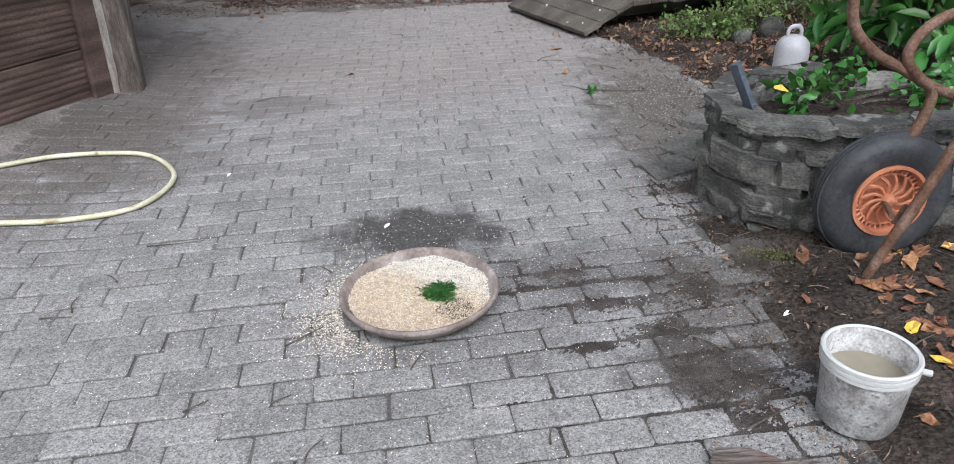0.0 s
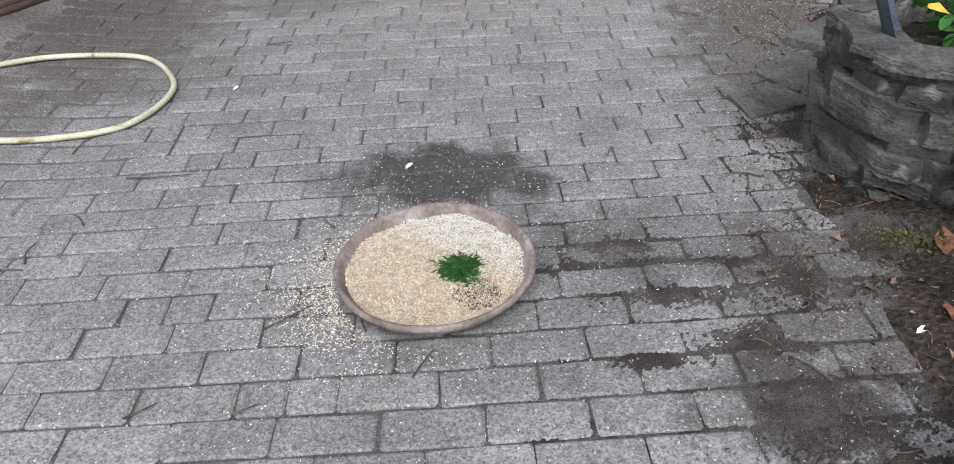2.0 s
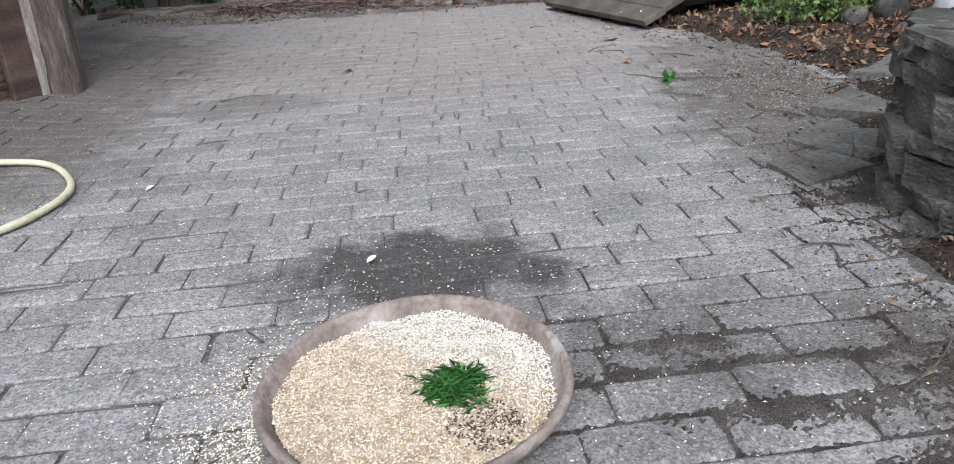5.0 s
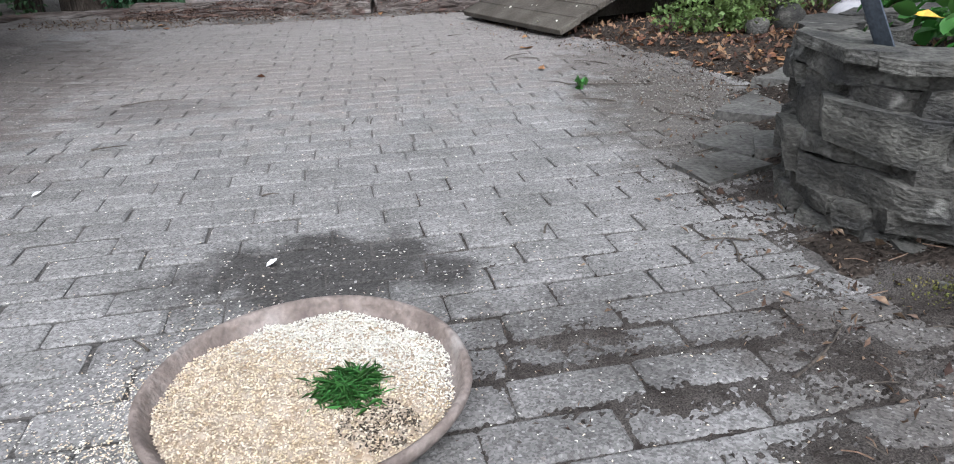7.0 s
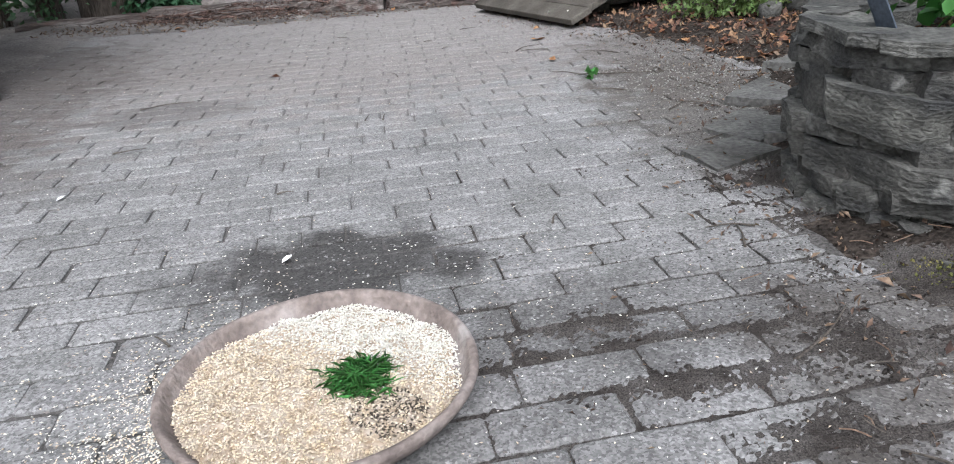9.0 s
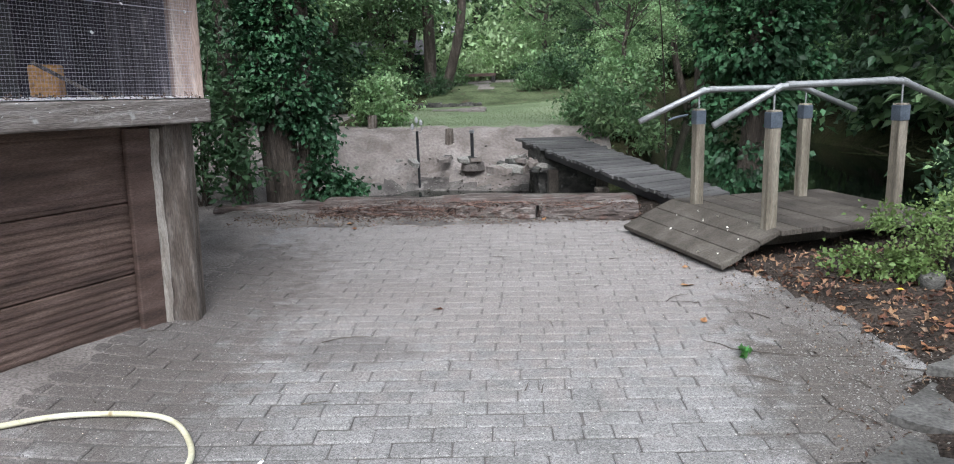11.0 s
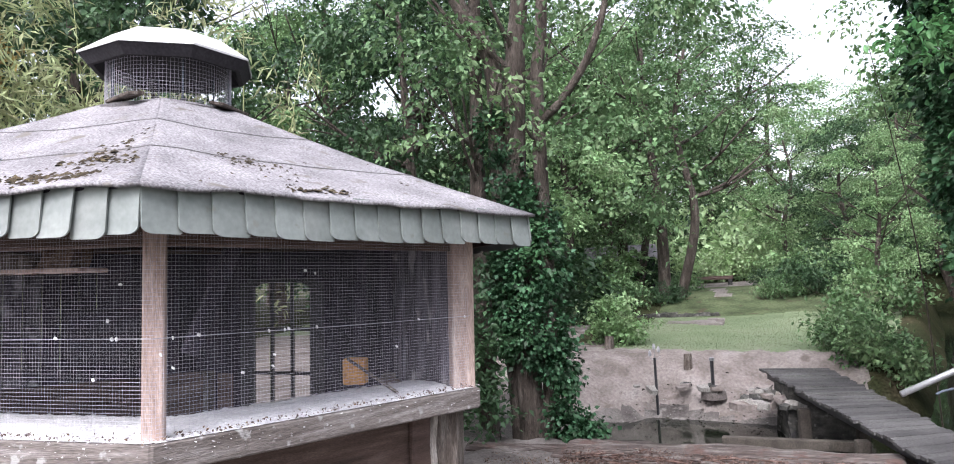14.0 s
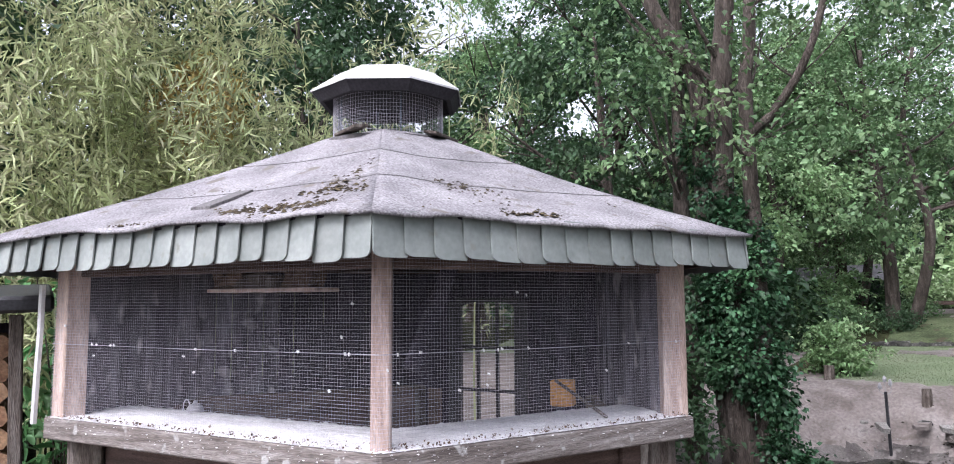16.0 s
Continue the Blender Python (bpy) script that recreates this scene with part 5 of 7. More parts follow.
def build_feed():
    rng = np.random.default_rng(5)
    prof = [(0.0, 0.0), (0.15, 0.0), (0.2, 0.012), (0.226, 0.034), (0.2355, 0.047), (0.2395, 0.055), (0.239, 0.0615), (0.2345, 0.0655), (0.228, 0.064), (0.2225, 0.055), (0.215, 0.04), (0.19, 0.026), (0.14, 0.018), (0.0, 0.016)]
    d = part("feeding_dish", lathe(prof, 64), M_DISH, m=pose(0.008, -0.018, 0.0, 0.6, -0.4, 0), smooth=True)
    for q in d.data.vertices:
        q.co += noise.noise_vector(q.co * 9) * 0.0025
    tagged(d, "wide shallow terracotta feeding dish full of grain", "dish")
    nr, na = 26, 72
    R, A = np.meshgrid(np.linspace(0, 0.214, nr), np.linspace(0, 2 * np.pi, na, endpoint=False), indexing="ij")
    X, Y = R * np.cos(A), R * np.sin(A)
    v = np.stack([X, Y, grain_z(X, Y) - 0.004], -1).reshape(-1, 3)
    f = np.array([(i * na + k, i * na + (k + 1) % na, (i + 1) * na + (k + 1) % na, (i + 1) * na + k) for i in range(nr - 1) for k in range(na)])
    feed = thing("bird_feed", pose(0.008, -0.018, 0.0), "heap of tan grain and white rice with cut herbs", "bird feed", kind="stuff")
    part("heap", fast_mesh("heap", v, f), M_GRAIN, feed, smooth=True)
    n = 15000
    r, a = 0.215 * np.sqrt(rng.random(n)), rng.random(n) * 2 * np.pi
    x, y = r * np.cos(a), r * np.sin(a)
    p = np.stack([x, y, grain_z(x, y) + rng.uniform(-0.002, 0.003, n)], 1)
    side = (x * 0.55 + y * 0.85) + 0.025 * wob(x, y, 30) + rng.normal(0, 0.03, n)
    dark = ((x - 0.1) ** 2 + (y + 0.11) ** 2 < 0.055 ** 2) & (rng.random(n) < 0.4)
    white = (side > 0.055) & ~dark
    for nm, sel, mt in (("tan_grains", ~white & ~dark, M_GRAIN), ("rice_grains", white, M_RICE), ("dark_husks", dark, M_HUSK)):
        o = part(nm, seeds(nm, p[sel], 0.0068, rng), mt, feed)
        o["kind"] = "stuff"
    k = 560
    hx, hy = rng.normal(0.058, 0.02, k), rng.normal(-0.03, 0.018, k)
    c = np.stack([hx, hy, grain_z(hx, hy) + rng.uniform(0.001, 0.006, k) + 0.009 * np.exp(-((hx - 0.058) ** 2 + (hy + 0.03) ** 2) / 0.0006)], 1)
    o = part("herbs", leaves("herbs", c, 0.026, rng, 0.07, out=np.stack([rng.normal(0, 2, k), rng.normal(0, 2, k), np.full(k, 0.15)], 1), sag=0.0, spread=0.3), M_HERB, feed, "bunch of cut green herbs")
    # grain strewn over the paving
    n1, n2, n3 = 2800, 1200, 600
    r, a = 0.23 + np.abs(rng.normal(0, 0.09, n1)), rng.normal(np.pi * 1.02, 0.65, n1)
    pts = [np.stack([r * np.cos(a), r * np.sin(a) - 0.02], 1), np.stack([rng.normal(-0.1, 0.55, n2), rng.normal(-0.1, 0.55, n2)], 1), np.stack([rng.uniform(-2.0, 1.0, n3), rng.uniform(-1.4, 4.0, n3)], 1)]
    pts = np.concatenate(pts)
    pts = pts[np.hypot(pts[:, 0] - 0.01, pts[:, 1] + 0.02) > 0.238]
    p = np.column_stack([pts, pave_z(pts[:, 0], pts[:, 1]) + 0.0015])
    for nm, sel, mt, lab in (("strewn_grain", p[::2], M_GRAIN, "tan grain strewn over the paving"), ("strewn_rice", p[1::2], M_RICE, "pale rice strewn over the paving")):
        tagged(part(nm, seeds(nm, sel, 0.0064, rng, 0.05), mt), lab, "grain", kind="stuff")


build_feed()

HOSE = [(-2.6, 0.8), (-2.2, 1.0), (-1.84, 1.235), (-1.64, 1.38), (-1.38, 1.437), (-1.225, 1.386), (-1.085, 1.21), (-1.04, 1.06), (-1.07, 0.89), (-1.155, 0.79), (-1.36, 0.725), (-1.58, 0.697), (-2.0, 0.65), (-2.5, 0.45)]
hose = part("garden_hose", rings(curve_through([(x, y, 0.014 + float(pave_z(x, y))) for x, y in HOSE], 10), 0.0108, 10), M_HOSE, smooth=True)
tagged(hose, "dirty pale yellow garden hose looped on the paving", "hose")


def build_jug():
    x, y = 1.955, 1.74
    z = on_ground(x, y)
    t = thing("jug", pose(x, y, z) @ Matrix.Diagonal((1.05, 1.05, 1.3, 1)), "white plastic jug with a moulded top handle", "jug")
    part("body", lathe([(0.0, 0.0), (0.076, 0.0), (0.081, 0.008), (0.081, 0.162), (0.075, 0.188), (0.055, 0.207), (0.036, 0.217), (0.0, 0.22)], 32), M_JUG, t, smooth=True)
    part("handle", rings(curve_through([(-0.032, 0, 0.205), (-0.032, 0, 0.235), (-0.017, 0, 0.25), (0.017, 0, 0.25), (0.032, 0, 0.235), (0.032, 0, 0.205)], 5), 0.0095, 8), M_JUG, t, smooth=True)


build_jug()
b = box(0.2, 0.12, 0.11, 0, 1, 0, 0, 2)
for q in b.verts:
    q.co += noise.noise_vector(q.co * 6 + Vector((3, 0, 0))) * 0.02
tagged(part("stone_block", b, M_PALE, m=pose(2.32, 1.5, on_ground(2.32, 1.5) - 0.02, 0, 4, -10)), "pale limestone block lying on the soil", "stone block")
for k, (x, y, s) in enumerate(((2.12, 2.75, 0.1), (2.35, 2.85, 0.14), (2.6, 2.7, 0.12), (2.2, 2.45, 0.05))):
    b = box(s * 1.3, s, s * 0.8, 0, 1, 0, 0, 3)
    for q in b.verts:
        c = Vector((0, 0, s * 0.4))
        q.co = c + (q.co - c).normalized() * s * 0.62 * Vector((1.3, 1, 0.8)).length / 1.8 + noise.noise_vector(q.co * 8 + Vector((k * 5, 0, 0))) * s * 0.15
    tagged(part("boulder", b, M_STONE, m=pose(x, y, on_ground(x, y) - s * 0.1, 0, 0, k * 40), smooth=True), "rounded grey stone in the flower bed", "stone", "stones in the bed")


# ---- footbridge ----
E_DIR, P_DIR = Vector((-0.41, 1.18, 0)).normalized(), Vector((0.945, 0.327, 0)).normalized()


def build_bridge():
    rng = random.Random(9)
    yaw = math.degrees(math.atan2(E_DIR.y, E_DIR.x))
    br = thing("footbridge", pose(0, 0, 0), "low wooden footbridge of grey-brown planks with tube handrails", "footbridge")
    low = Vector((1.185, 3.215, 0.055))
    ln, w = 1.24, 0.148
    d, z = 0.0, 0.055
    k = 0
    while d < 2.2:
        rise = 0.34 if d < 0.33 else (0.0 if d < 1.55 else -0.26)
        ang = math.atan(rise * 1.2)
        c = low + P_DIR * (d + w / 2 * math.cos(ang)) + E_DIR * (ln / 2 + rng.uniform(-0.02, 0.02) - 0.12 * sstep(0.3, 1.5, d))
        c.z = z + w / 2 * math.sin(ang)
        m = Matrix.Translation(c) @ pose(0, 0, 0, 0, 0, yaw) @ pose(0, 0, 0, math.degrees(ang) * -1, 0, 0) @ pose(0, 0, -0.03 + rng.uniform(-0.002, 0.002))
        part("plank", slab(ln - rng.uniform(0, 0.04), w - 0.006, 0.032, 0.003), M_DECK, br, m=m)
        d += w * math.cos(ang)
        z += w * math.sin(ang)
        k += 1
    for s in (0.3, 0.62, 1.05):
        a = low + E_DIR * s + P_DIR * 0.36 + Vector((0, 0, 0.06))
        part("joist", box(1.3, 0.07, 0.11, 0.006), M_DECK, br, m=Matrix.Translation(a + P_DIR * 0.62 - Vector((0, 0, 0.05))) @ pose(0, 0, 0, 0, 0, math.degrees(math.atan2(P_DIR.y, P_DIR.x))))
        for q in (0.05, 1.2):
            b = a + P_DIR * q
            part("support_post", box(0.09, 0.09, 0.9, 0.006), M_DECK, br, m=pose(b.x, b.y, -0.82, 0, 0, yaw))
    spots = [((1.29, 4.3), 0.17, 0.955), ((1.53, 3.47), 0.19, 0.985), ((2.09, 4.5), 0.17, 0.955), ((2.37, 3.71), 0.18, 0.985)]
    for (x, y), z0, z1 in spots:
        post = part("post", box(0.07, 0.07, z1 - z0 - 0.06, 0.006, 1, 0.002), M_RAILPOST, br, "square weathered wooden post", pose(x, y, z0, 0, 0, yaw - 90 + rng.uniform(-4, 4)))
        part("sleeve", box(0.075, 0.075, 0.095, 0.003), M_BLUEIRON, post, "grey metal sleeve", pose(0, 0, z1 - z0 - 0.165))
        part("rod", rings([(0, 0, z1 - z0 - 0.06), (0, 0, z1 - z0 + 0.06)], 0.006, 6), M_STEEL, post)
    for pts in ([(0.86, 4.17, 0.83), (1.31, 4.3, 1.015), (1.38, 4.315, 1.025), (2.0, 4.48, 1.015), (2.08, 4.5, 1.005), (2.5, 4.64, 0.83)], [(1.165, 3.4, 0.85), (1.55, 3.475, 1.05), (1.63, 3.5, 1.065), (2.28, 3.69, 1.065), (2.38, 3.72, 1.055), (2.85, 3.88, 0.86)]):
        line = [Vector(p) for p in pts]
        rail = part("handrail", rings(line, 0.021, 12), M_STEEL, br, "galvanised tube handrail", smooth=True)
        for q in (1, 2, 3, 4):
            dirn = (line[q + 1] - line[q - 1]).normalized() * 0.025
            part("collar", rings([line[q] - dirn, line[q] + dirn], 0.0235, 12), M_STEEL, rail)
    part("hook", rings(curve_through([(1.2, 4.25, 0.86), (1.1, 4.2, 0.845), (1.06, 4.18, 0.83)], 3), 0.008, 6), M_BLUEIRON, br)


build_bridge()


def build_boardwalk():
    rng = random.Random(10)
    bw = thing("boardwalk", pose(0, 0, 0), "long narrow walkway of grey cross planks over water", "boardwalk")
    l0, l1, r0, r1 = Vector((-0.06, 8.95, 0.3)), Vector((1.25, 4.5, 0.2)), Vector((0.76, 8.95, 0.3)), Vector((1.68, 4.85, 0.2))
    n = 46
    for k in range(n):
        t0, t1 = k / n, (k + (0.74 if k < 20 else 0.93)) / n
        sag = 0.02 * math.sin(k * 1.3)
        a, b, c, d = l0.lerp(l1, t0), r0.lerp(r1, t0), r0.lerp(r1, t1), l0.lerp(l1, t1)
        j = rng.uniform(-0.03, 0.03)
        e = (b - a).normalized() * j
        top = [a + e, b + e, c + e, d + e]
        z = Vector((0, 0, 0.028))
        dz = Vector((0, 0, rng.uniform(-0.004, 0.004)))
        v = [p - z + dz for p in top] + [p + dz for p in top]
        part("plank", (v, [(0, 1, 2, 3), (7, 6, 5, 4), (0, 4, 5, 1), (1, 5, 6, 2), (2, 6, 7, 3), (3, 7, 4, 0)]), M_WALK, bw)
    for a, b in ((l0, l1), (r0, r1)):
        mid = (a + b) / 2
        d = b - a
        # beam coloured black to stand for the shadow gap under the planks
        part("beam", box(d.length, 0.07, 0.1, 0.006), M_BLACK, bw, m=Matrix.Translation(mid + Vector((0.13 if a is l0 else -0.13, 0, -0.135))) @ pose(0, 0, 0, 0, math.degrees(math.asin(-d.z / d.length)), math.degrees(math.atan2(d.y, d.x))))
        for t in (0.3, 0.62, 0.93):
            p = a.lerp(b, t)
            part("support_post", box(0.12, 0.12, 1.0, 0.008), M_DECK, bw, m=pose(p.x + (0.06 if a is l0 else -0.06), p.y, -0.95, 0, 0, 10))
    b = box(0.75, 0.6, 0.75, 0, 1, 0, 0, 3)
    for q in b.verts:
        q.co += noise.noise_vector(q.co * 4) * 0.04
    part("abutment", b, M_STONE, bw, "dark stone abutment", pose(0.55, 8.35, -0.55, 0, 0, 12))
    part("cross_beam", box(1.3, 0.1, 0.1, 0.008), M_DECK, bw, m=pose(0.2, 6.9, -0.22, 0, 0, -3))


build_boardwalk()


# ---- logs along the paving ----
def log(x0, y0, x1, y1, r, seed, label, sink=0.3, wide=1.45):
    rng = random.Random(seed)
    n, segs = 90, 40
    a, b = Vector((x0, y0, 0)), Vector((x1, y1, 0))
    d = (b - a).normalized()
    s = Vector((-d.y, d.x, 0))
    v, f = [], []
    for k in range(n + 1):
        t = k / n
        c = a.lerp(b, t)
        c.z = on_ground(c.x, c.y) * 0 + r * (1 - sink)
        for j in range(segs):
            w = 2 * math.pi * j / segs
            ca, sa = math.cos(w), math.sin(w)
            rr = r * (1 + 0.3 * noise.noise(Vector((t * 5 + seed, ca * 1.3, sa * 1.3))) + 0.16 * noise.noise(Vector((t * 2 + seed, ca * 4, sa * 4))) + 0.1 * noise.noise(Vector((t * 17 + seed, ca * 6, sa * 6))))
            split = noise.noise(Vector((t * 3.5 + seed * 2, ca * 7, sa * 7)))
            rr *= (1 - 0.22 * max(0, split - 0.15) / 0.5) * (1 - 0.5 * max(0, noise.noise(Vector((t * 7 + seed * 5, ca * 1.5, sa * 1.5))) - 0.35)) * (0.88 if k in (0, n) else 1)
            v.append(c + s * math.cos(w) * rr * wide + Vector((0, 0, math.sin(w) * rr * 0.9)))
    for k in range(n):
        for j in range(segs):
            f.append((k * segs + j, k * segs + (j + 1) % segs, (k + 1) * segs + (j + 1) % segs, (k + 1) * segs + j))
    f += [tuple(range(segs)), tuple(range(n * segs, (n + 1) * segs))[::-1]]
    me = part("log", (v, f), M_LOG, smooth=True)
    return tagged(me, label, "log", "logs along the paving")


LOGS = [
    log(-1.75, 5.58, 1.02, 5.32, 0.12, 1, "long flat weathered grey log edging the paving", 0.95, 2.6),
    log(-0.5, 5.13, 0.16, 5.03, 0.085, 2, "short split log lying before the long one", 0.5, 1.7),
    log(0.2, 5.05, 0.98, 4.95, 0.075, 3, "half-sunken grey log beside the ramp", 0.5, 1.8),
    log(-2.75, 5.42, -1.5, 5.5, 0.06, 4, "thin bark-covered log at the paving's edge"),
    log(-1.85, 5.33, -0.6, 5.18, 0.055, 5, "cracked thin log partly buried in earth", 0.6, 2.0),
]
LOG_TREES = [BVHTree.FromPolygons([q.co for q in o.data.vertices], [tuple(w.vertices) for w in o.data.polygons]) for o in LOGS]


def log_top(x, y):
    """Height of whatever lies uppermost at the paving's far edge: a log, or the ground."""
    z = on_ground(x, y)
    for tree in LOG_TREES:
        hit = tree.ray_cast(Vector((x, y, 2)), Vector((0, 0, -1)))[0]
        if hit:
            z = max(z, hit.z)
    return z



# ---- far bank ----
def build_bank():
    rng = random.Random(14)

    def stump(x, y, r, h, label):
        z = on_ground(x, y)
        v, f = rings([(0, 0, -0.1), (0.005, 0, h * 0.5), (0.0, 0.01, h)], [r * 1.1, r, r * 0.95], 12)
        tagged(part("stump", (v, f), M_POST, m=pose(x, y, z, rng.uniform(-5, 5), rng.uniform(-5, 5), 0)), label, "stump", "stumps on the bank")
    stump(-1.03, 9.75, 0.06, 0.2, "short cut wooden stump on the sand")
    stump(-2.35, 10.7, 0.075, 0.2, "short cut wooden stump by the bush")
    # stake with glass lanterns
    t = thing("garden_stake", pose(-1.41, 9.15, -0.5), "thin dark stake carrying small glass lanterns", "garden stake")
    part("rod", rings([(0, 0, 0), (0, 0, 0.92)], 0.019, 8), M_BLACK, t)
    for dx, h in ((-0.06, 0.05), (0.0, 0.14), (0.06, 0.1)):
        part("arm", rings(curve_through([(0, 0, 0.88), (dx, 0, 0.92), (dx, 0, 0.9 + h)], 4), 0.0035, 6), M_STEEL, t)
        part("lantern", lathe([(0.0, 0.9 + h), (0.02, 0.9 + h), (0.024, 0.94 + h), (0.013, 0.97 + h), (0.0, 0.98 + h)], 12), M_JUG, t, "pale glass lantern", pose(dx, 0, 0))
    t = thing("garden_lamp", pose(-0.66, 9.25, -0.15), "short dark post on a round stone base", "garden post")
    b = lathe([(0.0, 0.0), (0.17, 0.0), (0.16, 0.09), (0.12, 0.15), (0.0, 0.16)], 18)
    part("base", b, M_DUST, t)
    part("rod", rings([(0, 0, 0.15), (0, 0, 0.52)], 0.024, 8), M_BLACK, t)
    part("cap", lathe([(0.0, 0.56), (0.035, 0.55), (0.035, 0.51), (0.0, 0.51)], 10), M_STEEL, t)
    for k in range(42):
        x, y = rng.gauss(0.0, 0.17), rng.gauss(8.15, 0.3)
        s = rng.uniform(0.06, 0.2)
        if k > 30:
            x, y = rng.uniform(-2.0, 0.2), 0
            y = next(q for q in np.arange(7.4, 11, 0.03) if ground_z(x, q) > -0.41) + rng.uniform(-0.03, 0.5)
            s = rng.uniform(0.03, 0.12)
        b = box(s * 1.4, s, s * 0.55, 0, 1, 0, 0, 2)
        for q in b.verts:
            q.co += noise.noise_vector(q.co * 5 + Vector((k * 7, 0, 0))) * s * 0.3
        tagged(part("rock", b, (M_PALE, M_SAND, M_STONE)[k % 3], m=pose(x, y, on_ground(x, y) - s * 0.2 + (rng.uniform(0, 0.12) if k < 12 else 0), rng.uniform(-15, 15), rng.uniform(-15, 15), rng.uniform(0, 180))), "rough broken rock on the sandy bank", "rock", "rocks on the bank")
    nr = np.random.default_rng(14)
    x, y = nr.uniform(-2.2, 0.6, 700), nr.normal(8.6, 0.45, 700)
    p = np.stack([x, y, ground_z(x, y) + 0.012], 1)[ground_z(x, y) > -0.4]
    k = len(p) // 2
    tagged(part("bank_pebbles", seeds("bank_pebbles", p[:k], 0.045, nr, 0.3), M_PALE), "small pale stones strewn on the sandy bank", "pebbles", kind="stuff")
    tagged(part("bank_debris", seeds("bank_debris", p[k:], 0.05, nr, 0.15), M_TWIG), "dark twigs and clods on the sandy bank", "debris", kind="stuff")
    # slabs and edging on the lawn
    for k, (x, y, w, d, h) in enumerate(((-1.45, 15.4, 1.0, 0.7, 0.04), (-1.0, 15.0, 0.5, 0.5, 0.05), (-0.95, 15.9, 0.35, 0.3, 0.07))):
        b = box(w, d, h, 0, 1, 0, 0, 2)
        for q in b.verts:
            q.co += noise.noise_vector(q.co * 5 + Vector((k * 7, 0, 0))) * 0.04
        tagged(part("stone_slab", b, M_DUST, m=pose(x, y, on_ground(x, y) - 0.01)), "pale stone slab lying on the lawn", "stone slab", "slabs on the lawn")
    edge = thing("stone_edging", pose(-1.9, 16.9, on_ground(-1.9, 16.9)), "low dry-stone edging along the lawn", "stone edging")
    for k in range(10):
        b = box(0.2, 0.16, rng.uniform(0.1, 0.17), 0, 1, 0, 0, 1)
        for q in b.verts:
            q.co += noise.noise_vector(q.co * 5 + Vector((k * 7, 0, 0))) * 0.04
        part("stone", b, M_STONE, edge, m=pose(-0.85 + 0.19 * k, rng.uniform(-0.03, 0.03), -0.05, 0, 0, rng.uniform(-8, 8)))
    # bench
    x, y = -1.42, 24.2
    t = thing("bench", pose(x, y, on_ground(x, y), 0, 0, 2), "low backless wooden bench on stone blocks", "bench")
    for k in range(3):
        part("seat_slat", slab(1.2, 0.11, 0.06, 0.006), M_BROWNWOOD, t, m=pose(0, -0.14 + 0.13 * k, 0.2))
    part("rear_beam", slab(1.2, 0.08, 0.1, 0.006), M_BROWNWOOD, t, m=pose(0, 0.26, 0.2))
    for s in (-0.5, 0.5):
        part("support", box(0.14, 0.4, 0.24, 0.02), M_STONE, t, m=pose(s, 0, -0.04))
    # small shed among the far trees
    x, y = -4.6, 25.0
    t = thing("shed", pose(x, y, on_ground(x, y), 0, 0, 14), "small dark shed with a pale gable roof", "shed")
    part("wall", box(2.2, 1.8, 1.0, 0.02), M_DARKWOOD, t)
    part("roof", ([(-1.25, -1.05, 0.98), (1.25, -1.05, 0.98), (1.25, 0, 1.5), (-1.25, 0, 1.5), (1.25, 1.05, 0.98), (-1.25, 1.05, 0.98)], [(0, 1, 2, 3), (3, 2, 4, 5), (0, 3, 5), (1, 4, 2)]), M_FELT, t)
    part("doorway", box(0.5, 0.06, 0.6, 0.01), M_BLACK, t, m=pose(-0.5, -0.9, 0.1))


build_bank()


# ---- wood store ----
def build_store():
    rng = random.Random(15)
    t = thing("wood_store", pose(-5.41, 0.22, 0.05, 0, 0, 67), "timber wood store with a black roof", "wood store")
    for x in (-0.55, 0.55):
        for y in (-0.3, 0.3):
            part("post", box(0.07, 0.07, 1.82, 0.006), M_POST, t, m=pose(x, y, -0.03))
    for k in range(7):
        part("back_board", slab(1.15, 0.02, 0.2, 0.003), M_DARKWOOD, t, m=pose(0, 0.34, 0.1 + 0.24 * k))
    part("roof", box(1.5, 1.0, 0.1, 0.02), M_BLACK, t, "black sheet roof", pose(0, 0, 1.85, 6, 0, 0))
    kinds = []
    for k in range(3):
        v, f = rings([(0, -0.25, 0), (0, 0.25, 0.004)], 0.075, 10)
        me = bpy.data.meshes.new("firewood")
        me.from_pydata([tuple(Vector((p[0] * (1 + 0.12 * math.sin(3 * i + k)), p[1], p[2] * (1 + 0.1 * math.cos(2 * i + k))))) for i, p in enumerate(v)], [], f)
        me.materials.append(M_CUTLOG)
        kinds.append(me)
    for r in range(12):
        for c in range(7):
            s = rng.uniform(0.75, 1.05)
            o = part("firewood", kinds[rng.randrange(3)], None, m=pose(-5.41, 0.22, 0.05, 0, 0, 67) @ pose(-0.46 + 0.152 * c + (0.07 if r % 2 else 0) * (c < 6), rng.uniform(-0.05, 0.02), 0.1 + 0.136 * r, 0, rng.uniform(0, 360), 0) @ Matrix.Diagonal((s, 1, s, 1)))
            tagged(o, "sawn round of firewood stacked in the store", "firewood", "firewood in the store")


build_store()


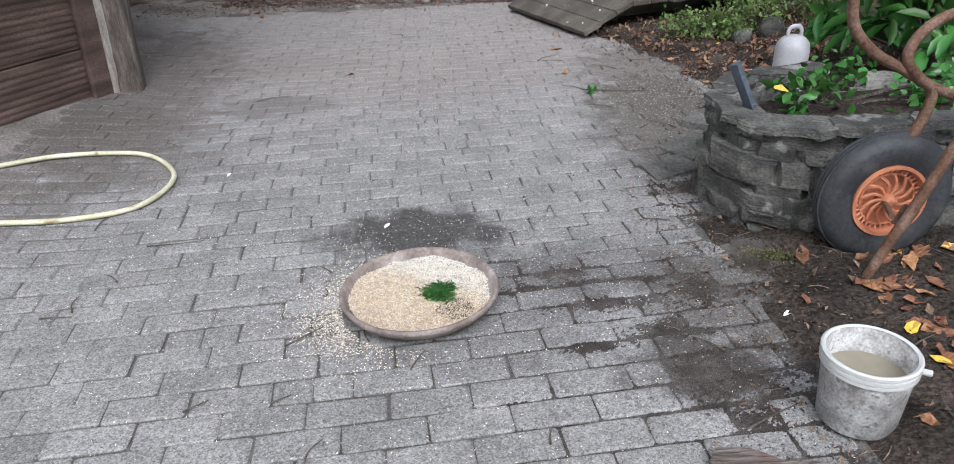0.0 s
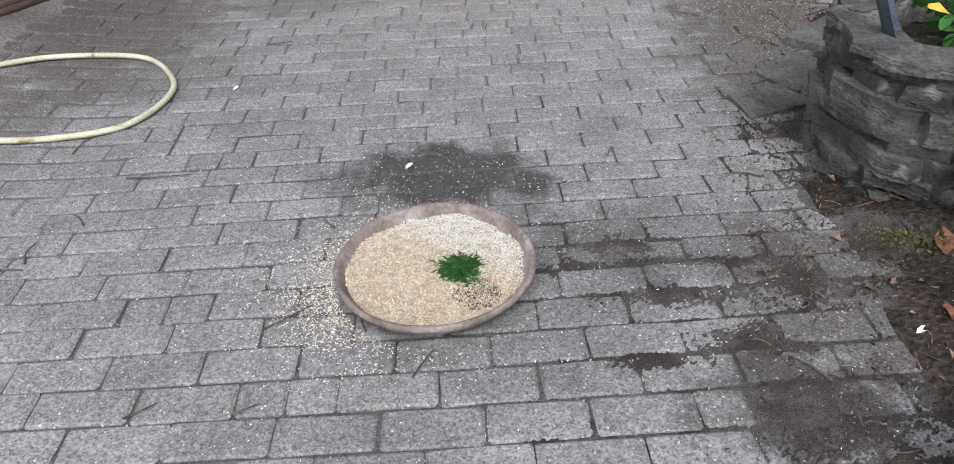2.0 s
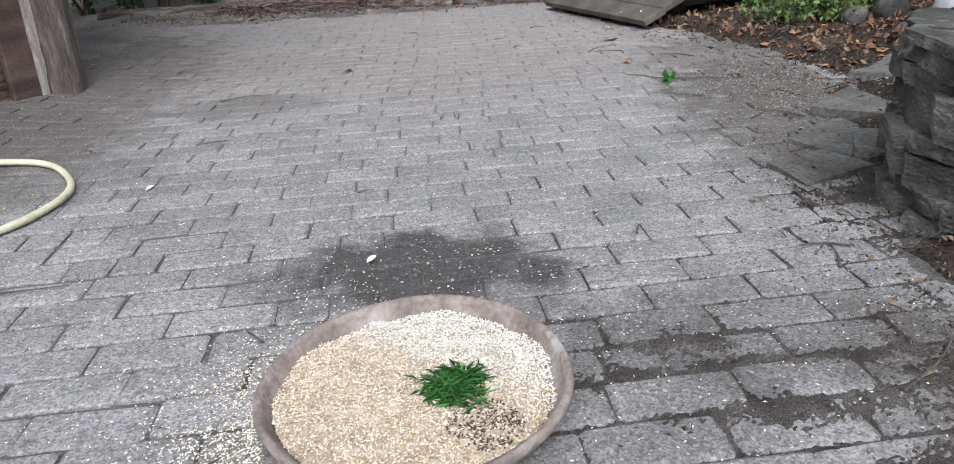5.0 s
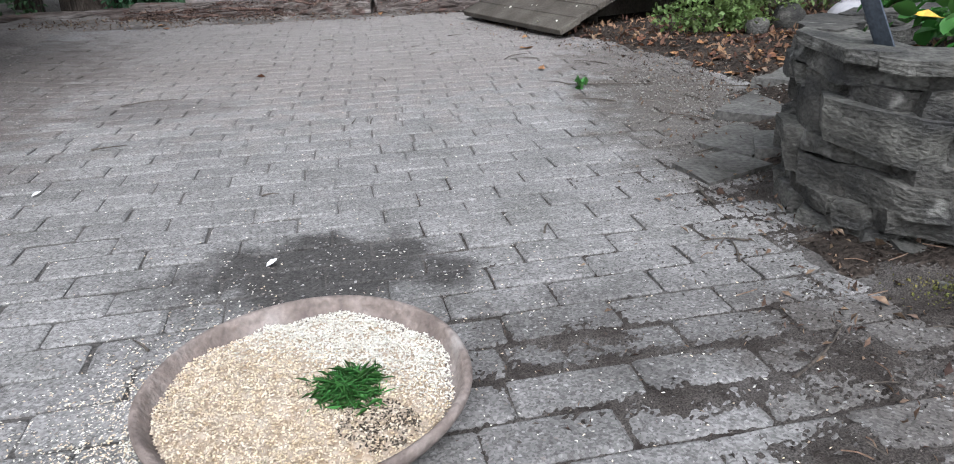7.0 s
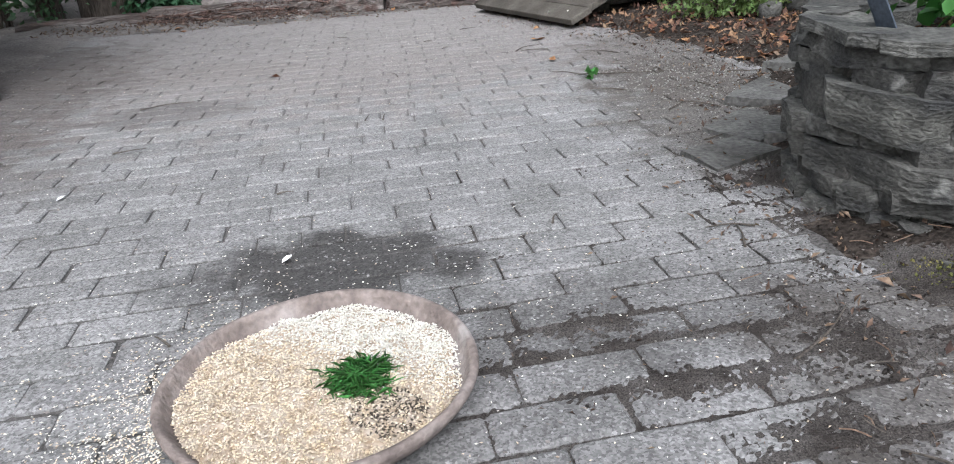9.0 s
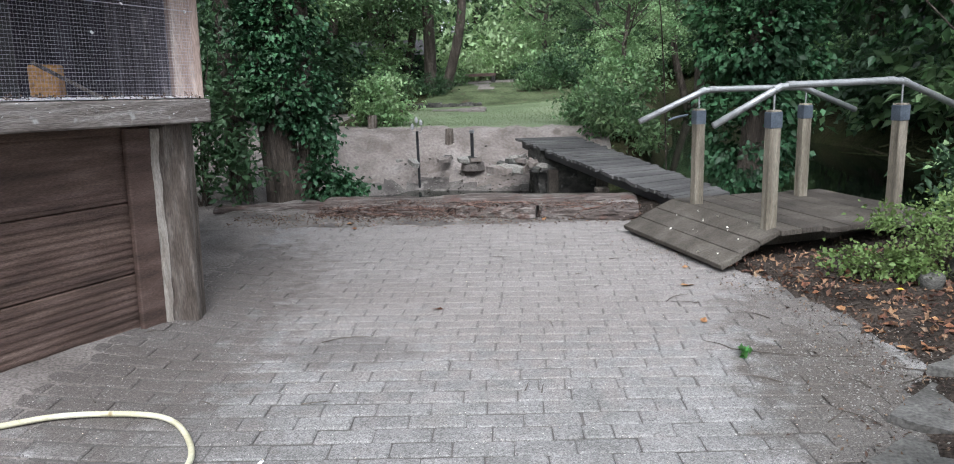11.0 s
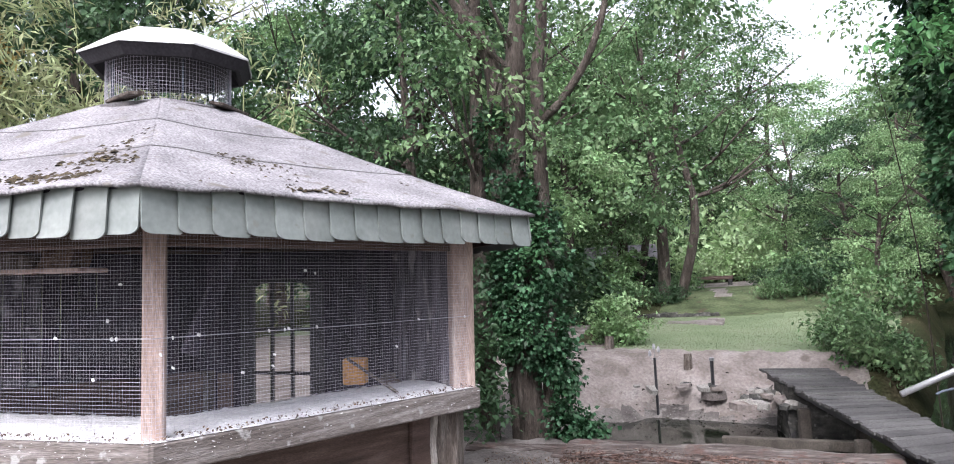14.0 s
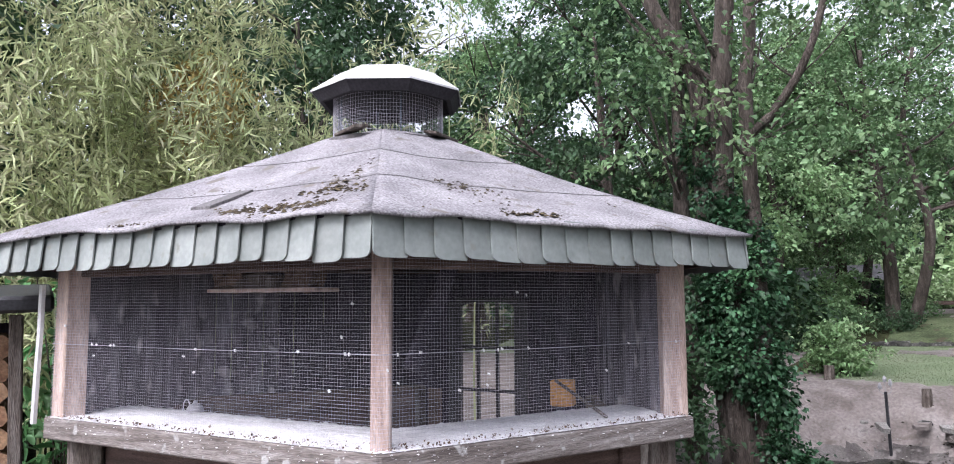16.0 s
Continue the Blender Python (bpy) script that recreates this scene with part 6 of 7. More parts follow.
# ---- trees and shrubs ----
def limbs(rng, base, top, r0, r1, n, reach, levels):
    """A tapered trunk and its limbs, as separate (points, faces)."""
    out = []
    b, t = Vector(base), Vector(top)
    side = Vector((rng.normal() * 0.05, rng.normal() * 0.05, 0)) * (t - b).length
    path = curve_through([b, b.lerp(t, 0.35) + side, b.lerp(t, 0.7) - side * 0.5, t], 5)
    k = len(path)
    out.append(rings(path, [r0 * (1.25 if i == 0 else 1) + (r1 - r0) * i / (k - 1) for i in range(k)], 9))
    for j in range(n):
        i = int(k * rng.uniform(0.35, 0.98))
        p = path[min(i, k - 1)]
        a = rng.uniform(0, 2 * math.pi)
        ln = reach * rng.uniform(0.6, 1.1)
        e = p + Vector((math.cos(a) * ln, math.sin(a) * ln, ln * rng.uniform(0.3, 0.9)))
        mid = p.lerp(e, 0.5) + Vector((0, 0, -0.08 * ln))
        rr = (r0 + (r1 - r0) * i / k) * 0.5
        out.append(rings(curve_through([p, mid, e], 4), [rr * (1 - 0.085 * q) for q in range(9)], 6))
        if levels > 1:
            for q in range(2):
                a2 = a + rng.uniform(-1, 1)
                e2 = mid + Vector((math.cos(a2), math.sin(a2), rng.uniform(0.1, 0.7))) * ln * 0.6
                out.append(rings(curve_through([mid, mid.lerp(e2, 0.5) + Vector((0, 0, 0.05)), e2], 3), [rr * 0.5 * (1 - 0.12 * s) for s in range(7)], 5))
    return out


def sprays(rng, blobs, n, per, r, droop=0.25):
    """n points in flat, drooping sprays, set in layers through ellipsoids; returns the points and where the leaves point."""
    blobs = np.array(blobs, float)
    vol = blobs[:, 3] * blobs[:, 4] * blobs[:, 5]
    m = max(1, n // per)
    which = rng.choice(len(blobs), m, p=vol ** 0.7 / (vol ** 0.7).sum())
    d = unit(rng.normal(size=(m, 3)))
    c = blobs[which, :3] + d * rng.uniform(0.35, 1, size=(m, 1)) ** 0.6 * blobs[which, 3:]
    out = unit(d * np.array((1, 1, 0.2)) + np.array((0, 0, -droop)))
    side = unit(np.cross(out, np.array((0, 0, 1.0))))
    size = rng.uniform(0.55, 1.4, size=(m, 1, 1)) * r
    u, w, h = (rng.normal(size=(m, per, 1)) for k in range(3))
    p = c[:, None] + size * (out[:, None] * u * 0.8 + side[:, None] * w * 0.55 + np.array((0, 0, 0.16)) * h)
    return p.reshape(-1, 3), np.repeat(out, per, 0)


def crown_blobs(rng, h, spread, low, n):
    """Uneven masses of a crown round its limbs."""
    out = []
    for k in range(n):
        t = (k + rng.random()) / n
        a = 2.4 * k + rng.normal() * 0.4
        reach = spread * math.sin(math.pi * (0.18 + 0.74 * t)) * rng.uniform(0.35, 0.95)
        out.append((math.cos(a) * reach, math.sin(a) * reach, low + (h - low) * t, *(spread * rng.uniform(0.24, 0.42) * np.array((1, 1, 0.62)))))
    return out


def tree_model(seed, h, spread, low, n, size, mat, r0, label, per=48, r=0.42, masses=17, twins=1):
    rng = np.random.default_rng(seed)
    t = thing("tree", pose(0, 0, -50), label, "tree", "trees of the garden")
    part("trunk", join(*limbs(rng, (0, 0, -0.3), (0.2, 0.1, h * 0.8), r0, r0 * 0.25, 10, h * 0.26, 2)), M_BARK, t, smooth=True)
    for k in range(1, twins):
        part("trunk", join(*limbs(rng, (-0.5 * k, 0.2, -0.3), (-1.3 * k, 0.5, h * 0.75), r0 * 0.8, r0 * 0.2, 6, h * 0.22, 2)), M_BARK, t, smooth=True)
    p, out = sprays(rng, crown_blobs(rng, h, spread, low, masses), n, per, r)
    part("crown", leaves("crown", p, size, rng, 0.62, out * 1.1, sag=0.25, spread=0.7), mat, t)
    return t


TREE_A = tree_model(31, 9.2, 3.0, 1.9, 20500, 0.115, M_LEAF_A, 0.2, "tall leafy deciduous tree with a grey-brown trunk", twins=2)
TREE_B = tree_model(32, 9.6, 2.6, 1.8, 15500, 0.115, M_LEAF_B, 0.17, "light green leafy tree")
TREE_C = tree_model(33, 8.2, 2.6, 0.9, 14500, 0.125, M_LEAF_C, 0.18, "dense dark green tree")
TREE_F = tree_model(34, 8.4, 2.8, 0.9, 6400, 0.24, M_LEAF_C, 0.18, "dark green tree at the garden's far edge", 30, 0.5)


def plant_trees():
    rng = random.Random(16)
    lawn_trees = [("B", -4.6, 13, 0.85), ("A", -2.45, 19.4, 0.95), ("A", -4.1, 22, 0.95), ("A", -6.0, 19, 1.0), ("B", 1.2, 27, 0.7), ("C", 2.6, 24.5, 0.62), ("A", -5.4, 27.4, 1.1), ("C", -12, 11.5, 1.1),
                  ("A", 5.4, 22, 0.82), ("A", -0.3, 36, 1.3), ("A", 5.2, 29, 0.85), ("C", -6.2, 30, 1.0), ("C", -3.6, 32, 0.9), ("C", -9, 31, 1.1), ("B", 3.0, 33, 0.75), ("A", 8.2, 17, 0.9),
                  ("F", 9.4, 12, 0.9)]
    side_trees = [("F", 6.9, 8.4, 0.75), ("C", 6.4, 12.5, 0.8), ("A", 11.5, 21, 1.0), ("B", -8.5, 24, 1.1), ("B", -13, 17.5, 1.1), ("C", -7.0, 13.2, 0.95), ("C", -10.8, 8.2, 1.05), ("C", -5.7, 10.8, 0.9),
                  ("C", -8.4, 17.5, 1.2), ("C", -10.2, 4.0, 0.9), ("F", -10, 1.2, 0.9), ("B", -1.6, 33, 0.8), ("B", 2.5, 16.4, 0.42), ("C", -12, 4.2, 1.0), ("F", -13, 0.5, 1.0), ("B", -12, 18, 1.2),
                  ("A", -5, 35, 1.3)]
    # (14, 7), (12, 0), (-14, -5), (6, -16), (-5, -17): unseen, added to close off light
    far_and_unseen_trees = [("C", -11, 33, 1.4), ("A", 7, 38, 1.0), ("C", 12, 32, 1.2), ("B", 15, 15, 1.1), ("C", 14, 7, 1.1), ("A", 12, 0, 1.0), ("C", -14, -5, 1.1), ("A", 6, -16, 1.1),
                 ("C", -5, -17, 1.1), ("C", -18, 24, 1.5), ("C", -18, 13, 1.4), ("C", -19, 4, 1.4), ("C", 19, 32, 1.5), ("C", 20, 18, 1.4), ("C", -1.5, 50, 1.3), ("C", 9, 50, 1.3),
                 ("C", -13, 46, 1.8)]
    for k, x, y, s in lawn_trees + side_trees + [("F", x, y, s) for k, x, y, s in far_and_unseen_trees]:
        src = {"A": TREE_A, "B": TREE_B, "C": TREE_C, "F": TREE_F}[k]
        src.scale = (s, s, s * rng.uniform(0.92, 1.08))
        copy_thing(src, pose(x, y, on_ground(x, y), 0, 0, rng.uniform(0, 360)))
    for src in (TREE_A, TREE_B, TREE_C, TREE_F):
        src.scale = (1, 1, 1)
    TREE_A.matrix_basis, TREE_B.matrix_basis, TREE_C.matrix_basis, TREE_F.matrix_basis = pose(7.4, 33, 0.7), pose(3.4, 38, 0.7), pose(-7.5, 28, 0.7), pose(-16, 34, 0.6)


plant_trees()


def undergrowth():
    rng = random.Random(17)
    models = []
    for k, (mt, lab) in enumerate(((M_LEAF_C, "dark leafy undergrowth beneath the trees"), (M_LEAF_A, "green leafy undergrowth beneath the trees"), (M_LEAF_B, "light green undergrowth beneath the trees"))):
        nr = np.random.default_rng(80 + k)
        t = thing("undergrowth", pose(0, 0, -40), lab, "shrub", "undergrowth of the garden")
        p, out = sprays(nr, [(0, 0, 0.8, 1.3, 0.9, 0.9), (1.0, 0.2, 0.6, 0.9, 0.7, 0.65), (-1.0, -0.1, 0.7, 0.9, 0.7, 0.75)], 2700, 30, 0.26)
        part("foliage", leaves("foliage", p, 0.15, nr, 0.6, out, sag=0.2, spread=0.7), mt, t)
        for j in range(4):
            part("stem", rings([(0.1 * j - 0.2, 0, -0.1), (0.4 * j - 0.7, 0.1, 0.9)], [0.025, 0.008], 5), M_BARK, t)
        models.append(t)
    near_spots = [(-9, 28.5), (-6.5, 27.5), (-3.2, 29.5), (-1, 30), (1.5, 29.5), (3.8, 29.5), (6, 28.5), (8.5, 27),
                  (10.5, 24), (10.8, 20), (9.8, 15.5), (8.9, 12.5), (8.7, 10.2), (8.6, 8.0), (8.8, 5.5), (9.5, 17.8),
                  (-7.6, 16.5), (-9, 19), (-5.6, 16.8), (-4.2, 20.5), (-7.6, 14.5), (-10.6, 6.0), (-10.6, 3.5), (-10.4, 1.0),
                  (6.0, 6.4)]
    far_spots = [(6.2, 8.2), (6.3, 10), (6.4, 12), (6.6, 14.2), (7.0, 16.5), (7.2, 19), (4.2, 31), (-0.2, 33),
                 (7.4, 31), (11.5, 28), (-12, 27), (-13, 21), (12.5, 17), (11.6, 10), (11, 6.5), (-20, 42),
                 (-15, 40), (-10.5, 41), (-6, 40), (-2, 42), (2, 41), (6, 40), (10.5, 41), (15, 40),
                 (20, 42)]
    for i, (x, y) in enumerate(near_spots + far_spots):
        src = models[(i * 2 + i // 3) % 3]
        sc = rng.uniform(0.85, 1.35) * (2.2 if y > 39 else 1)
        src.scale = (sc, sc, sc)
        copy_thing(src, pose(x, y, on_ground(x, y), 0, 0, rng.uniform(0, 360)))
    for k, t in enumerate(models):
        t.scale = (1, 1, 1)
        t.matrix_basis = pose(-14 + 14 * k, 30 + k, on_ground(-14 + 14 * k, 30 + k))


undergrowth()


def ivy_tree(x, y, trunks, ivy, n, seed, label, crown, cn, mat, size, leaf=0.085):
    rng = np.random.default_rng(seed)
    z = on_ground(x, y)
    t = thing("ivy_tree", pose(x, y, z), label, "tree")
    for path, r in trunks:
        line = curve_through(path, 6)
        part("trunk", rings(line, [r * (1.3 if i == 0 else 1.12 if i == 1 else 1) * (1 - 0.45 * i / len(line)) for i in range(len(line))], 12), M_BARK, t, smooth=True)
        if len(path) > 3:
            for k in range(5):
                q = line[int(len(line) * rng.uniform(0.4, 0.95))]
                a = rng.uniform(0, 2 * math.pi)
                e = q + Vector((math.cos(a), math.sin(a), rng.uniform(0.6, 1.2))) * rng.uniform(0.4, 1.0)
                part("limb", rings(curve_through([q, q.lerp(e, 0.5) - Vector((0, 0, 0.06)), e], 3), [r * 0.22 * (1 - 0.1 * j) for j in range(7)], 6), M_BARK, t)
    p, out = clumps(rng, ivy, n, 24, 0.07, 0.75)
    part("ivy", leaves("ivy", p, leaf, rng, 0.8, out * 1.3, sag=0.7, spread=0.6), M_LEAF_IVY, t, "dense dark ivy leaves")
    p, out = sprays(rng, crown, cn, 30, 0.26)
    part("crown", leaves("crown", p, size, rng, 0.62, out, sag=0.3, spread=0.7), mat, t)
    return t


# by the loft: three stems in ivy
ivy_tree(-2.2, 6.05, [([(-0.16, 0.05, -0.2), (-0.24, 0.05, 1.4), (-0.29, 0.05, 2.9), (-0.32, 0.05, 4.05), (-0.78, 0.05, 5.05), (-1.4, 0.2, 7.6)], 0.125),
                      ([(-0.04, 0, -0.2), (-0.1, 0, 1.2), (-0.11, 0.05, 2.7), (-0.03, 0.05, 4.07), (0.06, 0.05, 4.85), (0.25, 0.1, 8)], 0.145),
                      ([(0.12, 0.02, -0.2), (0.18, 0.02, 1.2), (0.18, 0.02, 2.6), (0.2, 0.02, 3.8), (0.29, 0.05, 4.6), (0.4, 0.1, 8)], 0.095),
                      ([(0.19, 0.02, 3.3), (0.45, 0.02, 3.5), (0.78, 0.02, 3.96), (1.01, 0.02, 4.64), (1.25, 0.1, 6.2)], 0.05),
                      ([(-0.62, 0.2, -0.2), (-0.62, 0.2, 1.5), (-0.6, 0.2, 2.7), (-0.57, 0.2, 3.5), (-0.5, 0.3, 6.5)], 0.11)],
         [(0.08, -0.05, 1.15, 0.24, 0.26, 0.5), (0.04, -0.05, 1.85, 0.27, 0.28, 0.55), (0.02, 0, 2.3, 0.24, 0.25, 0.36), (0.3, -0.02, 0.75, 0.12, 0.2, 0.3), (0.5, -0.1, 0.16, 0.16, 0.2, 0.12), (0.34, -0.12, 0.25, 0.12, 0.16, 0.2), (-0.3, -0.05, 3.2, 0.16, 0.14, 0.3), (-0.16, -0.05, 2.75, 0.14, 0.14, 0.2), (-0.2, -0.1, 1.5, 0.16, 0.18, 0.7)],
         15000, 41, "old tree with several trunks wrapped in ivy", [(0.2, 0.7, 5.6, 1.6, 1.2, 1.1), (-1.0, 0.6, 6.8, 1.8, 1.8, 1.4), (1.5, 0.4, 4.7, 1.2, 1.0, 0.6), (0.6, 0.6, 7.5, 1.6, 1.6, 1.2), (-0.75, -0.2, 3.9, 0.6, 0.4, 0.55), (-1.3, 0.0, 4.6, 0.8, 0.5, 0.6), (0.95, 0.0, 3.3, 0.55, 0.4, 0.4), (1.3, 0.4, 2.6, 0.5, 0.4, 0.4), (-0.1, -0.3, 3.5, 0.3, 0.15, 0.35), (-0.5, -0.35, 4.1, 0.4, 0.2, 0.3), (0.2, -0.35, 4.3, 0.35, 0.2, 0.3), (0.3, -0.3, 3.0, 0.25, 0.15, 0.25), (-0.9, -0.3, 3.2, 0.4, 0.3, 0.4)], 15500, M_LEAF_A, 0.078, 0.056)
# beyond the footbridge: a broad ivy column under foliage with the overhang's shade in its colour
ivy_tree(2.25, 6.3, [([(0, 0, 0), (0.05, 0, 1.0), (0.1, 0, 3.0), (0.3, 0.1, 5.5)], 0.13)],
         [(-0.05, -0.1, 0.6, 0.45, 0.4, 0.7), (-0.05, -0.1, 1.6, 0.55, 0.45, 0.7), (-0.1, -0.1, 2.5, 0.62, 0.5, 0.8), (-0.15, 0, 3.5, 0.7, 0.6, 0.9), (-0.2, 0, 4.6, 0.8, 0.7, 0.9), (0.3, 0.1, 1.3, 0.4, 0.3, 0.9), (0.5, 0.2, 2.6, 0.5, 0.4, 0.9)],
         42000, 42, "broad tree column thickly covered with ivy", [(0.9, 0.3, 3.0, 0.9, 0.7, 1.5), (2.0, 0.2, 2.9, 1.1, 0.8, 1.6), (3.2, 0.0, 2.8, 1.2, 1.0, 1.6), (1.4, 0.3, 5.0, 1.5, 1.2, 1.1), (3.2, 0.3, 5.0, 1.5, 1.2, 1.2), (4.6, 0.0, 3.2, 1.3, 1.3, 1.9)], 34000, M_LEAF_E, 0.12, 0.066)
# oak sprays in front of it
OAK = [(1.34, 3.36, 0.26), (1.76, 3.36, 0.32), (2.03, 2.95, 0.34), (1.8, 2.66, 0.2), (2.25, 3.3, 0.3), (2.5, 2.7, 0.26), (2.75, 2.4, 0.2), (1.75, 2.36, 0.1), (1.9, 2.0, 0.08),
       (2.5, 2.0, 0.1), (2.6, 3.4, 0.4), (3.1, 3.0, 0.36), (3.2, 3.7, 0.5), (2.2, 3.9, 0.45), (1.6, 3.8, 0.3)]
bush("oak_sapling", [(x, 5.0 + 0.12 * math.sin(7 * x), z, r, 0.2, r * 0.55) for x, z, r in OAK], 3400, 0.078, M_LEAF_OAK, 43, "sprays of pale green oak leaves over the water", 2, 16, 0.1, 0.5, base=(5.2, 5.7, 0.0), category="tree", oval=True)
# thin young tree at the pond's edge, against the sky
bush("young_tree", [(1.42, 8.2, 4.0, 0.22, 0.3, 0.28), (1.22, 8.1, 4.5, 0.18, 0.2, 0.22), (1.6, 8.2, 3.6, 0.2, 0.3, 0.3), (1.45, 8.3, 4.9, 0.28, 0.3, 0.3), (1.3, 8.1, 3.4, 0.16, 0.2, 0.16)], 900, 0.075, M_LEAF_B, 52, "thin young tree with sparse light leaves", 1, 12, 0.11, category="tree", base=(1.85, 8.5, -0.6))
# shrubs
bush("holly_bush", [(-3.0, 5.75, 0.75, 0.55, 0.35, 0.6), (-2.85, 5.7, 1.25, 0.25, 0.25, 0.5), (-2.65, 5.6, 0.35, 0.35, 0.25, 0.3), (-3.4, 5.9, 1.4, 0.5, 0.4, 0.55), (-3.0, 6.1, 1.9, 0.45, 0.35, 0.5), (-3.7, 6.3, 2.2, 0.5, 0.4, 0.6)], 5600, 0.075, M_LEAF_C, 44, "dark glossy evergreen bush beside the loft", 8)
bush("shrub", [(-2.4, 11.7, 0.78, 0.4, 0.4, 0.36), (-2.15, 11.5, 0.6, 0.28, 0.26, 0.22), (-2.7, 11.7, 0.6, 0.28, 0.26, 0.25)], 2600, 0.085, M_LEAF_B, 45, "rounded light green shrub on the sandy bank", 7)
bush("pond_bush", [(1.35, 10.0, 0.55, 0.42, 0.5, 0.35), (1.1, 10.6, 0.6, 0.35, 0.45, 0.28), (1.65, 9.6, 0.28, 0.35, 0.4, 0.32), (1.35, 11.4, 0.6, 0.5, 0.5, 0.25)], 5200, 0.085, M_LEAF_A, 46, "wide green bush at the edge of the pond", 10)
bush("ground_shrub", [(2.16, 3.1, 0.33, 0.2, 0.18, 0.11), (2.5, 3.05, 0.38, 0.28, 0.22, 0.12), (2.3, 2.95, 0.24, 0.2, 0.16, 0.09), (2.7, 3.1, 0.28, 0.22, 0.2, 0.13)], 3900, 0.025, M_LEAF_G, 47, "small-leaved pale green shrub beside the bridge", 9, 26, 0.045, 0.6, base=(2.35, 3.0, 0.05), oval=True)
bush("ground_cover", [(1.95, 2.95, 0.14, 0.2, 0.12, 0.07), (2.1, 2.85, 0.12, 0.18, 0.12, 0.06), (1.8, 3.05, 0.12, 0.12, 0.1, 0.06)], 1300, 0.03, M_LEAF_G, 48, "low green ground cover at the deck's edge", 4, 20, 0.04, 0.7, category="plant")
bush("rhododendron", [(2.35, 1.85, 0.42, 0.25, 0.2, 0.14), (2.65, 1.7, 0.5, 0.3, 0.25, 0.2), (2.95, 1.5, 0.55, 0.3, 0.3, 0.3), (2.6, 1.3, 0.35, 0.25, 0.2, 0.15), (2.55, 1.75, 0.68, 0.3, 0.25, 0.15)], 480, 0.19, M_LEAF_RHODO, 49, "rhododendron with long glossy green leaves", 8, 9, 0.07, 0.36, base=(2.75, 1.7, 0.1), oval=True)
# shrubs with M_LEAF_D carry the clearing's sunlight in their colour
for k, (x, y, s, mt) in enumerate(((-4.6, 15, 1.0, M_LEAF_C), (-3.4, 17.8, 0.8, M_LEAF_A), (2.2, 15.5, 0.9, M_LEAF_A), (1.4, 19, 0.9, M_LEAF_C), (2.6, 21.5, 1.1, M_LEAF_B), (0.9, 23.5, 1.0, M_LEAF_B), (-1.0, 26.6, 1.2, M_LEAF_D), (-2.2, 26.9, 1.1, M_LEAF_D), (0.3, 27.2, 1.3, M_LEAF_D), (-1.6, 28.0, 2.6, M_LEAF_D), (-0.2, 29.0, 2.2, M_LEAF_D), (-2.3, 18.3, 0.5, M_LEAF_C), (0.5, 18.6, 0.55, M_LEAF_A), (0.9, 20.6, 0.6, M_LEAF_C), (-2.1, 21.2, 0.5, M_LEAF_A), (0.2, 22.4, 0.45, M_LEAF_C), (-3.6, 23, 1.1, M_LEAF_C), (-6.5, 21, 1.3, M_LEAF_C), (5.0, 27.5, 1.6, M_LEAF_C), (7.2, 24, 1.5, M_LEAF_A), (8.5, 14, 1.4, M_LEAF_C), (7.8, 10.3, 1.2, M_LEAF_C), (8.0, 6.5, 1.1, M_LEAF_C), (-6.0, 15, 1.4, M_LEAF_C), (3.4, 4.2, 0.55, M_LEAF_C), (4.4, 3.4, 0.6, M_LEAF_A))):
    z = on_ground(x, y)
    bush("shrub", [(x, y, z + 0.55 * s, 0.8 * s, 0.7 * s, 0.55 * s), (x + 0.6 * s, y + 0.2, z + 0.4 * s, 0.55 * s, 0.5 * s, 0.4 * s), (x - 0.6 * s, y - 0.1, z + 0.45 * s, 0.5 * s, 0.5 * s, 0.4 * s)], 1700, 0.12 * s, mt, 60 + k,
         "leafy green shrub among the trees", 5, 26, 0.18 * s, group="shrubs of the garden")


YELLOW = (0.9, -0.25, 4.0)


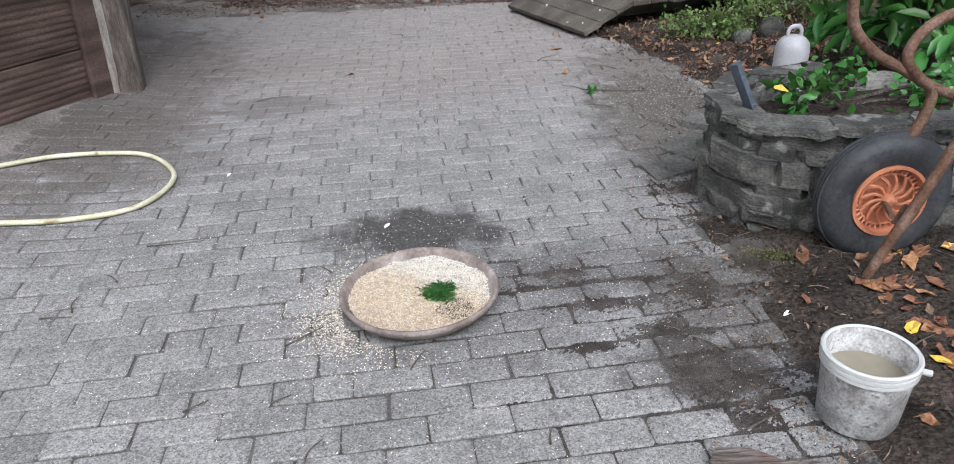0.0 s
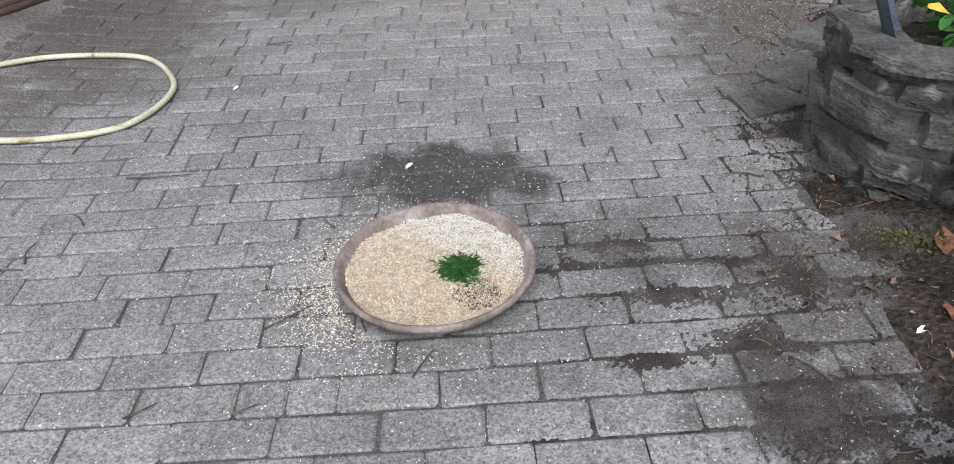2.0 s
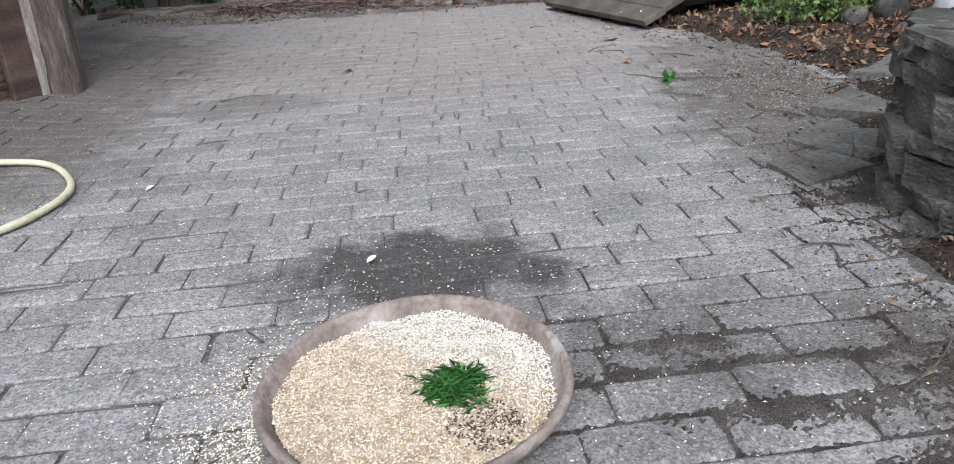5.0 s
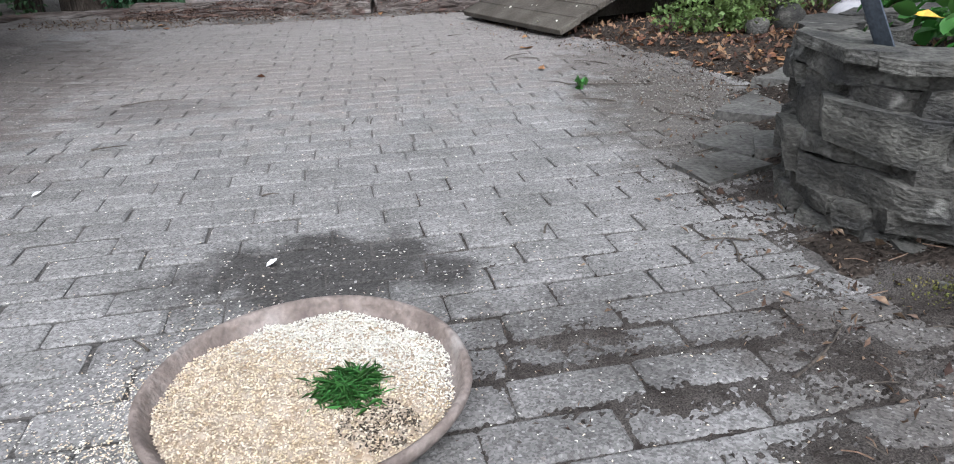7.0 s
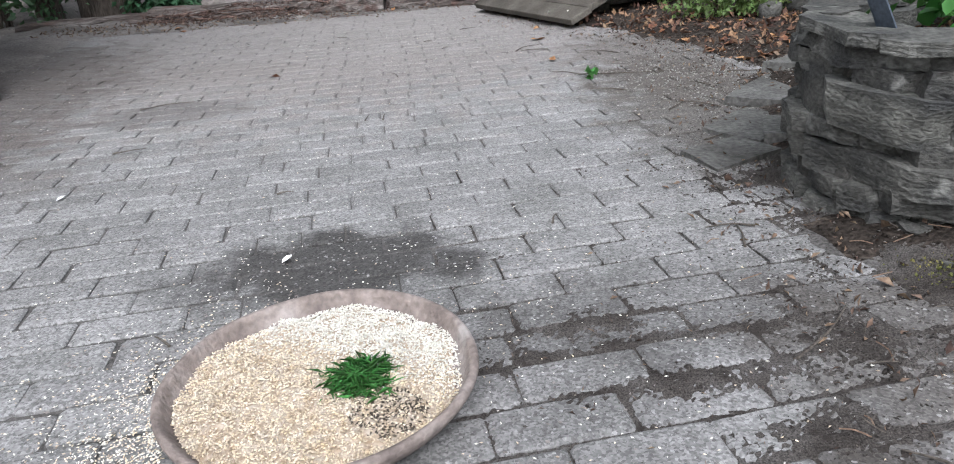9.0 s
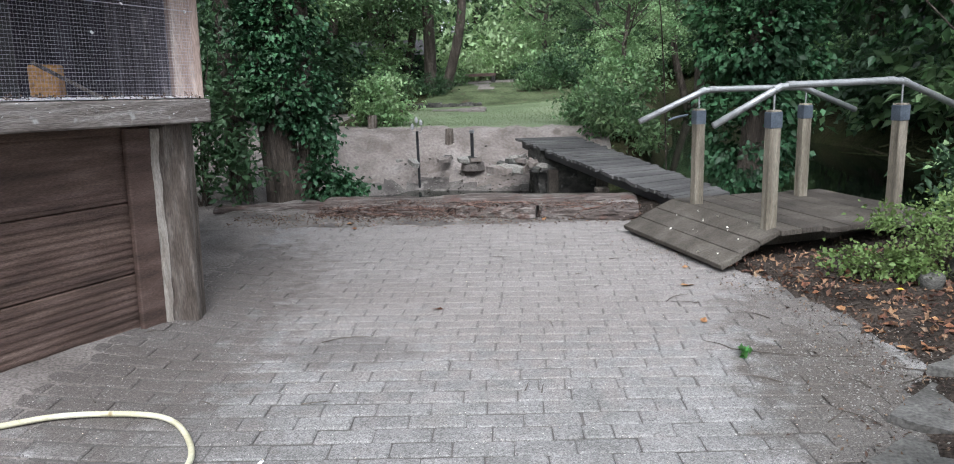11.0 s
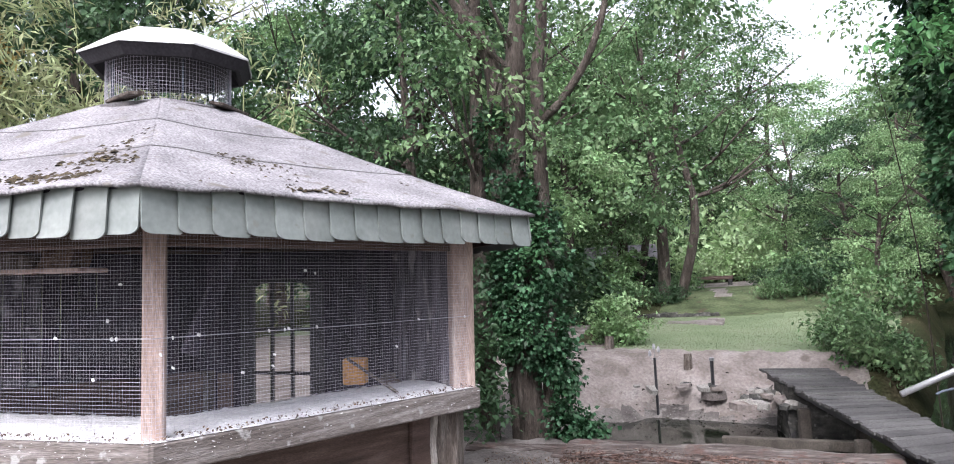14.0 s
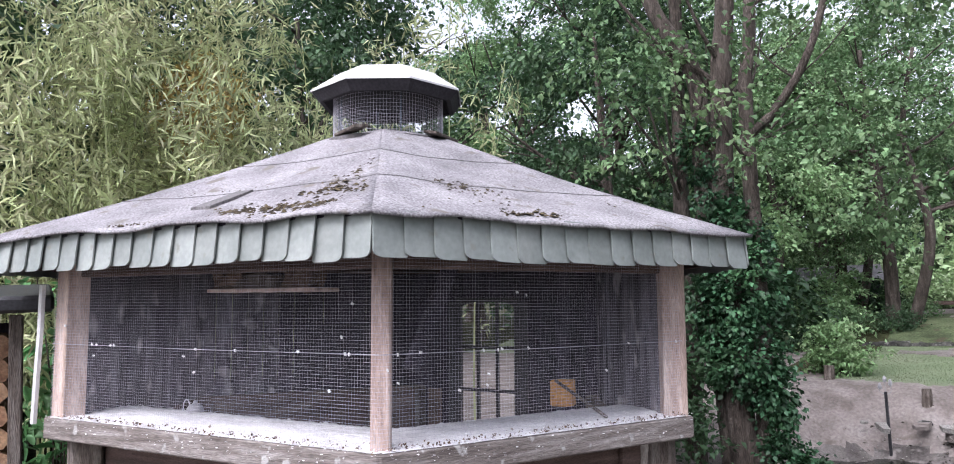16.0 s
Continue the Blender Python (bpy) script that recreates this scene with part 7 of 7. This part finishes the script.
def build_bamboo():
    rng = np.random.default_rng(50)
    t = thing("bamboo", pose(-7.7, 3.4, 0), "tall dense bamboo clump with narrow pale leaves", "bamboo")
    pts, outs = [], []
    for k in range(110):
        x, y = rng.normal(0, 1.0), rng.normal(-0.1, 1.25)
        h = rng.uniform(3.4, 6.2)
        lean = np.array((rng.normal(0.25, 0.3), rng.normal(-0.15, 0.3)))
        line = [Vector((x + lean[0] * s * s * 1.2, y + lean[1] * s * s * 1.2, h * s)) for s in np.linspace(0, 1, 7)]
        if k < 40:
            part("cane", rings(line, [0.014 - 0.0016 * j for j in range(7)], 5), M_LEAF_BAMBOO, t)
        for j in range(18):
            s = rng.uniform(0.3, 1.0)
            c = np.array((x + lean[0] * s * s * 1.2, y + lean[1] * s * s * 1.2, h * s)) + rng.normal(0, 0.16, 3)
            d = rng.normal(size=3)
            pts.append(c + rng.normal(0, 0.1, (20, 3)))
            outs.append(np.repeat(d[None], 20, 0))
    p, o = np.concatenate(pts), np.concatenate(outs)
    yel = np.hypot((p[:, 0] - YELLOW[0]) * 0.6, p[:, 1] - YELLOW[1]) + np.abs(p[:, 2] - YELLOW[2]) * 0.7 < 0.55
    part("foliage", leaves("foliage", p[~yel], 0.165, rng, 0.15, o[~yel] * 0.6, 0.08, 0.8), M_LEAF_BAMBOO, t)
    part("dry_foliage", leaves("dry_foliage", p[yel], 0.18, rng, 0.16, o[yel] * 0.6, 0.08, 0.8), M_LEAF_YELLOW, t, "dry yellow leaves")


build_bamboo()
bush("laurel", [(-6.3, 1.5, 2.2, 0.3, 0.3, 0.25), (-6.5, 1.7, 1.7, 0.35, 0.3, 0.4), (-6.4, 1.4, 1.0, 0.4, 0.4, 0.5)], 420, 0.14, M_LEAF_OAK, 51, "broad-leaved green shrub behind the loft", 5, 9, 0.08, 0.45, oval=True)


# ---- litter ----
def litter():
    rng = random.Random(20)
    nr = np.random.default_rng(20)

    def leaf(mat, s, k):
        v = [(-s * 0.5, 0, 0.002), (-s * 0.2, s * 0.24, 0.012), (s * 0.2, s * 0.2, 0.006), (s * 0.5, 0, 0.016), (s * 0.2, -s * 0.22, 0.012), (-s * 0.2, -s * 0.2, 0.004), (-s * 0.2, 0, 0.001), (s * 0.2, 0, 0.004)]
        v = [(a, b, c * (1 + 0.5 * math.sin(k + i))) for i, (a, b, c) in enumerate(v)]
        f = [(0, 6, 1), (1, 6, 7, 2), (2, 7, 3), (3, 7, 4), (4, 7, 6, 5), (5, 6, 0)]
        me = bpy.data.meshes.new("fallen_leaf")
        me.from_pydata(v, [], f)
        me.materials.append(mat)
        return me
    brown = [leaf(M_LITTER, 0.05 + 0.014 * k, k) for k in range(4)]
    yellow = leaf(M_LITTER_Y, 0.075, 2)
    spots = [(-0.41, 2.65, 0), (0.9, 2.41, 0), (1.22, 0.04, 0), (1.35, -0.16, 0), (1.32, -0.38, 1), (1.14, -0.73, 0), (1.11, -0.21, 0), (1.68, -0.01, 1), (1.95, 2.7, 1), (1.94, 2.44, 0), (1.71, 2.0, 0), (1.7, 2.34, 0), (1.8, 2.87, 0), (1.02, 3.37, 0), (0.95, 3.0, 0), (1.3, 0.5, 1)]
    spots += [(rng.uniform(1.3, 1.8), rng.uniform(-0.55, 0.02), 1 if k % 13 == 5 else 0) for k in range(66)] + [(rng.uniform(1.5, 2.6), rng.uniform(1.9, 3.2), 0) for k in range(48)] + [(rng.uniform(-1.5, 0.9), rng.uniform(4.7, 5.1), 0) for k in range(4)]
    for x, y, ye in spots:
        z = on_ground(x, y) if not (x == 1.3 and y == 0.5) else 0.43
        o = part("fallen_leaf", yellow if ye else brown[rng.randrange(4)], None, m=pose(x, y, z + 0.003, rng.uniform(-12, 12), rng.uniform(-12, 12), rng.uniform(0, 360)))
        tagged(o, "bright yellow fallen leaf" + " on the ground" if ye else "curled brown fallen leaf on the ground", "fallen leaf", "fallen leaves")
    # green sprig, feathers
    tagged(part("green_sprig", leaves("green_sprig", np.stack([nr.normal(0.97, 0.018, 14), nr.normal(2.0, 0.018, 14), nr.uniform(0.005, 0.03, 14)], 1), 0.05, nr, 0.6, sag=-0.2), M_HERB), "small fresh green sprig on the paving", "sprig")
    for x, y, r in ((1.03, -0.25, 30), (-0.12, 0.5, 60), (-0.82, 1.1, 70)):
        v = [(0, 0, 0.002), (0.012, 0.007, 0.004), (0.028, 0.008, 0.006), (0.038, 0, 0.004), (0.028, -0.007, 0.006), (0.012, -0.006, 0.004)]
        tagged(part("feather", (v, [(0, 1, 2, 3), (0, 3, 4, 5)]), M_FEATHER, m=pose(x, y, on_ground(x, y) + 0.003, 0, 0, r)), "small white feather on the ground", "feather", "feathers on the ground")
    # crumbs of leaf, twigs and pebbles on the soil
    n = 7000
    x, y = nr.uniform(0.9, 3.2, n), nr.uniform(-2.0, 4.4, n)
    keep = x > soil_edge(y) - 0.25 * nr.random(n) ** 2
    x, y = x[keep], y[keep]
    p = np.stack([x, y, np.maximum(ground_z(x, y), pave_z(x, y)) + 0.004], 1)
    h = len(p) // 3
    tagged(part("leaf_litter", leaves("leaf_litter", p[:h], 0.03, nr, 0.6, out=np.array([[0, 0, 0.0]]), sag=0, spread=1), M_LITTER_S), "broken dry leaves on the soil", "leaf litter", kind="stuff")
    tagged(part("soil_crumbs", seeds("soil_crumbs", p[h:], 0.014, nr, 0.4), M_SOIL), "crumbs of dark earth along the paving", "soil crumbs", kind="stuff")
    n = 5000
    x, y = nr.uniform(-2.6, 1.6, n), nr.uniform(-1.6, 5.3, n)
    w = np.exp(-((x + 1.9) / 0.45) ** 2) + np.exp(-((y - 4.9) / 0.25) ** 2) + 0.8 * np.exp(-(((x - 0.75) / 0.25) ** 2 + ((y + 0.42) / 0.2) ** 2)) + 0.9 * np.exp(-(((x - 0.85)/0.3) ** 2)) * (y < 1) + 0.06
    keep = nr.random(n) < w
    x, y = x[keep], y[keep]
    p = np.stack([x, y, np.maximum(ground_z(x, y), pave_z(x, y)) + 0.002], 1)
    tagged(part("grit", seeds("grit", p, 0.006, nr, 0.4), M_TWIG), "dark grit scattered on the paving", "grit", kind="stuff")
    # earth trodden over the paving's edge: an uneven skin that runs out among the pavers
    xs, ys = np.concatenate([np.arange(0.2, 1.3, 0.006), np.arange(1.3, 1.75, 0.014)]), np.concatenate([np.arange(-1.35, -0.9, 0.014), np.arange(-0.9, 0.45, 0.006), np.arange(0.45, 1.0, 0.014)])
    X, Y = np.meshgrid(xs, ys)
    E = soil_edge(Y)
    fine = 0.5 * wob(X, Y, 38, 1) + 0.35 * wob(X, Y, 90, 2) + 0.2 * wob(X, Y, 190, 4) + 0.42 * nr.normal(size=X.shape)
    soft = wob(X, Y, 8, 3) * 0.6 + wob(X, Y, 17, 5) * 0.4
    d = X - E + 0.14 * soft
    Z = -0.0092 + 0.0074 * sstep(-0.5, -0.08, d) + 0.015 * sstep(-0.03, 0.16, d) + 0.03 * sstep(0.05, 0.5, d)
    for cx, cy, rx, ry, h in ((0.76, -0.42, 0.14, 0.12, 0.009), (0.56, -0.09, 0.2, 0.05, 0.0085), (0.9, -0.05, 0.2, 0.12, 0.008), (0.45, 0.12, 0.14, 0.06, 0.006), (0.82, -0.62, 0.1, 0.1, 0.006), (0.5, -0.3, 0.16, 0.03, 0.0075), (0.72, -0.24, 0.14, 0.07, 0.008), (0.33, 0.02, 0.14, 0.03, 0.007), (0.62, 0.03, 0.2, 0.03, 0.008)):
        Z = np.maximum(Z, -0.006 + h * np.exp(-((X - cx) / rx) ** 2 - ((Y - cy) / ry) ** 2))
    Z = Z + 0.0036 * fine + 0.035 * np.exp(-((Y - 0.13) / 0.09) ** 2) * sstep(0.98, 1.12, X + 0.05 * soft)
    Z = np.where(d > 0.3, np.minimum(Z, ground_z(X, Y) + 0.004 + 0.01 * fine) + 0.002, Z)
    v = np.stack([X, Y, Z], -1).reshape(-1, 3)
    nx, ny = len(xs), len(ys)
    q = (np.arange(ny - 1)[:, None] * nx + np.arange(nx - 1)[None]).reshape(-1)
    skin = fast_mesh("trodden_earth", v, np.stack([q, q + 1, q + nx + 1, q + nx], 1))
    skin.materials.append(M_EARTH)
    skin.materials.append(M_SOIL)
    skin.polygons.foreach_set("material_index", ((d + 0.07 * fine).reshape(-1)[q] > 0.1).astype(np.int32))
    tagged(part("trodden_earth", skin, None, smooth=True), "thin skin of trodden earth over the pavers", "earth", kind="stuff")
    # crumbs and clods lying on it
    q = nr.permutation(np.flatnonzero((v[:, 2] > -0.0035) & (v[:, 2] < 0.03)))[:5200]
    p = v[q] + np.stack([nr.normal(0, 0.006, len(q)), nr.normal(0, 0.006, len(q)), np.full(len(q), 0.0015)], 1)
    p[:, 2] = np.maximum(p[:, 2], 0.001)
    for nm, a, b, ln, mt in (("earth_crumbs", 0, 2600, 0.0042, M_EARTH), ("fine_crumbs", 2600, 4300, 0.0028, M_SOIL), ("small_clods", 4300, 4700, 0.0085, M_EARTH), ("root_threads", 4700, 5200, 0.012, M_LITTER_S)):
        me = seeds(nm, p[a:b], ln, nr, 0.5) if nm != "root_threads" else leaves(nm, p[a:b], ln, nr, 0.12, sag=0)
        tagged(part(nm, me, mt), "loose crumbs of dark earth on the pavers" if nm != "root_threads" else "dry root threads in the trodden earth", "earth", kind="stuff")
    # earth and dry bits washed over the paving's soft edge
    n = 9000
    y = nr.uniform(-1.6, 4.2, n)
    x = soil_edge(y) + nr.normal(-0.04, 0.17, n)
    p = np.stack([x, y, np.maximum(ground_z(x, y), pave_z(x, y)) + 0.003], 1)
    for nm, sel, ln, mt, lab in (("edge_earth", p[:2600], 0.008, M_EARTH, "crumbled earth along the paving's edge"), ("edge_crumbs", p[2600:6000], 0.0045, M_SOIL, "fine dark crumbs along the paving's edge"), ("edge_grit", p[6000:7600], 0.007, M_DUST, "pale grit along the paving's edge")):
        tagged(part(nm, seeds(nm, sel, ln, nr, 0.3), mt), lab, "earth", kind="stuff")
    tagged(part("edge_litter", leaves("edge_litter", p[8000:], 0.02, nr, 0.4, sag=0), M_LITTER_S), "dry leaf bits along the paving's edge", "leaf litter", kind="stuff")
    # short straws and root threads on the earth
    for k in range(46):
        x, y, ln = rng.gauss(1.0, 0.16), rng.uniform(-0.85, 0.35), rng.uniform(0.02, 0.06)
        path = curve_through([(-ln / 2, 0, 0.003), (0, ln * 0.12 * math.sin(k), 0.006), (ln / 2, ln * 0.15 * math.cos(k * 2), 0.003)], 2)
        z = 0.012 if x < float(soil_edge(y)) else on_ground(x, y) + 0.006
        tagged(part("straw", rings(path, 0.0013, 4), M_LITTER_S if k % 3 else M_TWIG, m=pose(x, y, z, 0, 0, rng.uniform(0, 180))), "short dry straw lying on the earth", "straw", "straws on the earth")
    n = 1700
    x, y = nr.uniform(1.25, 2.8, n), nr.uniform(1.9, 3.5, n)
    keep = x > soil_edge(y) + 0.02
    p = np.stack([x, y, np.maximum(ground_z(x, y), pave_z(x, y)) + 0.006], 1)[keep]
    tagged(part("bed_litter", leaves("bed_litter", p, 0.038, nr, 0.5, sag=0), M_LITTER_R), "red-brown leaf litter in the bed by the bridge", "leaf litter", kind="stuff")
    # rotten wood crumbled off the logs, and splinters of it
    n = 5200
    x = np.concatenate([nr.uniform(-1.75, -0.25, n * 3 // 4), nr.uniform(-0.25, 1.0, n - n * 3 // 4)])
    y = 5.2 - 0.085 * x + nr.normal(-0.12, 0.09, n)
    p = np.stack([x, y, [log_top(a, b) + 0.002 for a, b in zip(x, y)]], 1)
    tagged(part("wood_crumbs", leaves("wood_crumbs", p, 0.024, nr, 0.35, sag=0, out=np.stack([nr.normal(0, 2, n), nr.normal(0, 0.6, n), np.zeros(n)], 1), spread=0.4), M_ROTTEN), "red-brown crumbs of rotten wood on the logs", "wood crumbs", kind="stuff")
    n = 420
    x, y = nr.uniform(-1.3, 1.2, n), nr.normal(4.96, 0.09, n)
    p = np.stack([x, y, [log_top(a, b) + 0.003 for a, b in zip(x, y)]], 1)
    tagged(part("pale_chips", leaves("pale_chips", p, 0.02, nr, 0.5, sag=0), M_DUST), "pale wood chips and petals before the logs", "wood chips", kind="stuff")
    for k in range(34):
        x, ln = rng.uniform(-1.6, 0.9), rng.uniform(0.08, 0.3)
        y, q = 5.2 - 0.085 * x + rng.gauss(-0.1, 0.1), radians(rng.gauss(-4, 9))
        ends = [(x + d * ln * math.cos(q), y + d * ln * math.sin(q)) for d in (-0.5, -0.15, 0.2, 0.5)]
        path = [(a, b + 0.004 * math.sin(k + i), log_top(a, b) + 0.006) for i, (a, b) in enumerate(ends)]
        tagged(part("splinter", rings(path, [0.003, 0.009, 0.007, 0.002], 5), M_ROTTEN if k % 3 else M_LOG), "long splinter of rotten wood on the logs", "splinter", "splinters on the logs")
    # bark chips before the logs
    n = 1500
    x, y = nr.uniform(-2.4, 1.0, n), nr.normal(5.0, 0.14, n)
    p = np.stack([x, y, np.maximum(ground_z(x, y), pave_z(x, y)) + 0.004], 1)
    tagged(part("bark_chips", leaves("bark_chips", p, 0.026, nr, 0.4, sag=0), M_LITTER_S), "bark chips and dry leaves before the logs", "bark chips", kind="stuff")
    # pebbles by the planter
    n = 700
    x, y = nr.normal(1.35, 0.22, n), nr.normal(1.85, 0.3, n)
    p = np.stack([x, y, np.maximum(ground_z(x, y), pave_z(x, y)) + 0.002], 1)
    tagged(part("pebbles", seeds("pebbles", p, 0.013, nr, 0.3), M_PALE), "small pale pebbles by the flower bed", "pebbles", kind="stuff")
    # pale husks and specks over the paving round the dish
    n = 1900
    r, q = np.abs(nr.normal(0, 0.75, n)), nr.uniform(0, 2 * math.pi, n)
    x, y = r * np.cos(q) - 0.1, r * np.sin(q) + 0.15
    keep = (x < soil_edge(y)) & (np.hypot(x - 0.01, y + 0.02) > 0.26)
    x, y = x[keep], y[keep]
    p = np.stack([x, y, pave_z(x, y) + 0.002], 1)
    h = len(p) // 2
    for nm, pts, mt, s in (("husk_specks", p[:h], M_RICE, 0.006), ("grey_specks", p[h:], M_DUST, 0.009)):
        me = leaves(nm, pts, s, nr, 0.7, sag=0)
        co = np.empty(len(me.vertices) * 3, np.float32)
        me.vertices.foreach_get("co", co)
        co = co.reshape(-1, 4, 3)
        co[:, :, 2] = co[:, :1, 2] + 0.25 * np.abs(co[:, :, 2] - co[:, :1, 2])
        me.vertices.foreach_set("co", co.ravel())
        tagged(part(nm, me, mt), "pale feed husks strewn over the paving" if mt is M_RICE else "dusty specks strewn over the paving", "husks", kind="stuff")
    # twigs
    k = 0
    for x, y, ln, r in [(-0.8, 2.24, 0.22, 20), (-1.2, 0.72, 0.14, 80), (-0.32, -0.15, 0.13, 35), (-0.87, 0.5, 0.2, 5), (0.95, -0.9, 0.25, -25), (1.1, 2.0, 0.35, -20), (-0.9, 5.05, 0.5, 12), (-0.25, -0.62, 0.1, 75), (0.0, -0.3, 0.09, 60)] + [(rng.uniform(0.8, 1.9), rng.uniform(-1.0, 3.0), rng.uniform(0.05, 0.2), rng.uniform(0, 180)) for _ in range(40)] + [(rng.uniform(-2, 1), rng.uniform(-1, 4.6), rng.uniform(0.04, 0.11), rng.uniform(0, 180)) for _ in range(30)]:
        z = on_ground(x, y)
        k += 1
        path = curve_through([(-ln / 2, 0, 0.004), (0, ln * 0.08 * math.sin(k), 0.007), (ln / 2, ln * 0.1 * math.cos(k * 2), 0.004)], 3)
        tagged(part("twig", rings(path, [0.003 - 0.0003 * j for j in range(7)], 5), M_TWIG, m=pose(x, y, z, 0, 0, r)), "thin dry twig lying on the ground", "twig", "twigs on the ground")
    # strip of bark by the bucket
    b = box(0.3, 0.07, 0.018, 0, 1, 0, 0, 3)
    for q in b.verts:
        q.co += noise.noise_vector(q.co * 9) * 0.02
    tagged(part("bark_piece", b, M_LOG, m=pose(0.78, -0.8, 0.0, 0, 0, -22)), "strip of rotten bark beside the bucket", "bark")
    # grass on the lawn and weeds at the sand's edge
    n = 16000
    x, y = nr.uniform(-3, 2.2, n), nr.uniform(10.3, 17.2, n)
    keep = (ground_mat(x, y) == 3)
    x, y = x[keep], y[keep]
    p = np.stack([x, y, ground_z(x, y)], 1)
    tagged(part("grass", leaves("grass", p, 0.025, nr, 0.16, out=np.array([[0, 0, 1.8]]), sag=0, spread=0.6), leafy("grass_blades", [(0.125, 0.17, 0.085), (0.17, 0.21, 0.115)])), "short green lawn grass", "grass", kind="stuff")

    # pale petals on the bridge and the logs
    n = 260
    x, y = nr.uniform(0.1, 2.5, n), nr.uniform(3.2, 5.5, n)
    u, w = (x - 1.185) * P_DIR.x + (y - 3.215) * P_DIR.y, (x - 1.185) * E_DIR.x + (y - 3.215) * E_DIR.y
    on = (u > 0.02) & (u < 1.6) & (w > 0.1) & (w < 1.05)
    z = 0.055 + np.where(u < 0.38, u * 0.41, 0.142)
    p = np.stack([x, y, z + 0.008], 1)[on]
    tagged(part("petals", leaves("petals", p, 0.02, nr, 0.7, sag=0), M_RICE), "pale petals fallen on the bridge planks", "petals", kind="stuff")
    # dead branches in the pond
    for k in range(8):
        x, y = rng.uniform(3.2, 5.2), rng.uniform(7.0, 9.5)
        ln = rng.uniform(0.5, 1.6)
        path = curve_through([(-ln / 2, 0, 0), (0, 0.08 * ln, 0.06), (ln / 2, -0.05, rng.uniform(0, 0.3))], 4)
        tagged(part("dead_branch", rings(path, [0.022 - 0.002 * j for j in range(9)], 6), M_FLOOR, m=pose(x, y, max(-0.4, on_ground(x, y)) + 0.01, 0, 0, rng.uniform(0, 180))), "dead grey branch lying in the pond", "branch", "branches in the pond")


litter()


# ---- paving ----
def paver_mesh(ln, w, h, rng):
    """A worn paver: rounded corners, an uneven outline and a soft edge round its top."""
    x, y = ln / 2, w / 2
    a = 0.007
    line = [(-x + a, -y), (0, -y), (x - a, -y), (x, -y + a), (x, y - a), (x - a, y), (0, y), (-x + a, y), (-x, y - a), (-x, -y + a)]
    line = [(p + rng.uniform(-0.0018, 0.0018), q + rng.uniform(-0.0018, 0.0018)) for p, q in line]
    b = [rng.uniform(0.004, 0.0085) for p in line]
    n = len(line)
    v = [(p, q, 0) for p, q in line] + [(p, q, h - 0.6 * e) for (p, q), e in zip(line, b)]
    v += [(p * (1 - e / x), q * (1 - e / y), h + rng.uniform(-0.0006, 0.0006)) for (p, q), e in zip(line, b)]
    f = [(k + i, k + (i + 1) % n, k + n + (i + 1) % n, k + n + i) for k in (0, n) for i in range(n)]
    return v, f + [tuple(range(2 * n, 3 * n))]


def build_paving():
    rng = random.Random(7)
    pl, pw, gap, th = 0.206, 0.0995, 0.0062, 0.06
    paving = thing("pavement", pose(0, 0, 0), "worn grey concrete pavers in running bond, strewn with grain", "paving", kind="structure")
    kinds = {}
    for size, ln in (("whole", pl - 0.004), ("half", pl / 2 - 0.004)):
        for k in range(7 if size == "whole" else 2):
            v, f = paver_mesh(ln, pw - gap, th, rng)
            me = bpy.data.meshes.new("paver")
            me.from_pydata(v, [], f)
            me.materials.append(M_PAVER)
            kinds.setdefault(size, []).append((me, v, f))
    rest_v, rest_f = [], []
    for r in range(-43, 51):
        y0 = 0.038 + r * pw
        slope = 0.062 - 0.082 * float(sstep(0.5, 2.6, y0))
        off = (-0.5 if r % 2 else -0.6) + rng.uniform(-0.022, 0.022)
        for c in range(-18, 13):
            pieces = [("whole", off + (c + 0.5) * pl)]
            if rng.random() < 0.05:
                pieces = [("half", off + (c + 0.25) * pl), ("half", off + (c + 0.75) * pl)]
            for size, x in pieces:
                y = y0 + slope * x
                if x < -4.1 or x > soil_edge(y) + 0.5 or y > 5.0 or (abs(x + 3.34) < 1.3 and abs(y - 2.29) < 1.3):
                    continue
                y += 0.006 * math.sin(x * 2.1 + r * 0.35) + rng.uniform(-0.0012, 0.0012)
                xx = x + rng.uniform(-0.002, 0.002)
                z = float(pave_z(xx, y)) - th + rng.uniform(-0.003, 0.002)
                tilt = math.degrees(math.atan(float(pave_z(xx + 0.05, y) - pave_z(xx - 0.05, y)) / 0.1))
                m = pose(xx, y, z, rng.uniform(-0.8, 0.8), rng.uniform(-0.5, 0.5) - tilt, math.degrees(slope) + rng.uniform(-0.7, 0.7))
                me, v, f = kinds[size][rng.randrange(len(kinds[size]))]
                if -1.3 < x < 1.0 and -1.0 < y < 1.42:
                    part("paver", me, None, paving, m=m)
                else:
                    n = len(rest_v)
                    rest_v += [m @ Vector(p) for p in v]
                    rest_f += [tuple(i + n for i in q) for q in f]
    ob = part("paver_field", (rest_v, rest_f), M_PAVER_REST, paving)
    ob["kind"] = "stuff"


build_paving()
